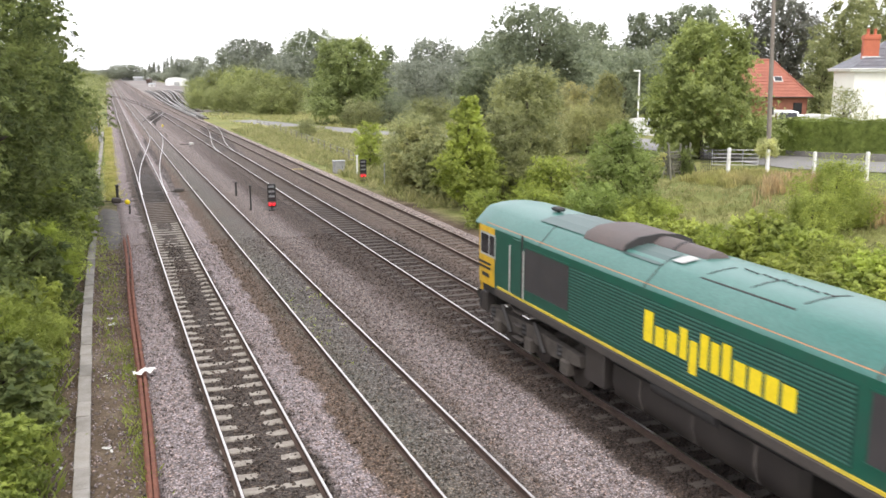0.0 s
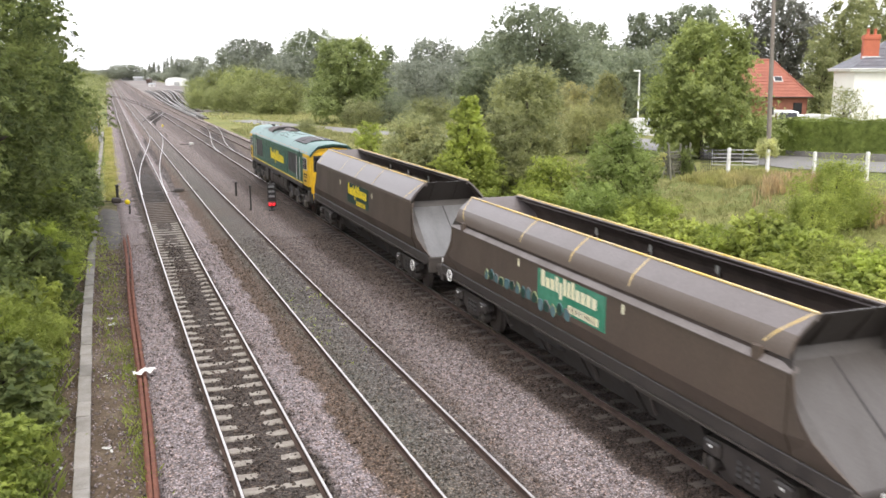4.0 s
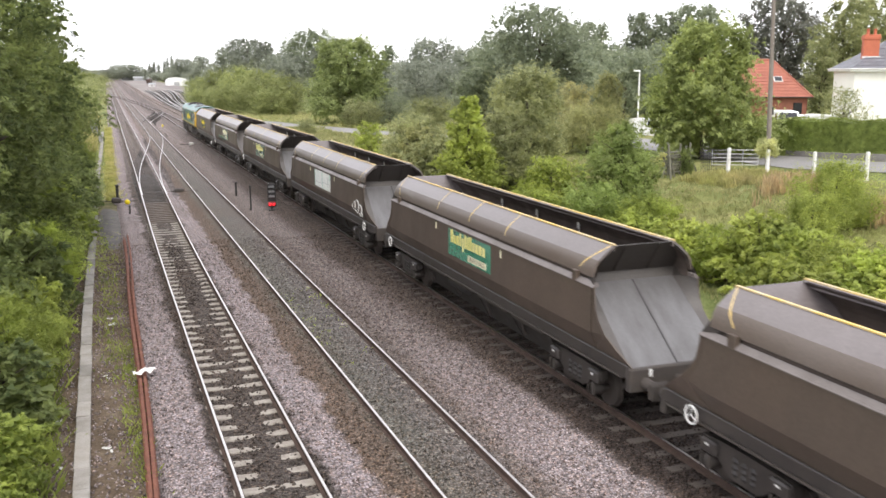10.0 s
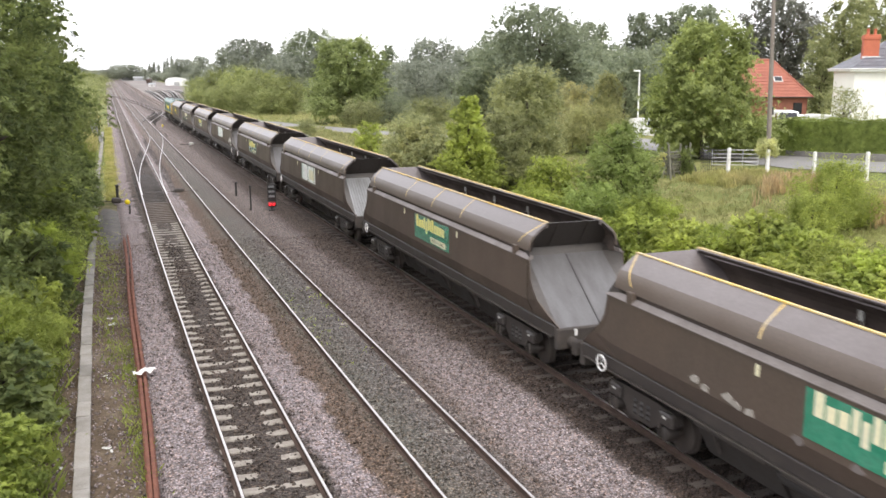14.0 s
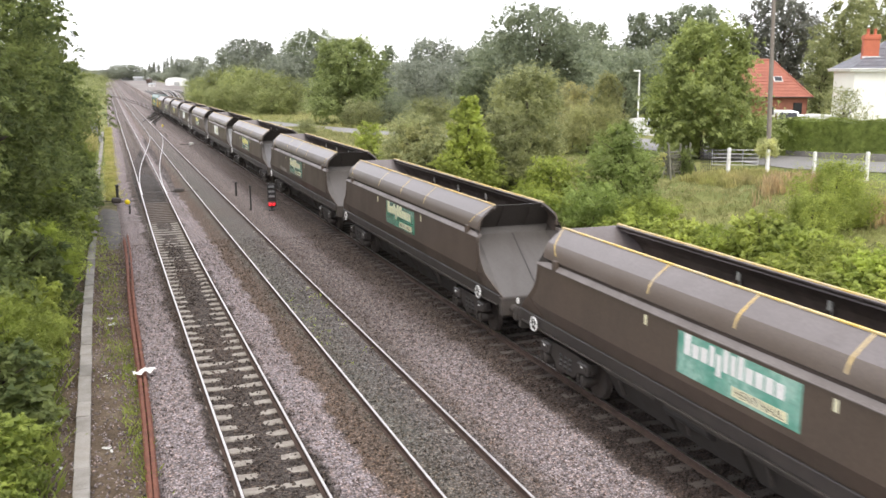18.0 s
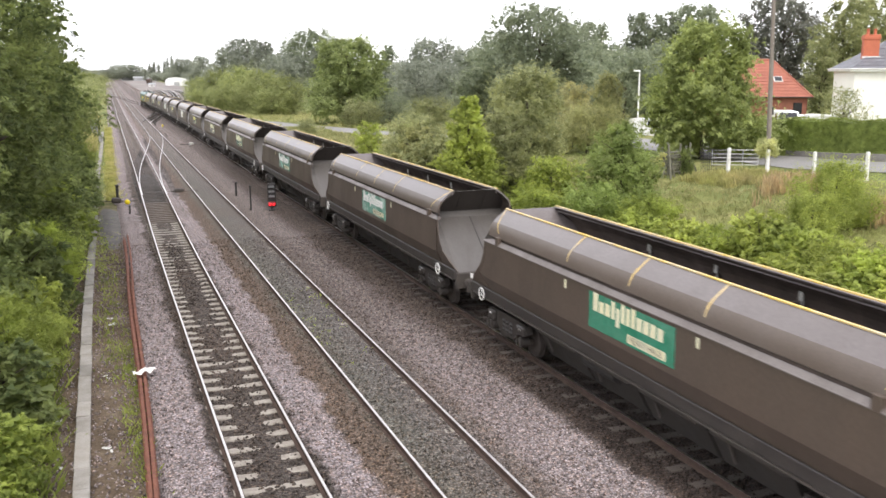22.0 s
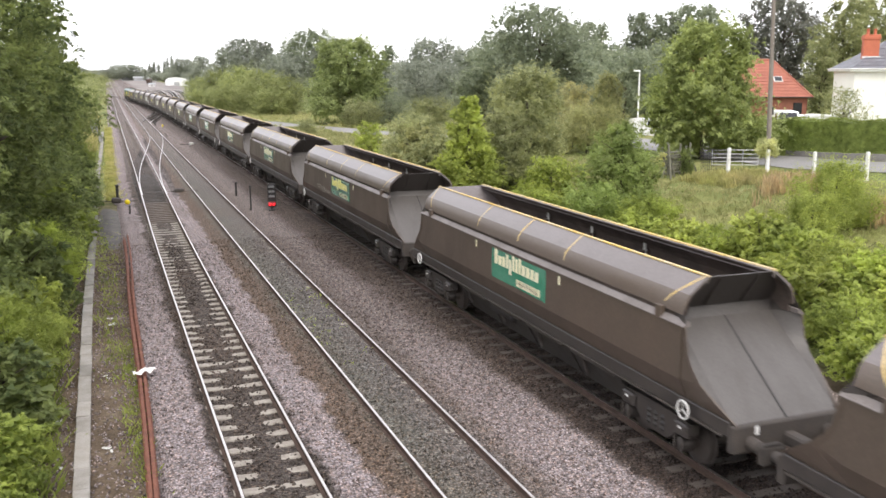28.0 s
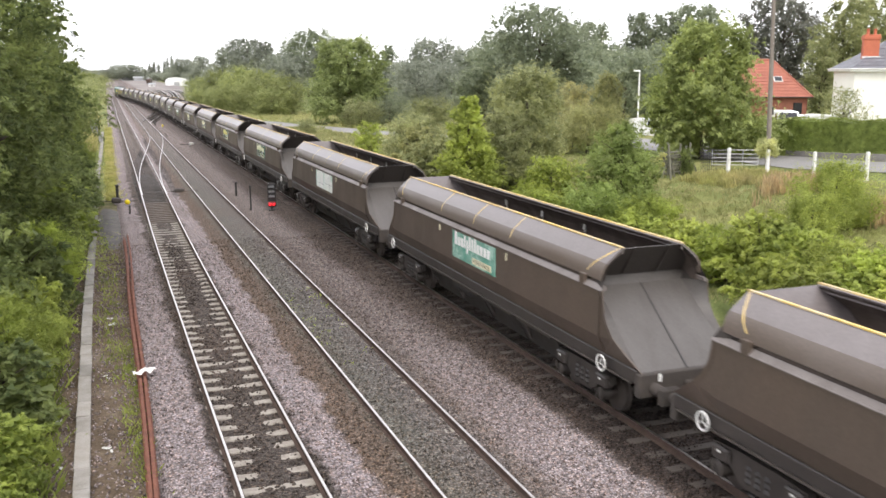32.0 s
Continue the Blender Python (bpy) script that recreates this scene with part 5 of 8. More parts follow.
        part("scrawl", b, WHITE, w, "white painted scrawl")
    return w


SMEAR = surface("smeared_pale_paint", (0.36, 0.34, 0.3), (0.2, 0.18, 0.155), 0.7, 0, 25, 6, 0.9, 0)
TEAL = surface("teal_paint", (0.06, 0.14, 0.155), (0.12, 0.17, 0.17), 0.6, 0, 20, 3, 0.6, 0)
END_PALE = surface("pale_end_sheet", (0.17, 0.17, 0.168), (0.1, 0.097, 0.095), 0.4, 0.1, 20, 1.0, 0.7, 0.05, stretch=(2.5, 1, 0.5))
RIB_STEEL = surface("bare_ribbed_steel", (0.27, 0.275, 0.275), (0.17, 0.168, 0.165), 0.4, 0.1, 20, 1.2, 0.8, 0.05, stretch=(2.5, 1, 0.5))
END_GREY = surface("worn_grey_end_sheet", (0.135, 0.132, 0.132), (0.085, 0.08, 0.078), 0.42, 0.1, 24, 0.9, 0.9, 0.06, stretch=(3.0, 1, 0.4))
PANEL_LIME = surface("lime_data_panel", (0.3, 0.34, 0.16), (0.22, 0.24, 0.13), 0.6, 0, 25, 3, 0.5, 0)
LOCO = loco()
GREEN_LABEL = "brown-grey steel coal hopper wagon with a green side panel"
FADED_LABEL = "brown-grey steel coal hopper wagon with a faded green side panel"
PALE_LABEL = "brown-grey steel coal hopper wagon with a washed-out pale side panel"
wagon_lead = hopper("brown-grey steel coal hopper wagon with yellow side marking", PANEL_GREEN, plain_mark=True, pale_end=True, ring_pos=(-7.6,), stains=0)
wagon_green = hopper(GREEN_LABEL, PANEL_GREEN, ring_pos=(7.6,), yellow_word=True, end_steel=END_GREY)
wagon_green_cream = hopper(GREEN_LABEL, PANEL_GREEN, ring_pos=(7.6,))
wagon_green_ring = hopper(GREEN_LABEL, PANEL_GREEN, ring_pos=(7.6, -7.6))
wagon_green_faded = hopper(FADED_LABEL, PANEL_FADED, ring_pos=(7.6,))
wagon_faded_ring = hopper(FADED_LABEL, PANEL_FADED, ring_pos=(7.6, -7.6))
wagon_pale = hopper(PALE_LABEL, PANEL_PALE, ring_pos=(-7.6,), stains=0)
wagon_pale_scrawl = hopper("brown-grey coal hopper wagon with pale panel and white scrawl", PANEL_PALE, ring_pos=(-7.6,), stains=3, end_steel=END_GREY)
wagon_pale_green = hopper("brown-grey coal hopper wagon with pale panel and ribbed end plate", PANEL_PALE, ring_pos=(7.6,), stains=1, ribbed_end=True)
wagon_painted = hopper("brown-grey coal hopper wagon with green panel and teal paint strokes", PANEL_GREEN, ring_pos=(7.6,), stains=4)
wagon_scrawled = hopper("brown-grey coal hopper wagon with green panel and cream scrawl", PANEL_GREEN, ring_pos=(7.6,), stains=5, yellow_word=True)
wagon_smeared = hopper("brown-grey coal hopper wagon with green panel and pale paint smears", PANEL_GREEN, ring_pos=(7.6,), stains=6)
KINDS = {1: wagon_lead, 2: wagon_painted, 3: wagon_green, 4: wagon_pale_scrawl, 6: wagon_pale_green, 8: wagon_smeared, 9: wagon_green_ring, 10: wagon_green_faded, 11: wagon_faded_ring, 12: wagon_green_cream, 14: wagon_scrawled, 16: wagon_pale}
COPIES = {5: wagon_green, 7: wagon_green, 13: wagon_green_cream, 15: wagon_green_ring, 17: wagon_faded_ring, 18: wagon_green_cream, 19: wagon_green_ring}
wagons = {}
for k in range(1, 20):
    wagons[k] = KINDS[k] if k in KINDS else copy_thing(COPIES[k], Matrix())

PITCH = 18.85


def motions():
    """The train runs away along the third track."""
    way = [(0, 20.35), (1, 31.35), (2, 42.20), (3, 52.70), (6, 84.73), (7, 95.15), (8, 105.65), (9, 115.84), (10, 126.15), (11, 136.37), (12, 146.47), (13, 156.47), (14, 167.13), (17, 197.89), (18, 208.19), (19, 218.59), (20, 228.71), (21, 239.08), (22, 249.28), (23, 259.65), (24, 270.10), (25, 280.32), (28, 311.26), (29, 321.44), (30, 331.92), (31, 341.64), (32, 352.00)]
    def along(t):
        for (ta, a), (tb, b) in zip(way, way[1:]):
            if t <= tb:
                return a + (b - a) * (t - ta) / (tb - ta)
    for k in wagons:
        for c in wagons[k].children:
            if c.name.startswith("wheelset"):
                spinning.append((c, 0.43, tuple(c.matrix_basis.translation)))
    turns = [(k / FPS, along(k / FPS) - way[0][1]) for k in range(32 * FPS + 1)]
    for ws, radius, (x, y, z) in spinning:
        walk(ws, [(t, pose(x, y, z, -math.degrees(d / radius), 0, 0)) for t, d in turns])
    for ob, back in [(LOCO, 6.35)] + [(wagons[k], k * PITCH + 7.27) for k in wagons]:
        rows = []
        for t, p in way:
            y = p - back
            a, b = y - 6.3, y + 6.3
            pa, pb = Vector((way_c(a) + bend(a), a, drop(a))), Vector((way_c(b) + bend(b), b, drop(b)))
            d = pb - pa
            c = (pa + pb) / 2
            rows.append((t, pose(c.x, c.y, c.z, math.degrees(math.atan2(d.z, d.y)), 0, -math.degrees(math.atan2(d.x, d.y)))))
        walk(ob, rows)


# ---- foliage ----
def leaf_cloud(rng, lobes, count, size, style):
    """Leaves in sprays that grow out of many lobes (x, y, z, rx, rz), with sparser leaves inside."""
    reach, rise, narrow, core, hang, inset = style
    lobes = np.array(lobes, float)
    wgt = (lobes[:, 3] * lobes[:, 4]) ** 0.75
    sprays = max(8, count // 30)
    pick = rng.choice(len(lobes), sprays, p=wgt / wgt.sum())
    lb = lobes[pick]
    d = rng.normal(size=(sprays, 3))
    d[:, 2] = np.where(d[:, 2] < -0.4, -d[:, 2], d[:, 2])
    d /= np.linalg.norm(d, axis=1, keepdims=True)
    rad = np.stack([lb[:, 3], lb[:, 3], lb[:, 4]], -1)
    root = lb[:, :3] + d * (inset + 0.4 * rng.random((sprays, 1))) * rad
    axis = d + rng.normal(size=(sprays, 3)) * 0.35 + np.array([0, 0, rise])
    axis /= np.linalg.norm(axis, axis=1, keepdims=True)
    length = lb[:, 3] * reach * (0.5 + rng.random(sprays))
    own = rng.integers(0, sprays, count)
    along = rng.random(count)
    droop = np.array([0, 0, -1.0]) * (hang * along ** 2 * length[own])[:, None]
    wide = (0.34 * length[own] * (1 - 0.75 * along) + size * 0.5)[:, None]
    c = root[own] + axis[own] * (along * length[own])[:, None] + droop + np.clip(rng.normal(size=(count, 3)), -1.4, 1.4) * wide * np.array([0.6, 0.6, 0.42])
    d = d[own]
    inner = rng.random(count) < core
    lo = lobes[rng.choice(len(lobes), count, p=wgt / wgt.sum())]
    di = rng.normal(size=(count, 3))
    di *= (0.7 * rng.random((count, 1)) ** 0.4) / np.linalg.norm(di, axis=1, keepdims=True)
    c = np.where(inner[:, None], lo[:, :3] + di * np.stack([lo[:, 3], lo[:, 3], lo[:, 4]], -1), c)
    nrm = d * 0.6 + rng.normal(size=(count, 3)) * 0.55 + np.array([0, 0, 0.8])
    nrm /= np.linalg.norm(nrm, axis=1, keepdims=True)
    a = np.cross(nrm, axis[own] + rng.normal(size=(count, 3)) * 0.6)
    a /= np.linalg.norm(a, axis=1, keepdims=True) + 1e-9
    b = np.cross(nrm, a)
    s = size * (0.55 + 0.9 * rng.random((count, 1))) * np.where(inner, 1.9, 1.0)[:, None]
    v = np.stack([c - b * s + a * s * narrow, c - b * s - a * s * narrow, c + b * s * 1.5], 1).reshape(-1, 3)
    f = np.arange(count * 3).reshape(-1, 3)
    return v, f


BROAD = (0.7, 0.2, 0.6, 0.3, 0.25, 0.55)
FEATHER = (1.1, 0.7, 0.38, 0.34, 0.1, 0.55)
AIRY = (1.3, 0.5, 0.45, 0.2, 0.3, 0.55)
BOUGHS = (0.4, 0.1, 0.6, 0.16, 0.6, 0.65)
CLUMPS = (0.34, 0.1, 0.6, 0.1, 0.5, 0.7)


def trunk_build(rng, height, radius, reach, limbs, base=0.0):
    b = Build()
    pts = [(0.02 * math.sin(k * 2.1), 0.02 * math.cos(k * 1.7), base + (height - base) * k / 4) for k in range(5)]
    b.tube(pts, [radius * (1.25 - 0.95 * k / 4) for k in range(5)], 7)
    for i in range(limbs):
        a = i * 2.4 + rng.random()
        z0 = height * (0.3 + 0.5 * rng.random())
        e = (reach * math.cos(a), reach * math.sin(a), min(0.95, z0 + reach * (0.5 + 0.5 * rng.random())))
        m = (e[0] * 0.45, e[1] * 0.45, z0 + (e[2] - z0) * 0.6)
        b.tube([(0, 0, z0), m, e], [radius * 0.5, radius * 0.32, radius * 0.1], 5)
    return b


def tree_kind(*spec):
    return spec


made_kinds = {}


def tree_meshes(spec, slim):
    """Meshes of a tree one metre high, as wide as slim says; shape gives the crown's half width at a height from 0 to 1."""
    if (spec, slim) in made_kinds:
        return made_kinds[spec, slim]
    seed, form, leaves, leaf, lobes, style = spec
    rng = np.random.default_rng(seed)
    waves = [(rng.integers(1, 6), rng.random() * 9, 3 + rng.random() * 9, 0.07 + 0.07 * rng.random()) for _ in range(6)]

    def shape(z, a=0.0):
        return form(z) * slim * (1 + sum(g * math.sin(k * a + p + q * z) for k, p, q, g in waves))
    ls = []
    for i in range(lobes):
        z = 0.06 + 0.88 * (i + rng.random()) / lobes
        a = i * 2.399 + rng.random() * 0.8
        w = shape(z, a) * (0.85 + 0.3 * rng.random())
        if w <= 0.02:
            continue
        r = max(0.045 * slim, w * ((0.2 if style is BOUGHS else 0.13 if style is CLUMPS else 0.17) + (0.15 if style is CLUMPS else 0.2) * rng.random()))
        d = max(0.0, w - r * 0.8) * (1 - 0.3 * rng.random() ** 2)
        ls.append((d * math.cos(a), d * math.sin(a), z, r, r * ((0.5 if style in (BOUGHS, CLUMPS) else 0.65) + 0.4 * rng.random())))
    for i in range(10 if style is CLUMPS else 18):
        z = 0.12 + 0.72 * i / 17
        w, a = shape(z, i * 2.4), i * 2.4
        if w > 0.05:
            ls.append((w * 0.38 * math.cos(a), w * 0.38 * math.sin(a), z, w * 0.5, 0.1))
    # a ragged top
    for i in range(0 if style in (BOUGHS, CLUMPS) else 7):
        z = 0.82 + 0.11 * rng.random()
        w, a = form(0.84) * slim * 0.8 * rng.random(), rng.random() * 6.28
        ls.append((w * math.cos(a), w * math.sin(a), z, 0.05 * slim, 0.05))
    v, f = leaf_cloud(rng, ls, leaves, leaf * math.sqrt(slim), style)
    crown = raw_mesh("crown", v, f, LEAF_OAK)
    trunk = trunk_build(rng, 0.8, 0.022, 0.3 * slim, 7).mesh("trunk", BARK, 50)
    made_kinds[spec, slim] = trunk, crown
    return trunk, crown


def plant(kind, leaves, x, y, top, width, label, base=None, name="tree", category="tree", turn=0.0, squash=1.0, group=""):
    """A tree or shrub of that kind; top is the height of its tip."""
    z0 = land(x - bend(y), y) - 0.05 if base is None else base
    h = (top - z0) * (1.05 if name == "tree" else 1.0)
    slim = min((0.45, 0.65, 0.9, 1.2, 1.6), key=lambda k: abs(math.log(k * h / width)))
    t = thing(name, label, category, Matrix.LocRotScale((x, y, z0), Euler((0, 0, turn)), (width / slim, width * squash / slim, h)), group)
    trunk, crown = tree_meshes(kind, slim)
    if category != "hedge":
        part("trunk", trunk, None, t)
    c = part("crown", crown, None, t)
    c.material_slots[0].link = "OBJECT"
    c.material_slots[0].material = leaves
    return t


def round_top(z):
    return 0.5 * math.sqrt(max(0.0, 1 - ((z - 0.55) / 0.47) ** 2))


def bushy(z):
    return 0.5 * math.sqrt(max(0.0, 1 - ((z - 0.38) / 0.62) ** 2))


def tall(z):
    return 0.5 * min(1.0, z * 4) * (1 - max(0.0, (z - 0.3) / 0.7) ** 1.5) + 0.02


def pear(z):
    return 0.5 * min(1.0, z * 5) * (1 - max(0.0, (z - 0.32) / 0.68) ** 1.9) ** 0.8 + 0.03


def lane_tree(z):
    return 0.5 * min(1.0, z * 7) * (1 - max(0.0, (z - 0.42) / 0.58) ** 2.2) ** 0.7 + 0.03


def column(z):
    return 0.5 * min(1, z * 6) * math.sqrt(max(0.0, 1 - ((z - 0.4) / 0.6) ** 2))


BANK_TREE = tree_kind(27, bushy, 56000, 0.0062, 120, CLUMPS)
BANK_TREE_2 = tree_kind(28, round_top, 56000, 0.0062, 120, CLUMPS)
NEAR_PEAR = tree_kind(26, lane_tree, 36000, 0.0108, 110, BROAD)
NEAR_BUSH = tree_kind(22, bushy, 15000, 0.0125, 70, BROAD)
NEAR_BUSH_2 = tree_kind(23, bushy, 14000, 0.014, 64, BOUGHS)
NEAR_TALL = tree_kind(24, tall, 20000, 0.0115, 80, BROAD)
FINE_BUSH = tree_kind(25, bushy, 24000, 0.0115, 80, FEATHER)
BRAMBLE = tree_kind(38, bushy, 9500, 0.021, 64, BOUGHS)
BANK_SHRUB = tree_kind(39, bushy, 6500, 0.03, 54, BOUGHS)
WILLOW = tree_kind(29, bushy, 36000, 0.0105, 90, FEATHER)
SAPLING = tree_kind(36, tall, 14000, 0.0145, 56, AIRY)
SPINDLY = tree_kind(37, bushy, 5000, 0.014, 40, AIRY)
FAR_ROUND = tree_kind(31, round_top, 19000, 0.0105, 120, BROAD)
FAR_ROUND_2 = tree_kind(32, round_top, 19000, 0.0105, 130, BROAD)
FAR_BUSH = tree_kind(33, bushy, 15000, 0.0135, 60, FEATHER)
FAR_TALL = tree_kind(34, pear, 17000, 0.0112, 90, BROAD)
FAR_COLUMN = tree_kind(35, column, 3500, 0.02, 30, BROAD)


def tufts(name, rng, xs, ys, heights, width, blades, material, lean=0.35, ground=None):
    """Upright blades of grass or stems in tufts, as one mesh."""
    n = len(xs) * blades
    x = np.repeat(xs, blades) + rng.normal(size=n) * 0.13
    y = np.repeat(ys, blades) + rng.normal(size=n) * 0.13
    z = np.repeat([(ground or land)(a, b) for a, b in zip(xs, ys)], blades) - 0.03
    h = np.repeat(heights, blades) * (0.5 + 0.7 * rng.random(n))
    a = rng.random(n) * 6.283
    dx, dy = np.cos(a) * width / 2, np.sin(a) * width / 2
    lx, ly = rng.normal(size=n) * lean * h, rng.normal(size=n) * lean * h
    b = np.array([bend(q) for q in y])
    x = x + b
    v = np.stack([np.stack([x - dx, y - dy, z], -1), np.stack([x + dx, y + dy, z], -1),
                  np.stack([x + lx * 0.4 + dx * 0.7, y + ly * 0.4 + dy * 0.7, z + h * 0.6], -1), np.stack([x + lx, y + ly, z + h], -1)], 1)
    return raw_mesh(name, v.reshape(-1, 3), np.arange(n * 4).reshape(-1, 4), material)


plant(BANK_TREE, LEAF_BANK, -5.0, 27, 15.2, 6.6, "leafy green tree on the bank beside the track", turn=0.00, group="trees on the bank")
plant(BANK_TREE_2, LEAF_BANK, -4.6, 32, 14.8, 6.6, "leafy green tree on the bank beside the track", turn=1.30, group="trees on the bank")
plant(BANK_TREE, LEAF_BANK, -4.4, 38, 13.6, 6.8, "leafy green tree on the bank beside the track", turn=2.60, group="trees on the bank")
plant(BANK_TREE_2, LEAF_BANK, -4.2, 45, 12.6, 7.4, "leafy green tree on the bank beside the track", turn=3.90, group="trees on the bank")
plant(BANK_TREE, LEAF_BANK, -3.8, 53, 11.8, 7.4, "leafy green tree on the bank beside the track", turn=5.20, group="trees on the bank")
plant(BANK_TREE_2, LEAF_BANK, -4.8, 62, 10.8, 7.2, "leafy green tree on the bank beside the track", turn=0.22, group="trees on the bank")
plant(BANK_TREE, LEAF_BANK, -5.5, 73, 10.2, 7.4, "leafy green tree on the bank beside the track", turn=1.52, group="trees on the bank")
plant(BANK_TREE_2, LEAF_BANK, -5.8, 88, 10.2, 7.4, "leafy green tree on the bank beside the track", turn=2.82, group="trees on the bank")
plant(BANK_TREE, LEAF_BANK, -7.3, 104, 9.8, 8.0, "leafy green tree on the bank beside the track", turn=4.12, group="trees on the bank")
plant(BANK_TREE_2, LEAF_BANK, -8.2, 124, 10, 8.6, "leafy green tree on the bank beside the track", turn=5.42, group="trees on the bank")
for i, (x, y, top, w) in enumerate(((-6.6, 142, 6.5, 8.5), (-6.2, 160, 5.6, 9.0), (-6.2, 182, 5.0, 10.0), (-6.0, 208, 4.4, 11.0), (-6.2, 240, 4.0, 12.0), (-6.2, 280, 4.2, 16.0), (-6.5, 330, 4.4, 20.0), (-7.0, 395, 4.8, 24.0), (-9.0, 470, 5.6, 30.0), (-9.0, 570, 6.4, 36.0))):
    plant(FAR_BUSH, LEAF_THICKET if i % 3 else LEAF_WILLOW, x, y, top, w, "green scrub beside the distant tracks", name="shrub", category="shrub", turn=i * 1.7, group="scrub beside the tracks")
plant(FINE_BUSH, LEAF_BANK, -2.3, 14, 1.3, 1.7, "bright green shrub at the foot of the bank", name="shrub", category="shrub", turn=0.00, group="shrubs on the bank")
plant(BRAMBLE, LEAF_BRAMBLE, -2.2, 17.5, 1.5, 1.9, "bright green shrub at the foot of the bank", name="shrub", category="shrub", turn=1.10, group="shrubs on the bank")
plant(BANK_SHRUB, LEAF_BANK, -2.4, 20.5, 2.0, 2.2, "bright green shrub at the foot of the bank", name="shrub", category="shrub", turn=2.20, group="shrubs on the bank")
plant(FINE_BUSH, LEAF_BRAMBLE, -2.5, 24, 2.2, 2.4, "bright green shrub at the foot of the bank", name="shrub", category="shrub", turn=3.30, group="shrubs on the bank")
plant(BRAMBLE, LEAF_LIME, -2.2, 27.5, 2.0, 2.0, "bright green shrub at the foot of the bank", name="shrub", category="shrub", turn=4.40, group="shrubs on the bank")
plant(BANK_SHRUB, LEAF_BANK, -2.4, 31, 2.6, 2.6, "bright green shrub at the foot of the bank", name="shrub", category="shrub", turn=5.50, group="shrubs on the bank")
plant(FINE_BUSH, LEAF_BRAMBLE, -2.1, 35, 2.4, 2.4, "bright green shrub at the foot of the bank", name="shrub", category="shrub", turn=0.32, group="shrubs on the bank")
plant(BRAMBLE, LEAF_BANK, -1.95, 39.5, 2.9, 2.5, "dense green shrub at the foot of the bank", name="shrub", category="shrub", turn=1.40, group="shrubs on the bank")
plant(BANK_SHRUB, LEAF_BRAMBLE, -1.8, 43, 3.3, 2.7, "dense green shrub at the foot of the bank", name="shrub", category="shrub", turn=2.50, group="shrubs on the bank")
plant(FINE_BUSH, LEAF_BANK, -1.75, 46.5, 3.5, 2.8, "dense green shrub at the foot of the bank", name="shrub", category="shrub", turn=3.60, group="shrubs on the bank")
plant(BRAMBLE, LEAF_BANK, -1.7, 50, 3.8, 2.9, "dense green shrub at the foot of the bank", name="shrub", category="shrub", turn=4.70, group="shrubs on the bank")
plant(BANK_SHRUB, LEAF_BANK, -1.65, 54, 4.0, 2.9, "dense green shrub at the foot of the bank", name="shrub", category="shrub", turn=5.80, group="shrubs on the bank")
plant(FINE_BUSH, LEAF_BRAMBLE, -1.95, 58.5, 4.2, 3.0, "dense green shrub at the foot of the bank", name="shrub", category="shrub", turn=0.62, group="shrubs on the bank")
plant(BRAMBLE, LEAF_BANK, -2.1, 63, 4.2, 3.0, "dense green shrub at the foot of the bank", name="shrub", category="shrub", turn=1.72, group="shrubs on the bank")
plant(BANK_SHRUB, LEAF_BANK, -2.3, 68, 4.3, 3.1, "dense green shrub at the foot of the bank", name="shrub", category="shrub", turn=2.82, group="shrubs on the bank")
plant(FINE_BUSH, LEAF_BANK, -2.5, 74, 4.2, 3.1, "dense green shrub at the foot of the bank", name="shrub", category="shrub", turn=3.92, group="shrubs on the bank")
plant(BRAMBLE, LEAF_BRAMBLE, -3.0, 80, 4.0, 3.2, "dense green shrub at the foot of the bank", name="shrub", category="shrub", turn=5.02, group="shrubs on the bank")
plant(BANK_SHRUB, LEAF_BANK, -3.6, 88, 4.0, 3.4, "dense green shrub at the foot of the bank", name="shrub", category="shrub", turn=6.12, group="shrubs on the bank")
plant(BANK_SHRUB, LEAF_LIME, -3.9, 16, 2.4, 2.4, "bright green shrub at the foot of the bank", name="shrub", category="shrub", turn=2.84, group="shrubs on the bank")
plant(FINE_BUSH, LEAF_BANK, -4.2, 21, 3.5, 3.0, "bright green shrub at the foot of the bank", name="shrub", category="shrub", turn=3.94, group="shrubs on the bank")
plant(BRAMBLE, LEAF_BRAMBLE, -4.3, 26, 3.6, 3.2, "bright green shrub at the foot of the bank", name="shrub", category="shrub", turn=5.04, group="shrubs on the bank")
plant(NEAR_TALL, LEAF_LIME, 20.0, 48.8, 6.2, 4.0, "bright lime-green young tree", name="tree", category="tree", turn=1.70)
plant(WILLOW, LEAF_WILLOW, 25.5, 52.4, 7.5, 5.3, "grey-green willow with a loose crown", name="tree", category="tree", turn=3.40)
plant(FINE_BUSH, LEAF_WILLOW, 23.1, 50.7, 5.4, 4.0, "grey-green loose willow shrub", name="shrub", category="shrub", turn=5.10)
plant(FINE_BUSH, LEAF_WILLOW, 21.6, 63.2, 4.5, 5.0, "grey-green loose willow shrub", name="shrub", category="shrub", turn=0.52)
plant(NEAR_BUSH, LEAF_LIME, 21.1, 72.9, 3.6, 2.6, "small yellow-green leafy shrub", name="shrub", category="shrub", turn=2.22)
plant(NEAR_BUSH_2, LEAF_WILLOW, 20.2, 54.8, 3.7, 4.0, "dull green leafy shrub", name="shrub", category="shrub", turn=3.92)
plant(NEAR_BUSH_2, LEAF_OLIVE, 20.0, 57.5, 4.3, 3.6, "olive green leafy shrub", name="shrub", category="shrub", turn=0.6)
plant(SAPLING, LEAF_SAP, 25.4, 40.8, 4.9, 4.2, "soft green young tree", name="tree", category="tree", turn=5.62)
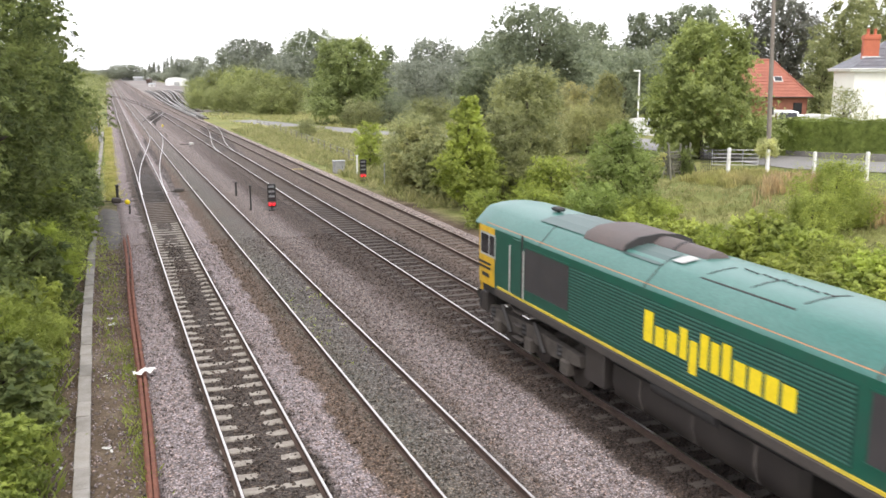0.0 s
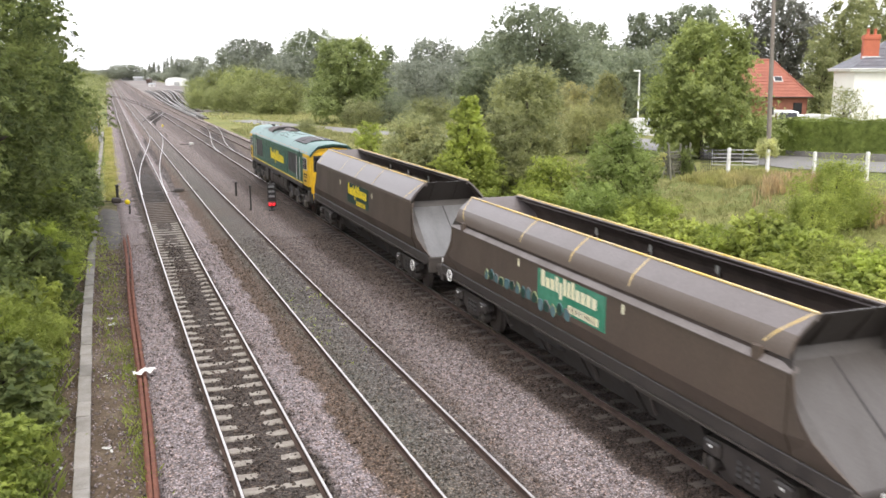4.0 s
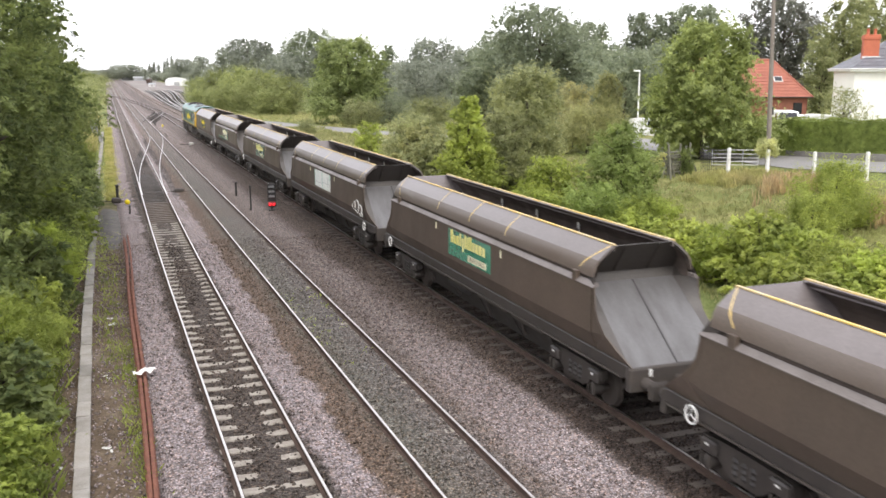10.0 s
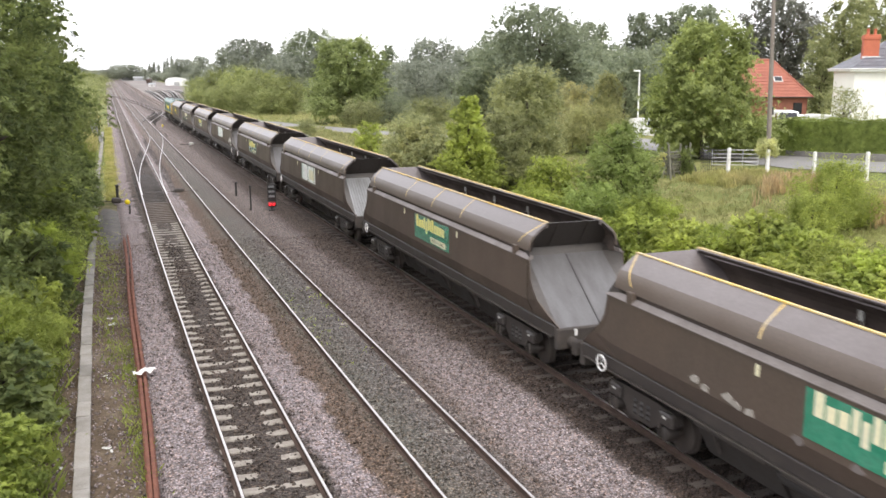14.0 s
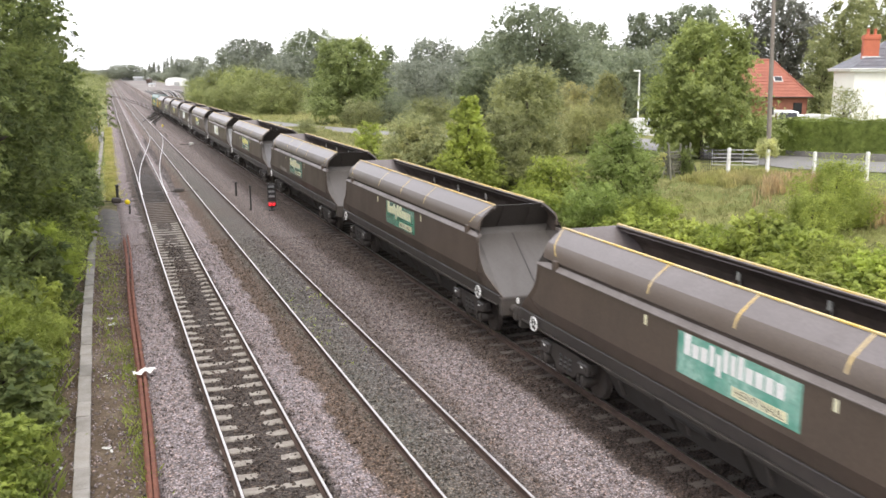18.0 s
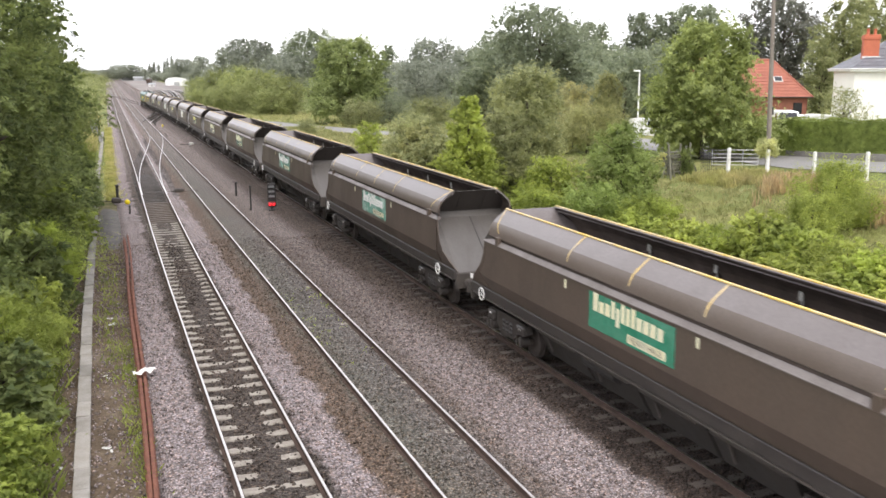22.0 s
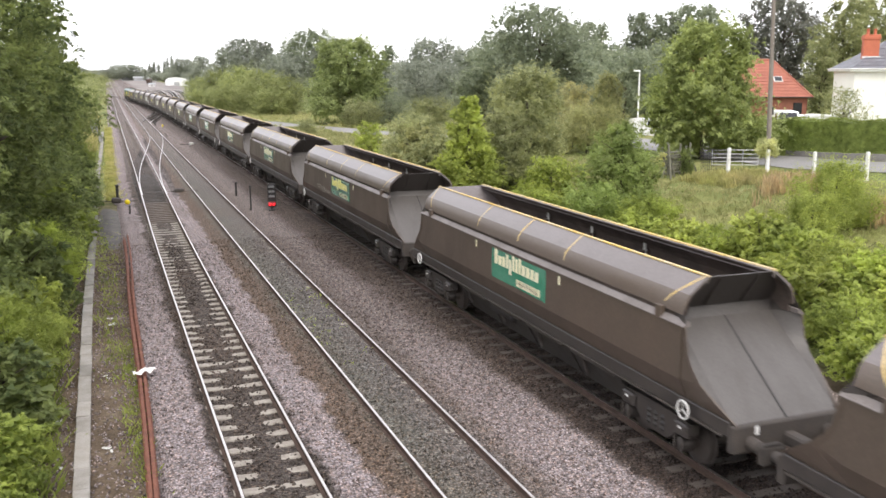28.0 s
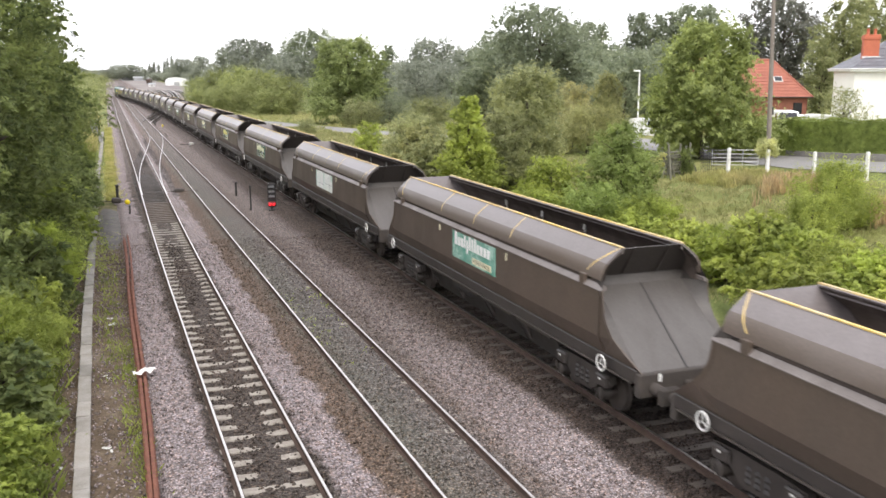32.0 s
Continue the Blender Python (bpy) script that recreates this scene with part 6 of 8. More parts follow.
plant(NEAR_BUSH_2, LEAF_LIME, 23.4, 44.8, 3.1, 3.6, "small yellow-green leafy shrub", name="shrub", category="shrub", turn=1.04)
plant(NEAR_BUSH, LEAF_SAP, 22.9, 39.2, 2.2, 3.5, "green shrub beside the track", name="shrub", category="shrub", turn=2.74)
plant(NEAR_BUSH, LEAF_BRAMBLE, 24.3, 36.5, 1.8, 3.0, "green shrub beside the track", name="shrub", category="shrub", turn=4.44)
plant(WILLOW, LEAF_OLIVE, 36.2, 60.4, 7.3, 2.4, "olive green tree with a yellowing top", name="tree", category="tree", turn=6.14)
plant(NEAR_BUSH, LEAF_YELLOW, 34.7, 63.0, 6.7, 3.3, "tree with yellowing leaves", name="tree", category="tree", turn=1.56)
plant(FINE_BUSH, LEAF_OLIVE, 33.5, 58.7, 5.0, 4.9, "olive green shrub by the lane", name="shrub", category="shrub", turn=0.38)
plant(NEAR_BUSH_2, LEAF_BRAMBLE, 18.6, 42.9, 1.7, 2.6, "bramble at the foot of the trees", name="shrub", category="shrub", turn=3.26)
plant(NEAR_BUSH, LEAF_BRAMBLE, 20.4, 41.2, 1.7, 2.9, "bramble at the foot of the trees", name="shrub", category="shrub", turn=4.96)
plant(BRAMBLE, LEAF_BRAMBLE, 21.0, 32.2, 1.8, 3.3, "dense bramble thicket beside the track", name="shrub", category="shrub", turn=2.60)
plant(BRAMBLE, LEAF_BRIGHT, 21.5, 29.9, 1.8, 3.1, "dense bramble thicket beside the track", name="shrub", category="shrub", turn=4.30)
plant(NEAR_BUSH_2, LEAF_BRAMBLE, 21.9, 27.6, 2.0, 3.2, "dense bramble thicket beside the track", name="shrub", category="shrub", turn=6.00)
plant(BRAMBLE, LEAF_BRIGHT, 22.4, 26.4, 2.6, 3.3, "dense bramble thicket beside the track", name="shrub", category="shrub", turn=1.42)
plant(BRAMBLE, LEAF_BRAMBLE, 22.5, 24.2, 2.4, 3.1, "dense bramble thicket beside the track", name="shrub", category="shrub", turn=3.12)
plant(NEAR_BUSH_2, LEAF_BRIGHT, 22.2, 22.1, 2.4, 2.9, "dense bramble thicket beside the track", name="shrub", category="shrub", turn=4.82)
plant(BRAMBLE, LEAF_BRAMBLE, 21.6, 20.2, 2.4, 2.7, "dense bramble thicket beside the track", name="shrub", category="shrub", turn=0.24)
plant(BRAMBLE, LEAF_BRIGHT, 19.7, 20.8, 1.9, 2.7, "dense bramble thicket beside the track", name="shrub", category="shrub", turn=1.94)
plant(NEAR_BUSH_2, LEAF_BRAMBLE, 18.9, 18.3, 1.7, 2.4, "dense bramble thicket beside the track", name="shrub", category="shrub", turn=3.64)
plant(BRAMBLE, LEAF_BRIGHT, 20.1, 22.8, 1.9, 2.5, "dense bramble thicket beside the track", name="shrub", category="shrub", turn=5.34)
plant(BRAMBLE, LEAF_BRAMBLE, 18.0, 16.4, 1.6, 2.5, "dense bramble thicket beside the track", name="shrub", category="shrub", turn=0.76)
plant(NEAR_BUSH_2, LEAF_BRIGHT, 21.4, 19.1, 2.1, 2.6, "dense bramble thicket beside the track", name="shrub", category="shrub", turn=2.46)
plant(FINE_BUSH, LEAF_LIME, 28.7, 29.4, 4.0, 3.3, "yellow-green shrub by the fence", name="shrub", category="shrub", turn=5.20)
plant(FINE_BUSH, LEAF_LIME, 25.9, 27.6, 2.9, 2.6, "yellow-green shrub by the fence", name="shrub", category="shrub", turn=0.62)
plant(NEAR_BUSH, LEAF_CLIMBER, 34.6, 40.6, 4.0, 1.2, "pale yellow-green climbing shrub at the pole", name="shrub", category="shrub", turn=2.32, base=2.86)
plant(NEAR_PEAR, LEAF_LANE, 38.2, 51.6, 10.7, 7.3, "broad leafy green tree beside the lane", name="tree", category="tree", turn=3.36)
plant(SPINDLY, LEAF_WILLOW, 54.3, 55.5, 6.5, 3.7, "feathery shrub before the cream house", name="shrub", category="shrub", turn=5.06)
plant(NEAR_BUSH, LEAF_OAK, 37.4, 63.6, 4.1, 3.6, "green shrub by the lane", name="shrub", category="shrub", turn=0.48)
plant(NEAR_PEAR, LEAF_OAK, 39.8, 149.5, 12.7, 12.6, "round oak standing alone in the field", name="tree", category="tree", turn=1.52)
plant(FAR_BUSH, LEAF_HAZED, 45.6, 145.4, 3.7, 9.4, "dark hedge shrub in the field", name="shrub", category="shrub", turn=3.22)
plant(FAR_BUSH, LEAF_WILLOW, 38.4, 137.1, 2.9, 7.0, "low hedge shrub in the field", name="shrub", category="shrub", turn=4.92)
plant(FAR_BUSH, LEAF_WILLOW, 48.2, 133.4, 3.3, 8.7, "low hedge shrub in the field", name="shrub", category="shrub", turn=0.34)
plant(FAR_BUSH, LEAF_WILLOW, 24.8, 114.7, 1.5, 2.6, "small dark shrub by the lane", name="shrub", category="shrub", turn=2.04)
plant(FAR_BUSH, LEAF_THICKET, 26.7, 261.9, 5.3, 8.7, "soft green willow in a long thicket", name="tree", category="tree", turn=5.96)
plant(FAR_BUSH, LEAF_THICKET, 29.4, 239.4, 7.2, 10.3, "soft green willow in a long thicket", name="tree", category="tree", turn=1.38)
plant(FAR_BUSH, LEAF_THICKET, 32.5, 222.1, 8.0, 11.3, "soft green willow in a long thicket", name="tree", category="tree", turn=3.08)
plant(FAR_BUSH, LEAF_THICKET, 34.9, 204.7, 7.2, 11.5, "soft green willow in a long thicket", name="tree", category="tree", turn=4.78)
plant(FAR_BUSH, LEAF_THICKET, 36.9, 192.7, 5.9, 10.4, "soft green willow in a long thicket", name="tree", category="tree", turn=0.20)
plant(FAR_BUSH, LEAF_THICKET, 23.9, 229.7, 2.9, 7.7, "soft green willow in a long thicket", name="tree", category="tree", turn=1.90)
plant(FAR_BUSH, LEAF_THICKET, 27.7, 212.1, 3.9, 9.2, "soft green willow in a long thicket", name="tree", category="tree", turn=3.60)
plant(FAR_BUSH, LEAF_THICKET, 30.9, 200.0, 3.7, 8.8, "soft green willow in a long thicket", name="tree", category="tree", turn=5.30)
plant(FAR_BUSH, LEAF_THICKET, 33.6, 188.1, 3.6, 9.2, "soft green willow in a long thicket", name="tree", category="tree", turn=0.72)
plant(FAR_TALL, LEAF_FAR_HAZE, 35.6, 336.3, 12.5, 12.0, "tall dark green tree in a distant row", name="tree", category="tree", turn=2.28)
plant(FAR_TALL, LEAF_FAR_HAZE, 40.6, 313.1, 14.9, 12.7, "tall dark green tree in a distant row", name="tree", category="tree", turn=3.98)
plant(FAR_ROUND, LEAF_FAR_HAZE, 46.2, 300.6, 17.4, 14.5, "tall dark green tree in a distant row", name="tree", category="tree", turn=5.68)
plant(FAR_TALL, LEAF_FAR_HAZE, 50.3, 287.9, 16.2, 12.6, "tall dark green tree in a distant row", name="tree", category="tree", turn=1.10)
plant(FAR_ROUND_2, LEAF_HAZED, 60.5, 273.7, 19.0, 17.5, "tall dark green tree in a distant row", name="tree", category="tree", turn=2.80)
plant(FAR_ROUND, LEAF_FAR_HAZE, 51.8, 264.8, 12.4, 13.0, "tall dark green tree in a distant row", name="tree", category="tree", turn=4.50)
plant(FAR_ROUND, LEAF_FAR_HAZE, 60.8, 250.7, 13.7, 12.5, "tall dark green tree in a distant row", name="tree", category="tree", turn=6.20)
plant(FAR_TALL, LEAF_HAZED, 73.6, 235.1, 14.2, 7.8, "tall dark green tree in a distant row", name="tree", category="tree", turn=1.62)
plant(FAR_ROUND, LEAF_FAR_HAZE, 70.0, 235.5, 9.8, 10.2, "tall dark green tree in a distant row", name="tree", category="tree", turn=3.32)
plant(FAR_ROUND, LEAF_FAR_HAZE, 76.9, 232.6, 8.3, 7.8, "tall dark green tree in a distant row", name="tree", category="tree", turn=5.02)
plant(FAR_ROUND_2, LEAF_FAR_HAZE, 73.9, 202.3, 14.4, 15.2, "tall dark green tree in a distant row", name="tree", category="tree", turn=0.44)
plant(FAR_ROUND, LEAF_FAR_HAZE, 77.8, 189.5, 12.1, 12.5, "tall dark green tree in a distant row", name="tree", category="tree", turn=2.14)
plant(FAR_ROUND, LEAF_HAZED, 78.5, 178.6, 13.4, 11.4, "tall dark green tree in a distant row", name="tree", category="tree", turn=3.84)
plant(FAR_ROUND_2, LEAF_HAZED, 69.8, 139.2, 17.8, 16.5, "tall dark green tree in a distant row", name="tree", category="tree", turn=5.54)
plant(FAR_ROUND, LEAF_HAZED, 71.1, 154.3, 14.2, 12.4, "tall dark green tree in a distant row", name="tree", category="tree", turn=0.96)
plant(FAR_ROUND, LEAF_HAZED, 83.8, 149.9, 16.0, 12.8, "tall dark green tree in a distant row", name="tree", category="tree", turn=2.66)
plant(FAR_ROUND_2, LEAF_HAZED, 74.5, 125.2, 11.5, 10.5, "tall dark green tree in a distant row", name="tree", category="tree", turn=4.36)
plant(FAR_ROUND, LEAF_HAZED, 86.8, 132.6, 16.8, 10.3, "tall dark green tree in a distant row", name="tree", category="tree", turn=6.06)
plant(FAR_ROUND_2, LEAF_HAZED, 93.4, 130.3, 18.0, 13.1, "tall dark green tree in a distant row", name="tree", category="tree", turn=1.48)
plant(FAR_ROUND, LEAF_HAZED, 69.0, 110.7, 10.3, 9.4, "tall dark green tree in a distant row", name="tree", category="tree", turn=3.18)
plant(FAR_ROUND, LEAF_FAR_HAZE, 67.1, 192.9, 9.4, 12.5, "tall dark green tree in a distant row", name="tree", category="tree", turn=4.88)
plant(FAR_ROUND, LEAF_FAR_HAZE, 70.3, 180.6, 8.2, 11.9, "tall dark green tree in a distant row", name="tree", category="tree", turn=0.30)
plant(FAR_ROUND, LEAF_HAZED, 68.9, 159.3, 8.1, 12.7, "tall dark green tree in a distant row", name="tree", category="tree", turn=2.00)
plant(FAR_ROUND, LEAF_HAZED, 77.2, 113.2, 11.2, 9.7, "tall dark green tree in a distant row", name="tree", category="tree", turn=3.70)
plant(FAR_ROUND_2, LEAF_COPPER, 90.0, 104.3, 17.8, 11.2, "tall dark green tree in a distant row", name="tree", category="tree", turn=5.40)
plant(FAR_TALL, LEAF_COPPER, 85.2, 104.9, 11.8, 7.0, "tall dark green tree in a distant row", name="tree", category="tree", turn=0.82)
plant(FAR_ROUND, LEAF_WILLOW, 87.8, 90.7, 16.2, 7.0, "tall dark green tree in a distant row", name="tree", category="tree", turn=2.52)
plant(FAR_ROUND, LEAF_WILLOW, 83.3, 89.1, 11.3, 4.1, "tall dark green tree in a distant row", name="tree", category="tree", turn=4.22)
plant(FAR_ROUND, LEAF_WILLOW, 96.3, 94.2, 17.4, 6.6, "tall dark green tree in a distant row", name="tree", category="tree", turn=5.92)
plant(FAR_BUSH, LEAF_HAZED, 78.8, 101.2, 8.7, 9.0, "tall dark green tree in a distant row", name="tree", category="tree", turn=1.34)
plant(FAR_COLUMN, LEAF_FAR_HAZE, 44.7, 909.7, 9.2, 4.8, "slim tall distant poplar tree", name="tree", category="tree", turn=1.20)
plant(FAR_COLUMN, LEAF_FAR_HAZE, 49.1, 909.1, 14.3, 4.8, "slim tall distant poplar tree", name="tree", category="tree", turn=2.90)
plant(FAR_COLUMN, LEAF_FAR_HAZE, 53.2, 908.0, 16.4, 4.8, "slim tall distant poplar tree", name="tree", category="tree", turn=4.60)
plant(FAR_COLUMN, LEAF_FAR_HAZE, 57.0, 906.2, 14.9, 4.8, "slim tall distant poplar tree", name="tree", category="tree", turn=0.02)
plant(FAR_COLUMN, LEAF_FAR_HAZE, 62.2, 904.8, 17.5, 4.8, "slim tall distant poplar tree", name="tree", category="tree", turn=1.72)
plant(FAR_COLUMN, LEAF_FAR_HAZE, 65.3, 904.1, 19.6, 4.8, "slim tall distant poplar tree", name="tree", category="tree", turn=3.42)
plant(FAR_COLUMN, LEAF_FAR_HAZE, 68.9, 903.1, 21.6, 4.8, "slim tall distant poplar tree", name="tree", category="tree", turn=5.12)
plant(FAR_COLUMN, LEAF_FAR_HAZE, 50.8, 907.8, 11.2, 4.8, "slim tall distant poplar tree", name="tree", category="tree", turn=0.54)
plant(FAR_ROUND_2, LEAF_FAR_HAZE, 74.9, 845.5, 17.4, 22.0, "distant wooded skyline tree", name="tree", category="tree", turn=5.64)
plant(FAR_ROUND_2, LEAF_FAR_HAZE, 83.9, 841.1, 12.5, 20.0, "distant wooded skyline tree", name="tree", category="tree", turn=1.06)
plant(FAR_ROUND_2, LEAF_FAR_HAZE, 69.1, 868.2, 11.1, 18.4, "distant wooded skyline tree", name="tree", category="tree", turn=2.76)
plant(FAR_ROUND_2, LEAF_FAR_HAZE, 31.3, 969.9, 12.6, 38.2, "distant wooded skyline tree", name="tree", category="tree", turn=4.46)
plant(FAR_ROUND_2, LEAF_FAR_HAZE, 10.6, 1031.4, 8.2, 30.8, "distant wooded skyline tree", name="tree", category="tree", turn=6.16)
plant(FAR_ROUND_2, LEAF_FAR_HAZE, 46.6, 962.8, 5.9, 33.7, "distant wooded skyline tree", name="tree", category="tree", turn=1.58)
plant(FAR_ROUND_2, LEAF_FAR_HAZE, -8.4, 983.8, 7.0, 33.7, "distant wooded skyline tree", name="tree", category="tree", turn=3.28)
plant(FAR_ROUND_2, LEAF_FAR_HAZE, 57.7, 849.4, 5.1, 29.9, "distant wooded skyline tree", name="tree", category="tree", turn=4.98)
plant(FAR_ROUND_2, LEAF_FAR_HAZE, 21.6, 1027.2, 8.2, 30.8, "distant wooded skyline tree", name="tree", category="tree", turn=0.40)
plant(FAR_ROUND_2, LEAF_FAR_HAZE, -21.3, 880.4, 10.0, 39.9, "distant wooded skyline tree", name="tree", category="tree", turn=2.10)
plant(FAR_ROUND_2, LEAF_FAR_HAZE, 75.1, 734.1, 6.3, 22.7, "distant wooded skyline tree", name="tree", category="tree", turn=3.80)
plant(NEAR_BUSH, LEAF_BANK, 32.2, 44.9, 3.2, 1.1, "ivy growing over the timber stack", name="shrub", category="shrub", turn=5.50)
plant(NEAR_BUSH_2, LEAF_OLIVE, 32.7, 47.6, 2.7, 1.3, "weeds growing beside the timber stack", name="shrub", category="shrub", turn=0.92)

# ---- low growth ----
rng = np.random.default_rng(77)
tagged(part("cess_stones", loose_stones(12, 5200, -1.9, 0.62, land, 40.0), None), "scattered stones on the bare soil", "stones", kind="stuff")


def scatter(count, x0, x1, y0, y1, power=1.0):
    return x0 + (x1 - x0) * rng.random(count), y0 + (y1 - y0) * rng.random(count) ** power


xs, ys = scatter(5200, 20.0, 40.0, 24, 62)
meadow = (8 * (xs - 33) + 7.4 * (ys - 41.2) < 0) | (xs < 31)
xs, ys = xs[meadow], ys[meadow]
tagged(part("meadow_grass", tufts("meadow_grass", rng, xs, ys, 0.14 + 0.22 * rng.random(len(xs)), 0.035, 9, GRASS), None), "tall green and straw-coloured meadow grass", "grass", kind="stuff")
xs, ys = scatter(3600, 17.4, 30.0, 50, 135)
tagged(part("rough_grass", tufts("rough_grass", rng, xs, ys, 0.4 + 0.35 * rng.random(len(xs)), 0.06, 8, GRASS), None), "rough grass along the railway", "grass", kind="stuff")
xs, ys = scatter(5200, 20, 62, 84, 200)
clear = (np.abs(xs - np.interp(ys, [90, 108, 122, 136, 152, 170], [43, 40.5, 35.5, 32, 27.6, 23.5]) + 0.8) > 4.2) | (ys > 172)
xs, ys = xs[clear][:4200], ys[clear][:4200]
tagged(part("field_grass", tufts("field_grass", rng, xs, ys, 0.25 + 0.45 * rng.random(len(xs)) ** 2, 0.16, 8, GRASS, 0.5), None), "rough grass of the far field", "grass", kind="stuff")
t = rng.random(700)
u = rng.normal(size=700) * 0.55
xs = np.where(t < 0.65, 31.0 + 6.0 * t + u + 0.2 * rng.normal(size=700), 30.2 + 5 * (t - 0.65) + 0.5 * u)
ys = np.where(t < 0.65, 36.3 - 2.0 * t + 0.8 * u + 0.3 * rng.normal(size=700), 28.6 + 1.5 * (t - 0.65) + 0.5 * u)
tagged(part("dead_dock_stems", tufts("dead_dock_stems", rng, xs, ys, 0.5 + 0.45 * rng.random(700), 0.05, 8, REED, 0.12), None), "dry reddish-brown weed stems by the fence", "weeds", kind="stuff")
xs, ys = scatter(900, 30.5, 36, 38.5, 43)
tagged(part("dry_grass", tufts("dry_grass", rng, xs, ys, 0.25 + 0.3 * rng.random(900), 0.035, 8, STRAW, 0.3), None), "dry yellow grass by the fence", "grass", kind="stuff")
xs, ys = scatter(2600, -3.8, -1.35, 12, 60)
tagged(part("bank_weeds", tufts("bank_weeds", rng, xs, ys, 0.15 + 0.25 * rng.random(2600), 0.04, 8, LEAF_BRAMBLE, 0.5), None), "weeds at the foot of the bank", "weeds", kind="stuff")
xs, ys = scatter(3000, 0.2, 0.95, 60, 150)
tagged(part("verge_grass", tufts("verge_grass", rng, xs, ys, 0.14 + 0.2 * rng.random(3000), 0.06, 8, VERGE), None), "yellow-green grass along the cess", "grass", kind="stuff")
xs, ys = scatter(900, -3.2, -1.0, 100, 175)
tagged(part("tall_dry_grass", tufts("tall_dry_grass", rng, xs, ys, 0.9 + 0.7 * rng.random(900), 0.09, 9, STRAW, 0.2), None), "tall pale dry grass beside the railway", "grass", kind="stuff")
xs = np.concatenate([rng.normal(5.75, 0.12, 30), rng.normal(6.7, 0.15, 25)])
ys = np.concatenate([rng.normal(27.0, 2.2, 30), rng.normal(28.5, 2.5, 25)])
tagged(part("ballast_weeds", tufts("ballast_weeds", rng, xs, ys, 0.05 + 0.07 * rng.random(55), 0.025, 7, LEAF_BRAMBLE, 0.6, ground=ballast_height), None), "small green weeds between the rails", "weeds", kind="stuff")
xs = np.concatenate([rng.normal(0.4, 0.12, 260), rng.normal(-0.1, 0.25, 240)])
ys = np.concatenate([11 + 17 * rng.random(260), 24 + 24 * rng.random(240)])
tagged(part("cess_weeds", tufts("cess_weeds", rng, xs, ys, 0.07 + 0.15 * rng.random(500), 0.03, 7, LEAF_BRAMBLE, 0.5), None), "small weeds in the bare soil", "weeds", kind="stuff")


# ---- beside the tracks ----
def trough_x(y):
    return -0.79 + bend(y) + 0.2 * smooth(28, 58, y) + 0.3 * smooth(58, 112, y)


def trough_route():
    tr = thing("cable_trough", "concrete cable trough with lids in a long row", "cable trough")
    rnd = random.Random(4)
    lids = [Build().bbox(-0.155, 0.155, -0.495, 0.495, -0.06, 0.0, 0.012).mesh("lid", m) for m in (TROUGH, TROUGH_PALE, TROUGH, TROUGH_DARK)]
    y = 8.0
    while y < 138:
        part("lid", lids[rnd.randrange(4)], None, tr, at=pose(trough_x(y) + rnd.uniform(-0.008, 0.008), y, -0.22 + drop(y) + rnd.uniform(-0.01, 0.008), rnd.uniform(-0.5, 0.5), 0, rnd.uniform(-0.6, 0.6) - 0.6))
        y += 1.0
    b = Build()
    for k in range(130):
        y = 8.0 + k
        b.box(trough_x(y) - 0.15, trough_x(y) + 0.15, y - 0.5, y + 0.5, -0.5 + drop(y), -0.285 + drop(y))
    part("channel", b, TROUGH, tr)


def ash_ground():
    """Spilt black ash over the cess by the point machine."""
    def height(x, y):
        r = math.hypot((x - 0.2 - 0.004 * (y - 50)) / 0.62, (y - 50.5) / 6.5)
        return -0.36 + drop(y) + 0.2 * (1.05 - r) + 0.06 * noise.noise(Vector((x * 1.3, y * 0.7, 4.0))) + 0.03 * noise.noise(Vector((x * 3, y * 3, 9.0)))
    tagged(part("ash_heap", sheet(spaced([(-0.6, 0.1), (1.05, 1)]), spaced([(43, 0.3), (58, 1)]), height, False), ASH, smooth_angle=80), "black ash spread thinly over the cess", "ash", kind="stuff")


ash_ground()
trough_route()
for x0, x1, y0, y1 in ((0.36, 0.80, 8.0, 45.0), (0.52, 0.98, 14.0, 45.5)):
    r = thing("spare_rail", "old rusty rail lying loose beside the track", "rail", group="spare rails")
    rings_y = spaced([(y0, 3), (y1, 1)])
    line = lambda y: x0 + (x1 - x0) * (y - y0) / (y1 - y0) + 0.03 * math.sin(y * 0.35)
    b = Build().loft([[(line(y) + px, y, pz - 0.14) for px, pz in RAIL_OUTLINE[:-5] + [(-0.036, -0.01)] + RAIL_OUTLINE[-4:]] for y in rings_y])
    part("rail_bar", b, OLD_RUST, r)


def litter(name, x, y, size, label, seed, z=None, turn=None, material=None):
    rnd = random.Random(seed)
    t = thing(name, label, "litter", pose(x, y, land(x, y) if z is None else z, 0, 0, rnd.uniform(0, 360) if turn is None else turn), group="litter beside the track")
    b = Build()
    n = 6
    vs = []
    for i in range(n):
        for j in range(4):
            vs.append(((i / (n - 1) - 0.5) * size, (j / 3 - 0.5) * size * 0.38 + rnd.uniform(-0.03, 0.03) * size, 0.03 + rnd.uniform(0, 0.22) * size))
    b.add(vs, [(i * 4 + j, i * 4 + j + 1, (i + 1) * 4 + j + 1, (i + 1) * 4 + j) for i in range(n - 1) for j in range(3)])
    part("crumpled_sheet", b, material or PALE_LITTER, t)


litter("plastic_bag", 0.72, 23.75, 0.62, "white plastic bag caught on the rusty rail", 3, -0.13, 25, WHITE)
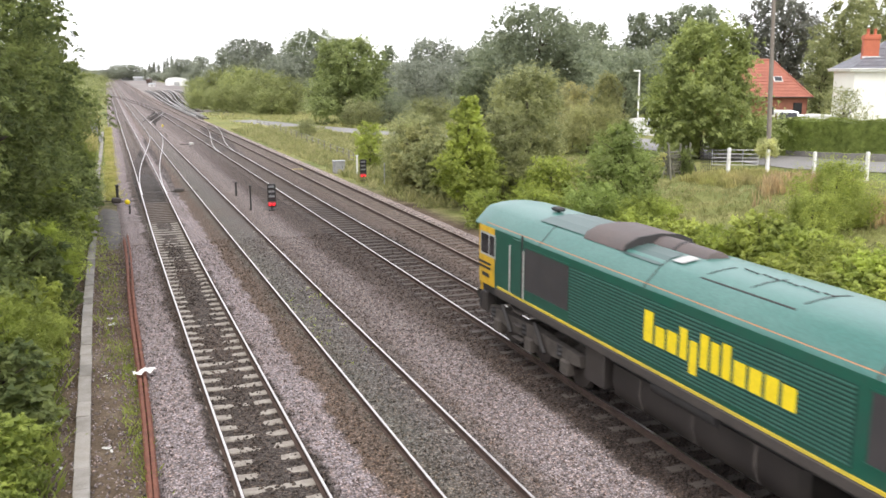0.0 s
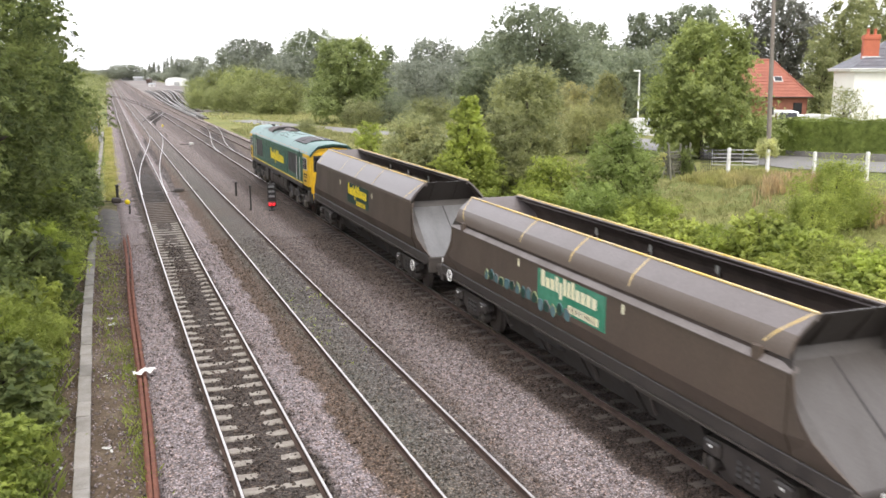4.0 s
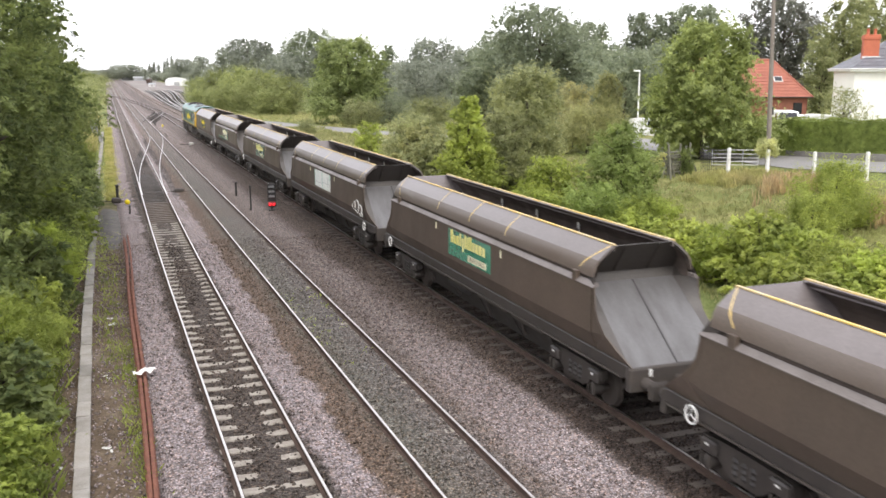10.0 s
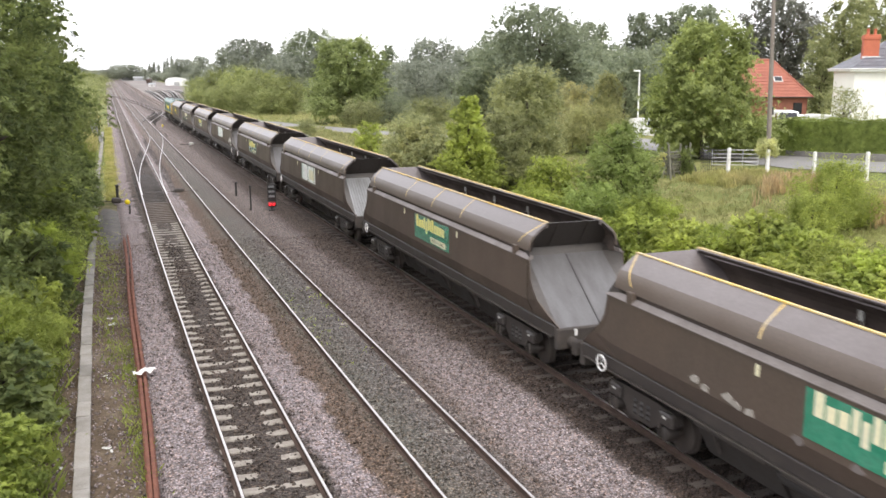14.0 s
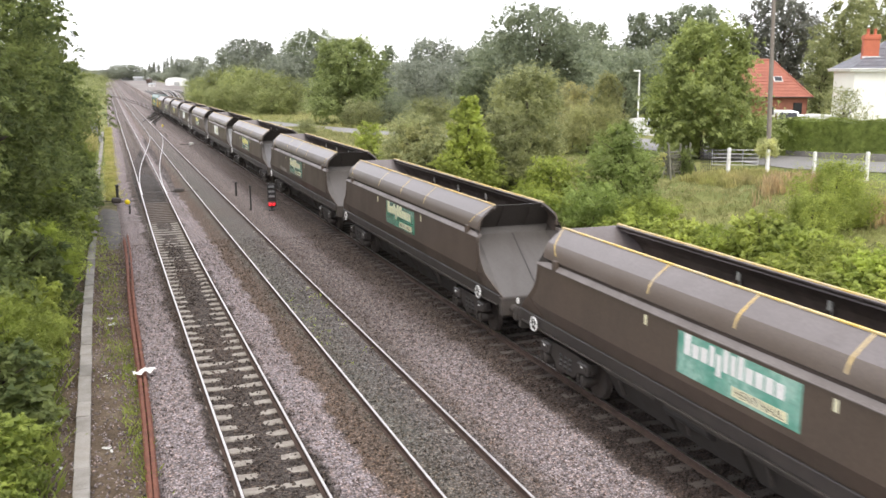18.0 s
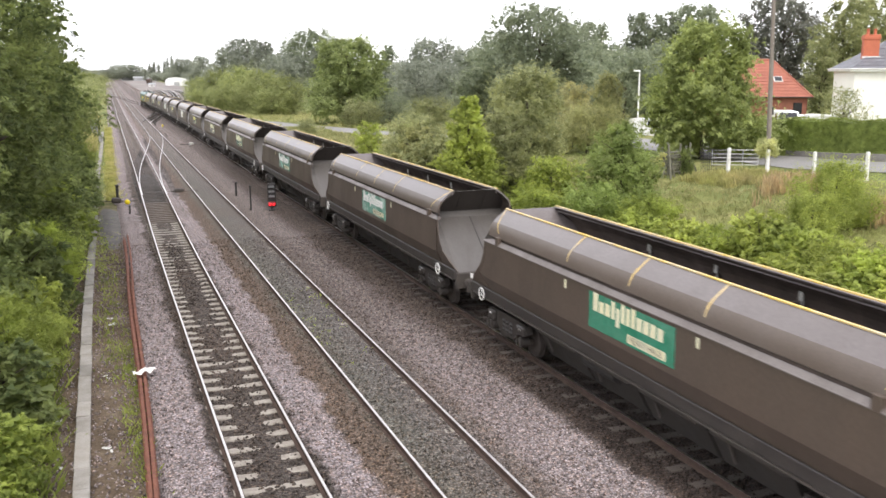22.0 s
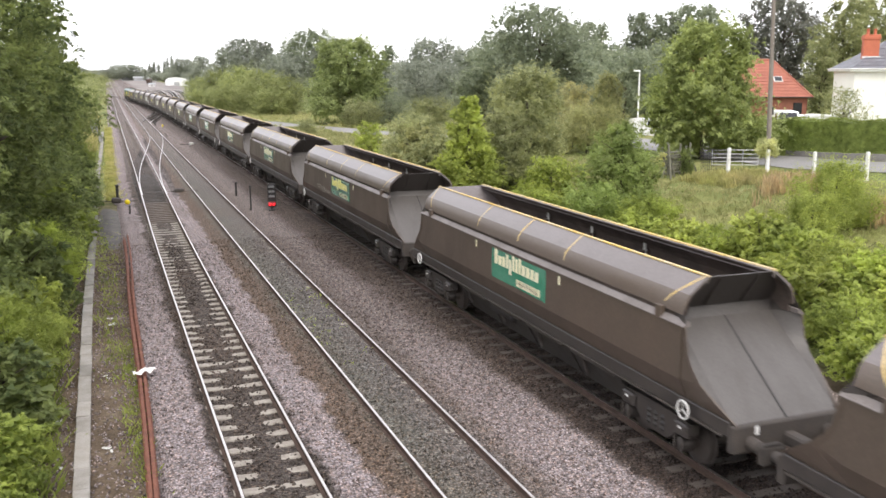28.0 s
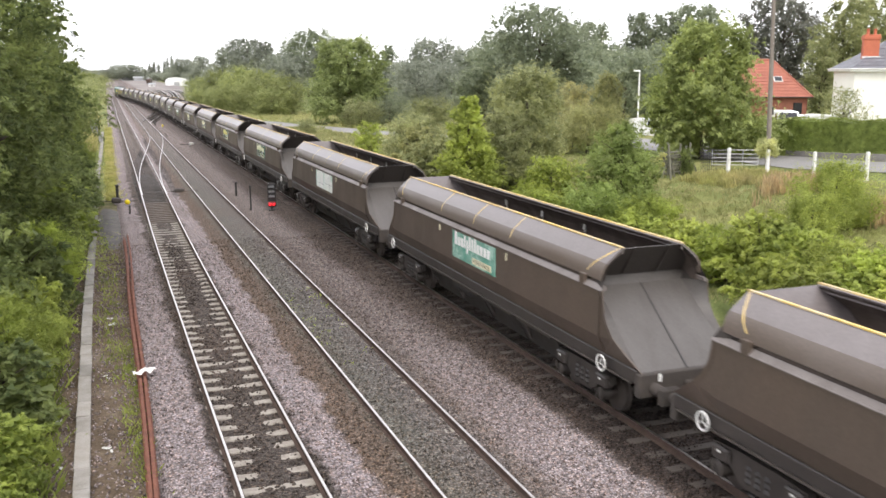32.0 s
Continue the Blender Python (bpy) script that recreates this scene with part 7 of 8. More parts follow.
for i, (x, y, s) in enumerate(((-0.28, 24.6, 0.16), (-0.18, 24.4, 0.14), (-0.3, 19.6, 0.2), (-0.2, 19.4, 0.16), (0.0, 29.8, 0.3), (-0.05, 30.6, 0.22), (-1.2, 18.9, 0.18), (-1.35, 21.6, 0.26), (-0.25, 52.0, 0.4), (0.9, 38.0, 0.14))):
    litter("paper_litter", x, y, s, "scrap of white litter on the soil", 10 + i)


def dwarf_signal(x, y, turn, label):
    z = -0.25 + drop(y)
    s = thing("ground_signal", label, "signal", pose(x, y, z, 0, 0, turn))
    part("post", Build().tube([(0, 0.1, -0.1), (0, 0.1, 1.0)], 0.05, 8).bbox(-0.2, 0.2, -0.1, 0.3, -0.05, 0.06, 0.02), DARK, s)
    head = part("backplate", Build().bbox(-0.24, 0.24, 0.0, 0.12, 0.45, 1.55, 0.03), DARK, s, "black signal head")
    for k in range(3):
        part("hood", Build().loft([[(0.17 * math.cos(a), yy, 0.84 + k * 0.28 + 0.1 * math.sin(a)) for a in (0.2, 0.8, 1.57, 2.3, 2.9)] for yy in (-0.22, 0.02)], False, False), DARK, head)
        part("lens_plate", Build().box(-0.17, 0.17, -0.02, 0.0, 0.76 + k * 0.28, 0.88 + k * 0.28), GALV, head, "pale grey unlit lens")
    rb = part("red_unit", Build().bbox(-0.23, 0.23, -0.12, 0.1, 0.22, 0.5, 0.05), RED_PAINT, s, "red position light unit")
    for dx in (-0.11, 0.11):
        part("red_lamp", Build().turned([(-0.12, 0.075), (-0.16, 0.07), (-0.17, 0.04)], 14, "y").moved(Matrix.Translation((dx, 0, 0.36))), RED_GLOW, rb, "lit red lamp")


dwarf_signal(9.0 + 0.1, 52.0, -8, "black ground signal with two lit red lamps")
dwarf_signal(18.1, 64.5, -14, "black ground signal with red lamps by the grass")


def marker_post(x, y, h, r, material, label, name="marker_post"):
    p = thing(name, label, "post", pose(x, y, -0.3 + drop(y)))
    part("shaft", Build().tube([(0, 0, -0.1), (0, 0, h)], r, 8), material, p)
    part("cap", Build().bbox(-r * 1.5, r * 1.5, -r * 1.5, r * 1.5, h, h + r, r * 0.4), material, p)


marker_post(7.95, 52.4, 1.45, 0.05, DARK, "slim dark post between the tracks")
marker_post(8.05, 59.0, 0.9, 0.06, DARK, "short dark post between the tracks")
marker_post(18.6, 68.0, 1.55, 0.08, WHITE, "white post beside the signal")
marker_post(18.9, 61.8, 1.5, 0.04, GALV, "thin grey post with a cross arm")
marker_post(0.85, 60.0, 0.9, 0.09, DARK, "short black post in the cess")
marker_post(1.35, 53.0, 0.55, 0.05, DARK, "short black stake in the ballast")


def point_motor(x, y, material, label, w=0.5):
    p = thing("point_machine", label, "point machine", pose(x, y, -0.24 + drop(y)))
    part("case", Build().bbox(-w, w, -0.25, 0.25, 0.0, 0.3, 0.06), material, p)
    part("rod", Build().tube([(-w, 0.1, 0.1), (-w - 1.0, 0.1, 0.1)], 0.03, 6).tube([(w, -0.1, 0.1), (w + 0.9, -0.1, 0.1)], 0.03, 6), GRIME, p)


def buried_light(x, y):
    p = thing("ground_lamp", "round yellow lamp on a low stand", "lamp", pose(x, y, -0.3 + drop(y)))
    part("globe", Build().turned([(0.1, 0.04), (0.14, 0.12), (0.24, 0.16), (0.34, 0.12), (0.4, 0.04)], 14, "z"), MARK_YELLOW, p, "yellow dome", 50)
    part("stand", Build().tube([(0, 0, -0.05), (0, 0, 0.14)], 0.05, 8), DARK, p)


buried_light(1.35, 57.2)
point_motor(0.75, 58.5, GRIME, "grimy point machine with rods", 0.28)
point_motor(9.7, 105.7, PALE_LITTER, "pale point machine beside the track", 0.25)
buried_light(9.4, 148.0)
point_motor(4.75, 62.0, GRIME, "grimy point machine at the crossover", 0.3)


def cabinet(x, y, w, h, material, label):
    c = thing("relay_cabinet", label, "cabinet", pose(x, y, -0.35 + drop(y)))
    part("case", Build().bbox(-w / 2, w / 2, -0.3, 0.3, 0.1, h, 0.03), material, c)
    part("lid", Build().bbox(-w / 2 - 0.05, w / 2 + 0.05, -0.36, 0.36, h, h + 0.08, 0.02), GALV, c)
    part("door_handle", Build().box(w * 0.2, w * 0.2 + 0.05, -0.33, -0.3, h * 0.5, h * 0.62), DARK, c)
    part("plinth", Build().box(-w / 2, w / 2, -0.32, 0.32, -0.1, 0.1), TROUGH, c)


def rail_clamp(x, y):
    c = thing("yellow_stretcher", "yellow-painted steel stretcher lying across the rails", "track fitting", pose(x, y, drop(y) - 0.12))
    part("bar", Build().bbox(-0.5, 0.5, -0.04, 0.04, 0.0, 0.07, 0.02), OLD_YELLOW, c)
    for dx in (-0.4, 0.4):
        part("foot", Build().bbox(dx - 0.06, dx + 0.06, -0.3, 0.3, -0.06, 0.03, 0.015), OLD_YELLOW, c)


OLD_YELLOW = surface("old_yellow_paint", (0.4, 0.34, 0.12), (0.26, 0.2, 0.1), 0.7, 0, 25, 4, 0.8, 0)
rail_clamp(14.9, 73.0)
cabinet(-0.45, 124.3, 0.85, 2.3, GALV, "pale grey relay cabinet beside the track")
cabinet(0.2, 116.0, 0.4, 0.8, GALV, "small grey cabinet beside the track")
cabinet(17.9, 71.0, 0.9, 0.95, GALV, "grey relay cabinet beside the grass")


# ---- road, fence and gate ----
def ribbon(points, width, lift, name, material, label, category):
    """A strip laid on the ground along a line."""
    b = Build()
    rows = curve_points(points, 6)
    vs = []
    for i, (x, y) in enumerate(rows):
        x2, y2 = rows[min(i + 1, len(rows) - 1)]
        x1, y1 = rows[max(i - 1, 0)]
        d = Vector((x2 - x1, y2 - y1)).normalized()
        for k in range(7):
            o = (k / 6 - 0.5) * width
            px, py = x - d.y * o, y + d.x * o
            vs.append((px, py, land(px - bend(py), py) + lift))
    b.add(vs, [(i * 7 + k, i * 7 + k + 1, (i + 1) * 7 + k + 1, (i + 1) * 7 + k) for i in range(len(rows) - 1) for k in range(6)])
    tagged(part(name, b, material), label, category, kind="structure")


ribbon([(66, 26), (52, 33), (44.5, 39.5), (41.5, 46), (41, 54), (42, 64), (44, 76), (44, 92), (40.5, 108), (35.5, 122), (32, 136), (27.6, 152), (24.5, 166)], 5.2, 0.06, "road", ASPHALT, "grey asphalt lane bending past the hedge", "road")


def fence_post(x, y, h):
    z = land(x, y)
    p = thing("fence_post", "white-painted concrete fence post", "fence post", pose(x, y, z), group="white fence posts")
    part("shaft", Build().loft([[(s * a, t * a, zz) for s, t in ((-1, -1), (1, -1), (1, 1), (-1, 1))] for zz, a in ((-0.3, 0.085), (h - 0.05, 0.07), (h, 0.045))]), WHITE, p)


for x, y, h in ((37.95, 36.85, 1.62), (36.45, 39.05, 1.6), (34.4, 40.35, 1.62), (33.0, 41.9, 1.7), (40.4, 33.9, 1.6)):
    fence_post(x, y, h)


def field_gate(x, y, length, turn):
    g = thing("field_gate", "galvanised steel field gate with five bars", "gate", pose(x, y, land(x, y), 0, 0, turn))
    for k, z in enumerate((0.3, 0.5, 0.72, 0.95, 1.2)):
        part("bar", Build().tube([(0, 0, z), (length, 0, z)], 0.024, 6), GALV, g)
    for k in range(4):
        part("upright", Build().tube([(length * k / 3, 0, 0.28), (length * k / 3, 0, 1.22)], 0.028, 6), GALV, g)


field_gate(37.3, 44.6, 2.75, 154)


def lumber_stack(x, y):
    s = thing("timber_frame_stack", "stack of old greenish timber frames in the grass", "timber stack", pose(x, y, land(x, y), 0, 0, 20) @ Matrix.Scale(1.1, 4))
    rnd = random.Random(8)
    for k in range(9):
        z = 0.12 + k * 0.13
        part("beam", Build().bbox(-1.1 + 0.1 * rnd.random(), 1.05 + 0.2 * rnd.random(), -0.5 + 0.1 * rnd.random(), -0.36 + 0.1 * rnd.random(), z, z + 0.08, 0.01), OLD_WOOD, s, at=pose(0, 0, 0, 0, rnd.uniform(-3, 3), rnd.uniform(-6, 6)))
    for dx in (-0.95, 0.1, 1.0):
        part("upright", Build().tube([(dx, -0.45, -0.1), (dx + 0.06, -0.4, 1.65)], 0.06, 6), OLD_WOOD, s)
    for k in range(8):
        part("loose_pole", Build().tube([(rnd.uniform(-1.6, 1.2), rnd.uniform(-0.9, 0.2), -0.05), (rnd.uniform(-1.2, 1.4), rnd.uniform(-0.6, 0.3), rnd.uniform(0.7, 1.5))], 0.045, 5), OLD_WOOD, s)
    for dx in (-1.3, 1.2):
        part("prop", Build().tube([(dx, -0.9, -0.1), (dx * 0.6, -0.35, 1.4)], 0.05, 6), OLD_WOOD, s)


OLD_WOOD = surface("greenish_old_wood", (0.1, 0.1, 0.068), (0.19, 0.18, 0.14), 0.9, 0, 20, 3, 0.7, 0.3)
lumber_stack(31.6, 45.3)


def mesh_panel(x, y, w, h, turn):
    p = thing("wire_mesh_panel", "dark wire mesh panel leaning by the gate", "mesh panel", pose(x, y, land(x, y), -12, 0, turn))
    for k in range(13):
        part("wire", Build().tube([(w * k / 12, 0, 0), (w * k / 12, 0, h)], 0.014, 4), DARK, p)
    for k in range(8):
        part("cross_wire", Build().tube([(0, 0, h * k / 7), (w, 0, h * k / 7)], 0.014, 4), DARK, p)


mesh_panel(33.2, 44.6, 1.5, 1.35, -20)


def stone_wall():
    b = Build()
    rows = curve_points([(43.4, 50.5), (44.6, 46.0), (47.5, 42.2), (52, 38.2), (60, 33.5)], 5)
    rings = []
    for x, y in rows:
        z = land(x, y)
        rings.append([(x - 0.15, y - 0.15, z - 0.2), (x + 0.15, y + 0.15, z - 0.2), (x + 0.15, y + 0.15, z + 0.42), (x - 0.15, y - 0.15, z + 0.42)])
    tagged(part("garden_wall", b.loft(rings), STONE_WALL), "low grey garden wall under the hedge", "wall", kind="structure")


stone_wall()


def hedge():
    h = thing("clipped_hedge", "long clipped green hedge along the lane", "hedge")
    rows = curve_points([(41.5, 54.5), (43.6, 50.8), (45.2, 46.6), (48.2, 42.9), (52.6, 38.9), (60.5, 34.2)], 8)
    rg = np.random.default_rng(5)
    pts, cores = [], []
    for i in range(len(rows) - 1):
        (xa, ya), (xb, yb) = rows[i], rows[i + 1]
        z = land(xa, ya)
        d = Vector((xb - xa, yb - ya)).normalized()
        nx, ny = -d.y, d.x
        wob = 0.08 * math.sin(i * 1.3)
        cores.append([(xa - nx * 0.65, ya - ny * 0.65, z), (xa + nx * 0.65, ya + ny * 0.65, z), (xa + nx * 0.65, ya + ny * 0.65, z + 2.4 + wob), (xa - nx * 0.65, ya - ny * 0.65, z + 2.4 + wob)])
        ln = math.hypot(xb - xa, yb - ya)
        for _ in range(int(ln * 620)):
            u, q = rg.random(), rg.random()
            side = -1 if rg.random() < 0.62 else 1
            top = rg.random() < 0.3
            o = (rg.random() * 2 - 1) * 0.72 if top else side * (0.66 + 0.1 * rg.random())
            hh = 2.47 + wob + 0.08 * rg.random() if top else 0.1 + 2.4 * q
            pts.append((xa + (xb - xa) * u + nx * o, ya + (yb - ya) * u + ny * o, z + hh))
    part("core", Build().loft(cores), LEAF_HEDGE, h)
    c = np.array(pts)
    n = len(c)
    nr = rg.normal(size=(n, 3))
    nr /= np.linalg.norm(nr, axis=1, keepdims=True)
    a = np.cross(nr, rg.normal(size=(n, 3)))
    a /= np.linalg.norm(a, axis=1, keepdims=True)
    b = np.cross(nr, a)
    s = 0.05 + 0.04 * rg.random((n, 1))
    v = np.stack([c - b * s, c + a * s * 0.6, c + b * s, c - a * s * 0.6], 1).reshape(-1, 3)
    part("leaves", raw_mesh("leaves", v, np.arange(n * 4).reshape(-1, 4), LEAF_HEDGE), None, h)


hedge()


def pole(x, y, top, lean):
    z = land(x, y)
    p = thing("utility_pole", "tall weathered wooden utility pole", "utility pole", pose(x, y, z, 0, lean, 0))
    part("shaft", Build().tube([(0, 0, -0.5), (0, 0, top - z)], [0.16, 0.11], 10), POLE_WOOD, p, "", 60)
    part("bracket", Build().bbox(0.1, 0.24, -0.09, 0.09, 3.2, 3.7, 0.02), DARK, p)
    for k in range(5):
        part("step_bolt", Build().tube([(-0.1, 0, 2.5 + k * 0.5), (-0.28, 0, 2.5 + k * 0.5)], 0.015, 5), GALV, p)


pole(38.9, 45.6, 13.2, -2.3)


def street_lamp(x, y, top):
    z = land(x, y)
    p = thing("street_lamp", "slim pale street lamp with a short head", "street lamp", pose(x, y, z, 0, 0, 200))
    part("column", Build().tube([(0, 0, -0.3), (0, 0, 1.4), (0, 0, 1.42), (0, 0, top - z)], [0.12, 0.12, 0.085, 0.07], 8), WHITE, p)
    hd = part("head", Build().loft([[(x0, -w, zz), (x0, w, zz), (x0, w * 0.7, zz + 0.14), (x0, -w * 0.7, zz + 0.14)] for x0, w, zz in ((-0.05, 0.06, top - z), (0.3, 0.16, top - z + 0.02), (0.75, 0.14, top - z + 0.02), (0.85, 0.05, top - z + 0.03))]), WHITE, p, "pale lamp head", 40)


street_lamp(47.6, 74.0, 7.5)


def house_cream(x, y, turn):
    h = thing("cream_house", "cream-rendered two-storey house with a grey slate hipped roof", "house", pose(x, y, 2.4, 0, 0, turn))
    w, d, e = 11.0, 9.0, 5.35
    part("wall", Build().box(0, w, 0, 0.3, 0, e).box(0, w, d - 0.3, d, 0, e).box(0, 0.3, 0.3, d - 0.3, 0, e).box(w - 0.3, w, 0.3, d - 0.3, 0, e), RENDER, h, "cream rendered wall")
    o = 0.45
    roof = part("roof", Build().add([(-o, -o, e), (w + o, -o, e), (w + o, d + o, e), (-o, d + o, e), (3.6, d / 2, e + 2.7), (w - 3.6, d / 2, e + 2.7)],
                                    [(0, 1, 5, 4), (1, 2, 5), (2, 3, 4, 5), (3, 0, 4), (3, 2, 1, 0)]), SLATE, h, "grey slate hipped roof")
    b = Build()
    part("fascia", Build().box(-o, w + o, -o - 0.03, -o, e - 0.22, e + 0.03).box(-o - 0.03, -o, -o, d + o, e - 0.22, e + 0.03), WHITE, roof)
    part("gutter", Build().tube([(-o - 0.08, -o - 0.08, e), (w + o, -o - 0.08, e)], 0.06, 6).tube([(-o - 0.08, -o - 0.08, e), (-o - 0.08, d + o, e)], 0.06, 6), WHITE, roof)
    for k in range(9):
        t = k / 9
        part("slate_course", Build().box(-o + 4.05 * t, w + o - 4.05 * t, -0.02, 0.03, -0.01, 0.015), SLATE, roof, at=pose(0, -o + (d / 2 + o) * t, e + 2.7 * t + 0.012, 28, 0, 0))
    part("downpipe", Build().tube([(4.4, -0.08, 0), (4.4, -0.08, e - 0.1)], 0.05, 6), WHITE, h)
    for wx, wz in ((6.5, 3.2), (6.5, 0.9)):
        win = part("window", Build().bbox(wx, wx + 1.4, -0.06, 0.05, wz, wz + 1.3, 0.02), WHITE, h, "white framed window")
        part("pane", Build().box(wx + 0.1, wx + 0.66, -0.07, -0.05, wz + 0.1, wz + 1.2).box(wx + 0.74, wx + 1.3, -0.07, -0.05, wz + 0.1, wz + 1.2), GLASS, win)
    ch = part("chimney", Build().bbox(0.9, 2.2, 1.6, 2.5, e + 0.2, e + 3.0, 0.02).bbox(0.83, 2.27, 1.53, 2.57, e + 2.55, e + 2.85, 0.02), BRICK_ORANGE, h, "orange brick chimney stack")
    for dx in (0.35, 0.95):
        part("chimney_pot", Build().turned([(e + 3.0, 0.15), (e + 3.4, 0.12), (e + 3.42, 0.16), (e + 3.5, 0.15)], 10, "z").moved(Matrix.Translation((0.9 + dx, 2.05, 0))), BRICK_ORANGE, ch)
    part("flashing", Build().box(0.8, 2.3, 1.42, 1.56, e + 0.95, e + 1.1), WHITE, ch, "white lead flashing")


BRICK_ORANGE = surface("orange_chimney_brick", (0.48, 0.14, 0.075), (0.38, 0.12, 0.075), 0.9, 0, 25, 2, 0.6, 0.3)
house_cream(62.6, 63.1, -33)


def bungalow(x, y, turn):
    h = thing("brick_bungalow", "red brick bungalow with an orange tiled roof", "house", pose(x, y, 2.2, 0, 0, turn))
    w, d, e, r = 12.0, 8.0, 2.75, 3.75
    part("wall", Build().box(0, w, 0, 0.3, 0, e).box(0, w, d - 0.3, d, 0, e).box(0, 0.3, 0.3, d - 0.3, 0, e).box(w - 0.3, w, 0.3, d - 0.3, 0, e), BRICK, h, "red brick wall")
    o = 0.4
    roof = part("roof", Build().add([(-o, -o, e), (w + o, -o, e), (w + o, d + o, e), (-o, d + o, e), (1.5, d / 2, e + r), (w - 2.4, d / 2, e + r)],
                                    [(0, 1, 5, 4), (1, 2, 5), (2, 3, 4, 5), (3, 0, 4), (3, 2, 1, 0)]), ROOF_TILE, h, "orange tiled roof")
    pitch = math.degrees(math.atan2(r, d / 2 + o))
    for k in range(12):
        t = k / 12
        part("tile_course", Build().box(-o + 1.9 * t, w + o - 2.8 * t, -0.02, 0.03, -0.02, 0.035), ROOF_TILE, roof, at=pose(0, -o + (d / 2 + o) * t, e + r * t, pitch, 0, 0))
    part("ridge", Build().tube([(1.5, d / 2, e + r), (w - 2.4, d / 2, e + r)], 0.13, 8).tube([(w - 2.4, d / 2, e + r), (w + o, -o, e)], 0.1, 6), ROOF_TILE, roof)
    part("gutter", Build().tube([(-o, -o - 0.05, e), (w + o, -o - 0.05, e)], 0.07, 6), GRIME, roof)
    sk = part("skylight", Build().bbox(9.0, 9.9, 0, 0.8, 0, 0.1, 0.02), WHITE, roof, "white-framed skylight", at=pose(0, 1.35, e + r * (1.35 + o) / (d / 2 + o), pitch, 0, 0))
    part("pane", Build().box(9.08, 9.82, 0.08, 0.72, 0.1, 0.115), GLASS, sk)
    win = part("window", Build().bbox(10.6, 11.5, -0.05, 0.05, 1.0, 2.2, 0.02), GLASS, h)


bungalow(56.5, 78.5, -21)


def parked_van(x, y, turn, label, z=None):
    v = thing("parked_van", label, "van", pose(x, y, land(x, y) if z is None else z, 0, 0, turn))
    part("body", Build().prism_x([(-2.2, 0.35), (2.2, 0.35), (2.25, 0.95), (1.55, 1.1), (0.95, 1.85), (-2.1, 1.9), (-2.25, 1.0)], -0.88, 0.88), WHITE, v, "white van body")
    part("windscreen", Build().loft([[(-0.78, 1.52, 1.14), (0.78, 1.52, 1.14), (0.78, 1.56, 1.12), (-0.78, 1.56, 1.12)], [(-0.7, 1.0, 1.8), (0.7, 1.0, 1.8), (0.7, 1.04, 1.78), (-0.7, 1.04, 1.78)]]), GLASS, v)
    for s in (-1, 1):
        part("side_window", Build().box(min(s * 0.87, s * 0.89), max(s * 0.87, s * 0.89), 0.2, 1.1, 1.15, 1.7), GLASS, v)
        part("headlight", Build().bbox(s * 0.62 - 0.15, s * 0.62 + 0.15, 2.2, 2.27, 0.72, 0.92, 0.02), GALV, v)
        for wy in (-1.4, 1.4):
            wh = part("wheel", Build().turned([(s * 0.7, 0.1), (s * 0.7, 0.3), (s * 0.88, 0.3), (s * 0.9, 0.24)], 14).moved(Matrix.Translation((0, wy, 0.3))), DARK, v, "black tyre", 40)
            part("rim", Build().turned([(s * 0.88, 0.2), (s * 0.91, 0.16)], 12).moved(Matrix.Translation((0, wy, 0.3))), GALV, wh)
    part("bumper", Build().bbox(-0.86, 0.86, 2.15, 2.3, 0.35, 0.6, 0.03), DARK, v)


parked_van(50.3, 75.6, 196, "white van on the lane by the trees", 1.12)
parked_van(55.6, 63.4, 150, "white van behind the hedge", 2.3)
parked_van(58.7, 61.3, 205, "white van beside the shed", 2.0)


def shed(x, y, w, d, h, turn, label, material):
    s = thing("garden_shed", label, "shed", pose(x, y, land(x, y), 0, 0, turn))
    part("wall", Build().box(0, w, 0, d, 0, h), material, s)
    part("roof", Build().prism_x([(-0.25, h - 0.1), (d + 0.25, h + 0.15), (d + 0.25, h + 0.3), (-0.25, h + 0.05)], -0.25, w + 0.25), WHITE, s, "white flat roof edge")
    part("door", Build().box(w * 0.55, w * 0.55 + 0.9, -0.04, 0.0, 0, min(h - 0.3, 2.0)), GALV, s)


shed(57.0, 63.6, 1.3, 1.6, 1.3, -33, "low brick shed with a white flat roof", BRICK)


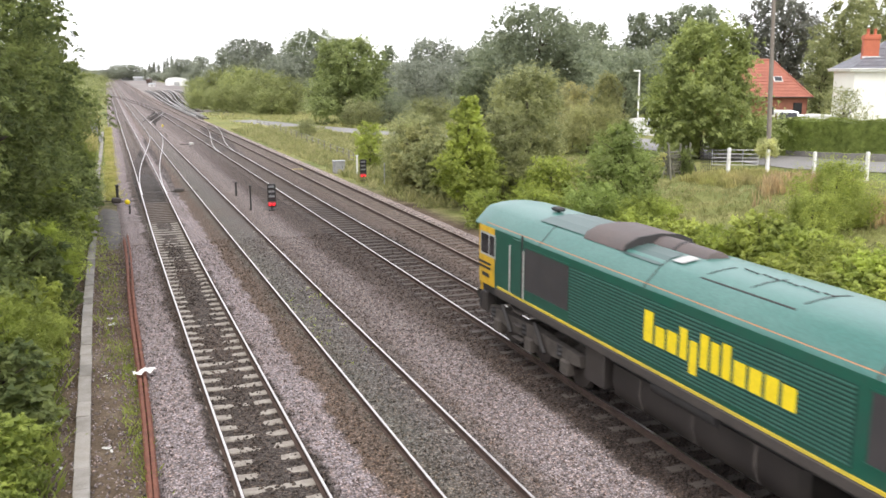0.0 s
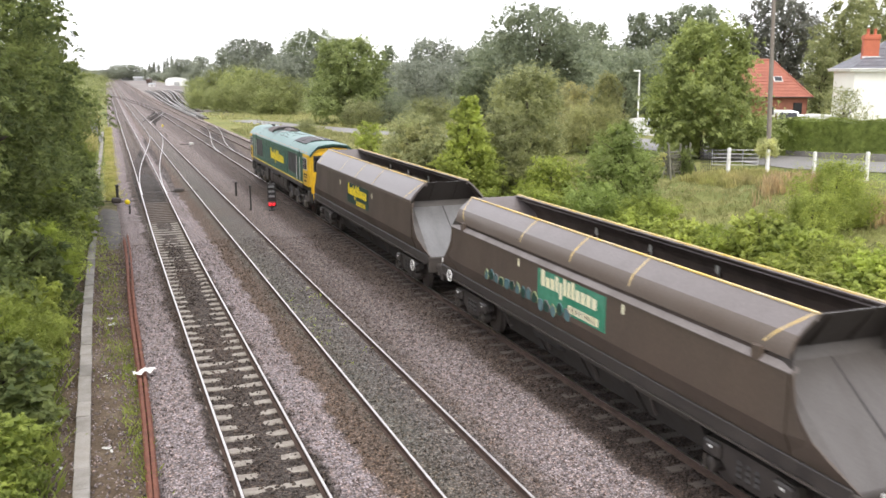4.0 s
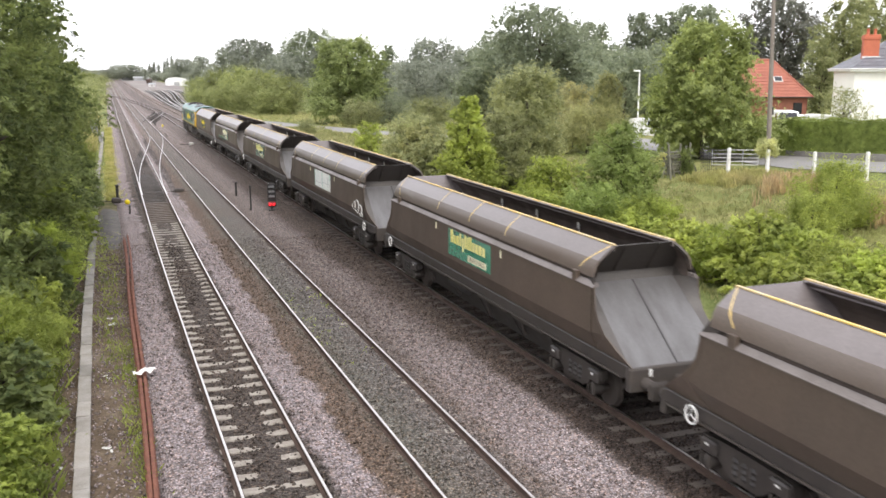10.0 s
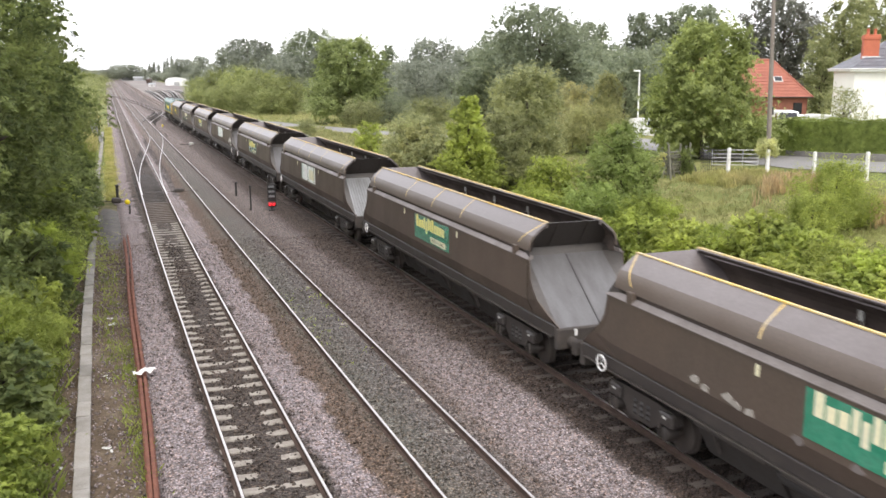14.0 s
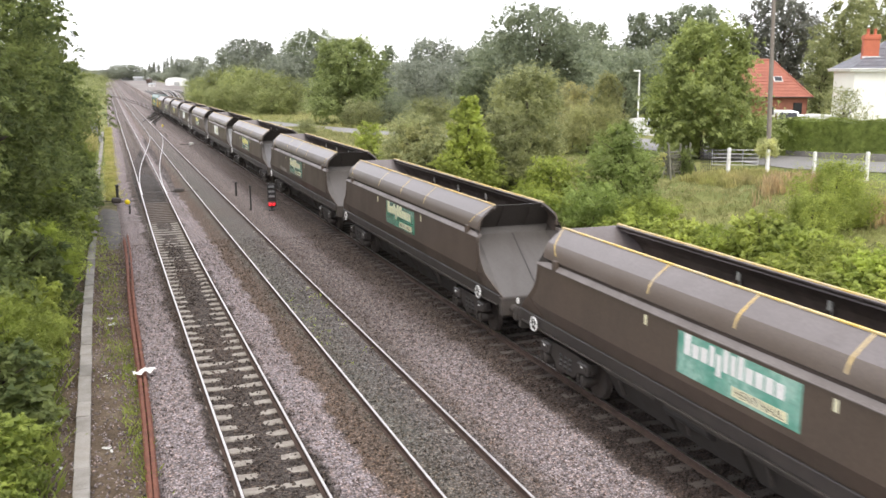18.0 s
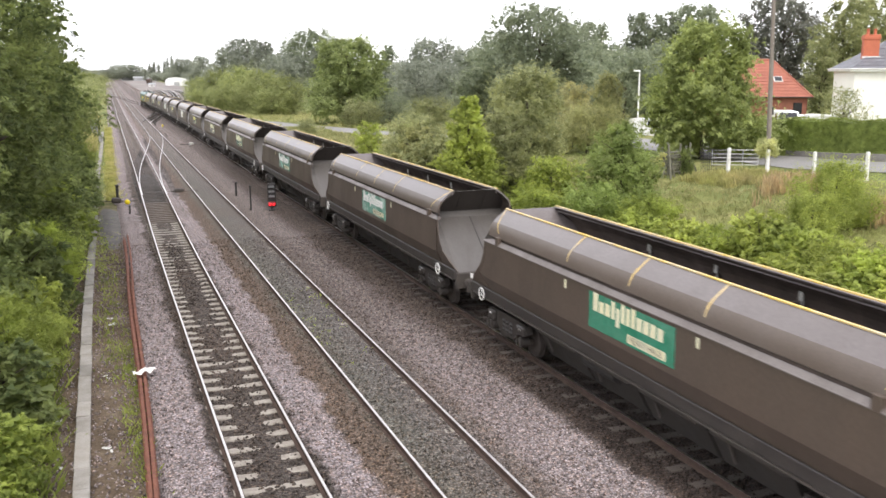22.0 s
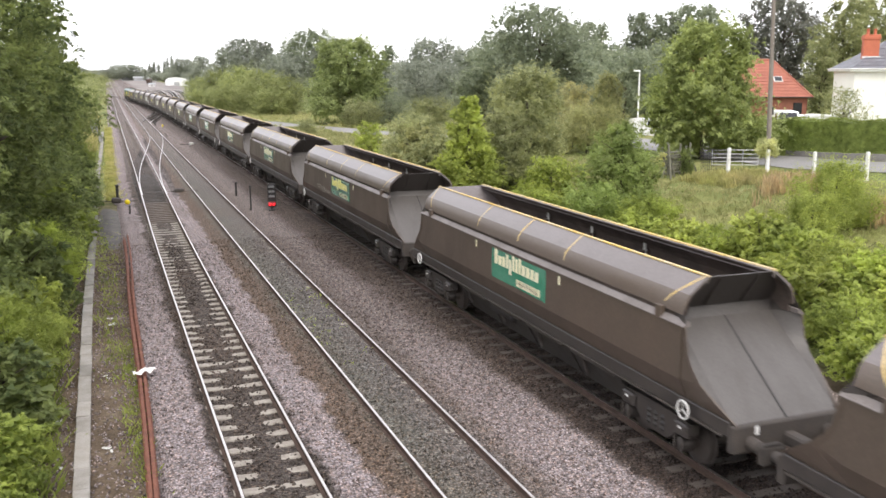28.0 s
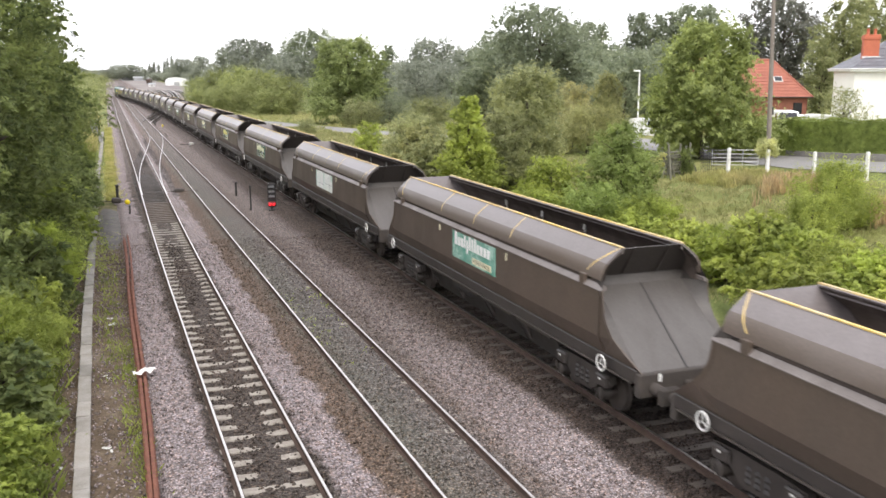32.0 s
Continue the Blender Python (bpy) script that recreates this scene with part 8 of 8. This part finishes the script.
def far_building(x, y, w, d, h, material, label, arched=False):
    s = thing("distant_shed", label, "building", pose(x, y, land(x - bend(y), y) - 0.2))
    if arched:
        o = [(-w / 2, 0), (w / 2, 0)] + [(w / 2 * math.cos(a), h * 0.55 + h * 0.45 * math.sin(a)) for a in (0, 0.4, 0.8, 1.2, 1.57, 1.94, 2.34, 2.74, math.pi)]
        part("shell", Build().prism(o, 0, d), material, s, "", 40)
    else:
        part("wall", Build().box(-w / 2, w / 2, 0, d, 0, h * 0.7), material, s)
        part("roof", Build().prism_x([(-0.5, h * 0.68), (d + 0.5, h * 0.68), (d / 2, h)], -w / 2 - 0.4, w / 2 + 0.4), GALV, s)
    part("door", Build().box(-w * 0.2, w * 0.05, -0.06, 0.02, 0, h * 0.5), GALV, s)


far_building(51.7, 631.7, 13.5, 22, 5.6, WHITE, "white arched distant shed", True)
far_building(35.8, 964.3, 20, 14, 5, GALV, "pale distant railway shed")
far_building(46.3, 938.6, 22, 14, 4.5, GALV, "pale distant railway shed")
far_building(33.1, 595.1, 3.6, 5, 2.6, WHITE, "small white distant hut")

# ---- wire fence along the railway ----
def lineside_fence(points):
    f = thing("lineside_fence", "old post and wire fence in the long grass", "fence")
    rows = curve_points(points, 6)
    post = Build().bbox(-0.045, 0.045, -0.045, 0.045, -0.3, 1.05, 0.015).mesh("post", POLE_WOOD)
    for x, y in rows:
        part("post", post, None, f, at=pose(x, y, land(x - bend(y), y)))
    for h in (0.35, 0.7, 1.05):
        part("wire", Build().tube([(x, y, land(x - bend(y), y) + h) for x, y in rows], 0.012, 4), GALV, f)


def distant_wagons():
    for k in range(6):
        y = 700 + k * 17
        w = thing("distant_wagon", "brown railway wagon standing in the distant yard", "wagon", pose(36.5 + k * 1.2, y, drop(y) - 0.1, 0, 0, -4), group="wagons in the distant yard")
        part("body", Build().bbox(-1.35, 1.35, -7.5, 7.5, 1.1, 3.4, 0.08), TIMBER if k % 2 else RUST, w)
        part("underframe", Build().box(-1.1, 1.1, -7.3, 7.3, 0.5, 1.1), DARK, w)
        for wy in (-5.5, 5.5):
            part("wheel_pair", Build().turned([(-0.8, 0.45), (0.8, 0.45)], 12).moved(Matrix.Translation((0, wy, 0.45))), DARK, w)


distant_wagons()


lineside_fence([(21.0, 78), (22.0, 96), (23.2, 120), (24.4, 150)])

motions()
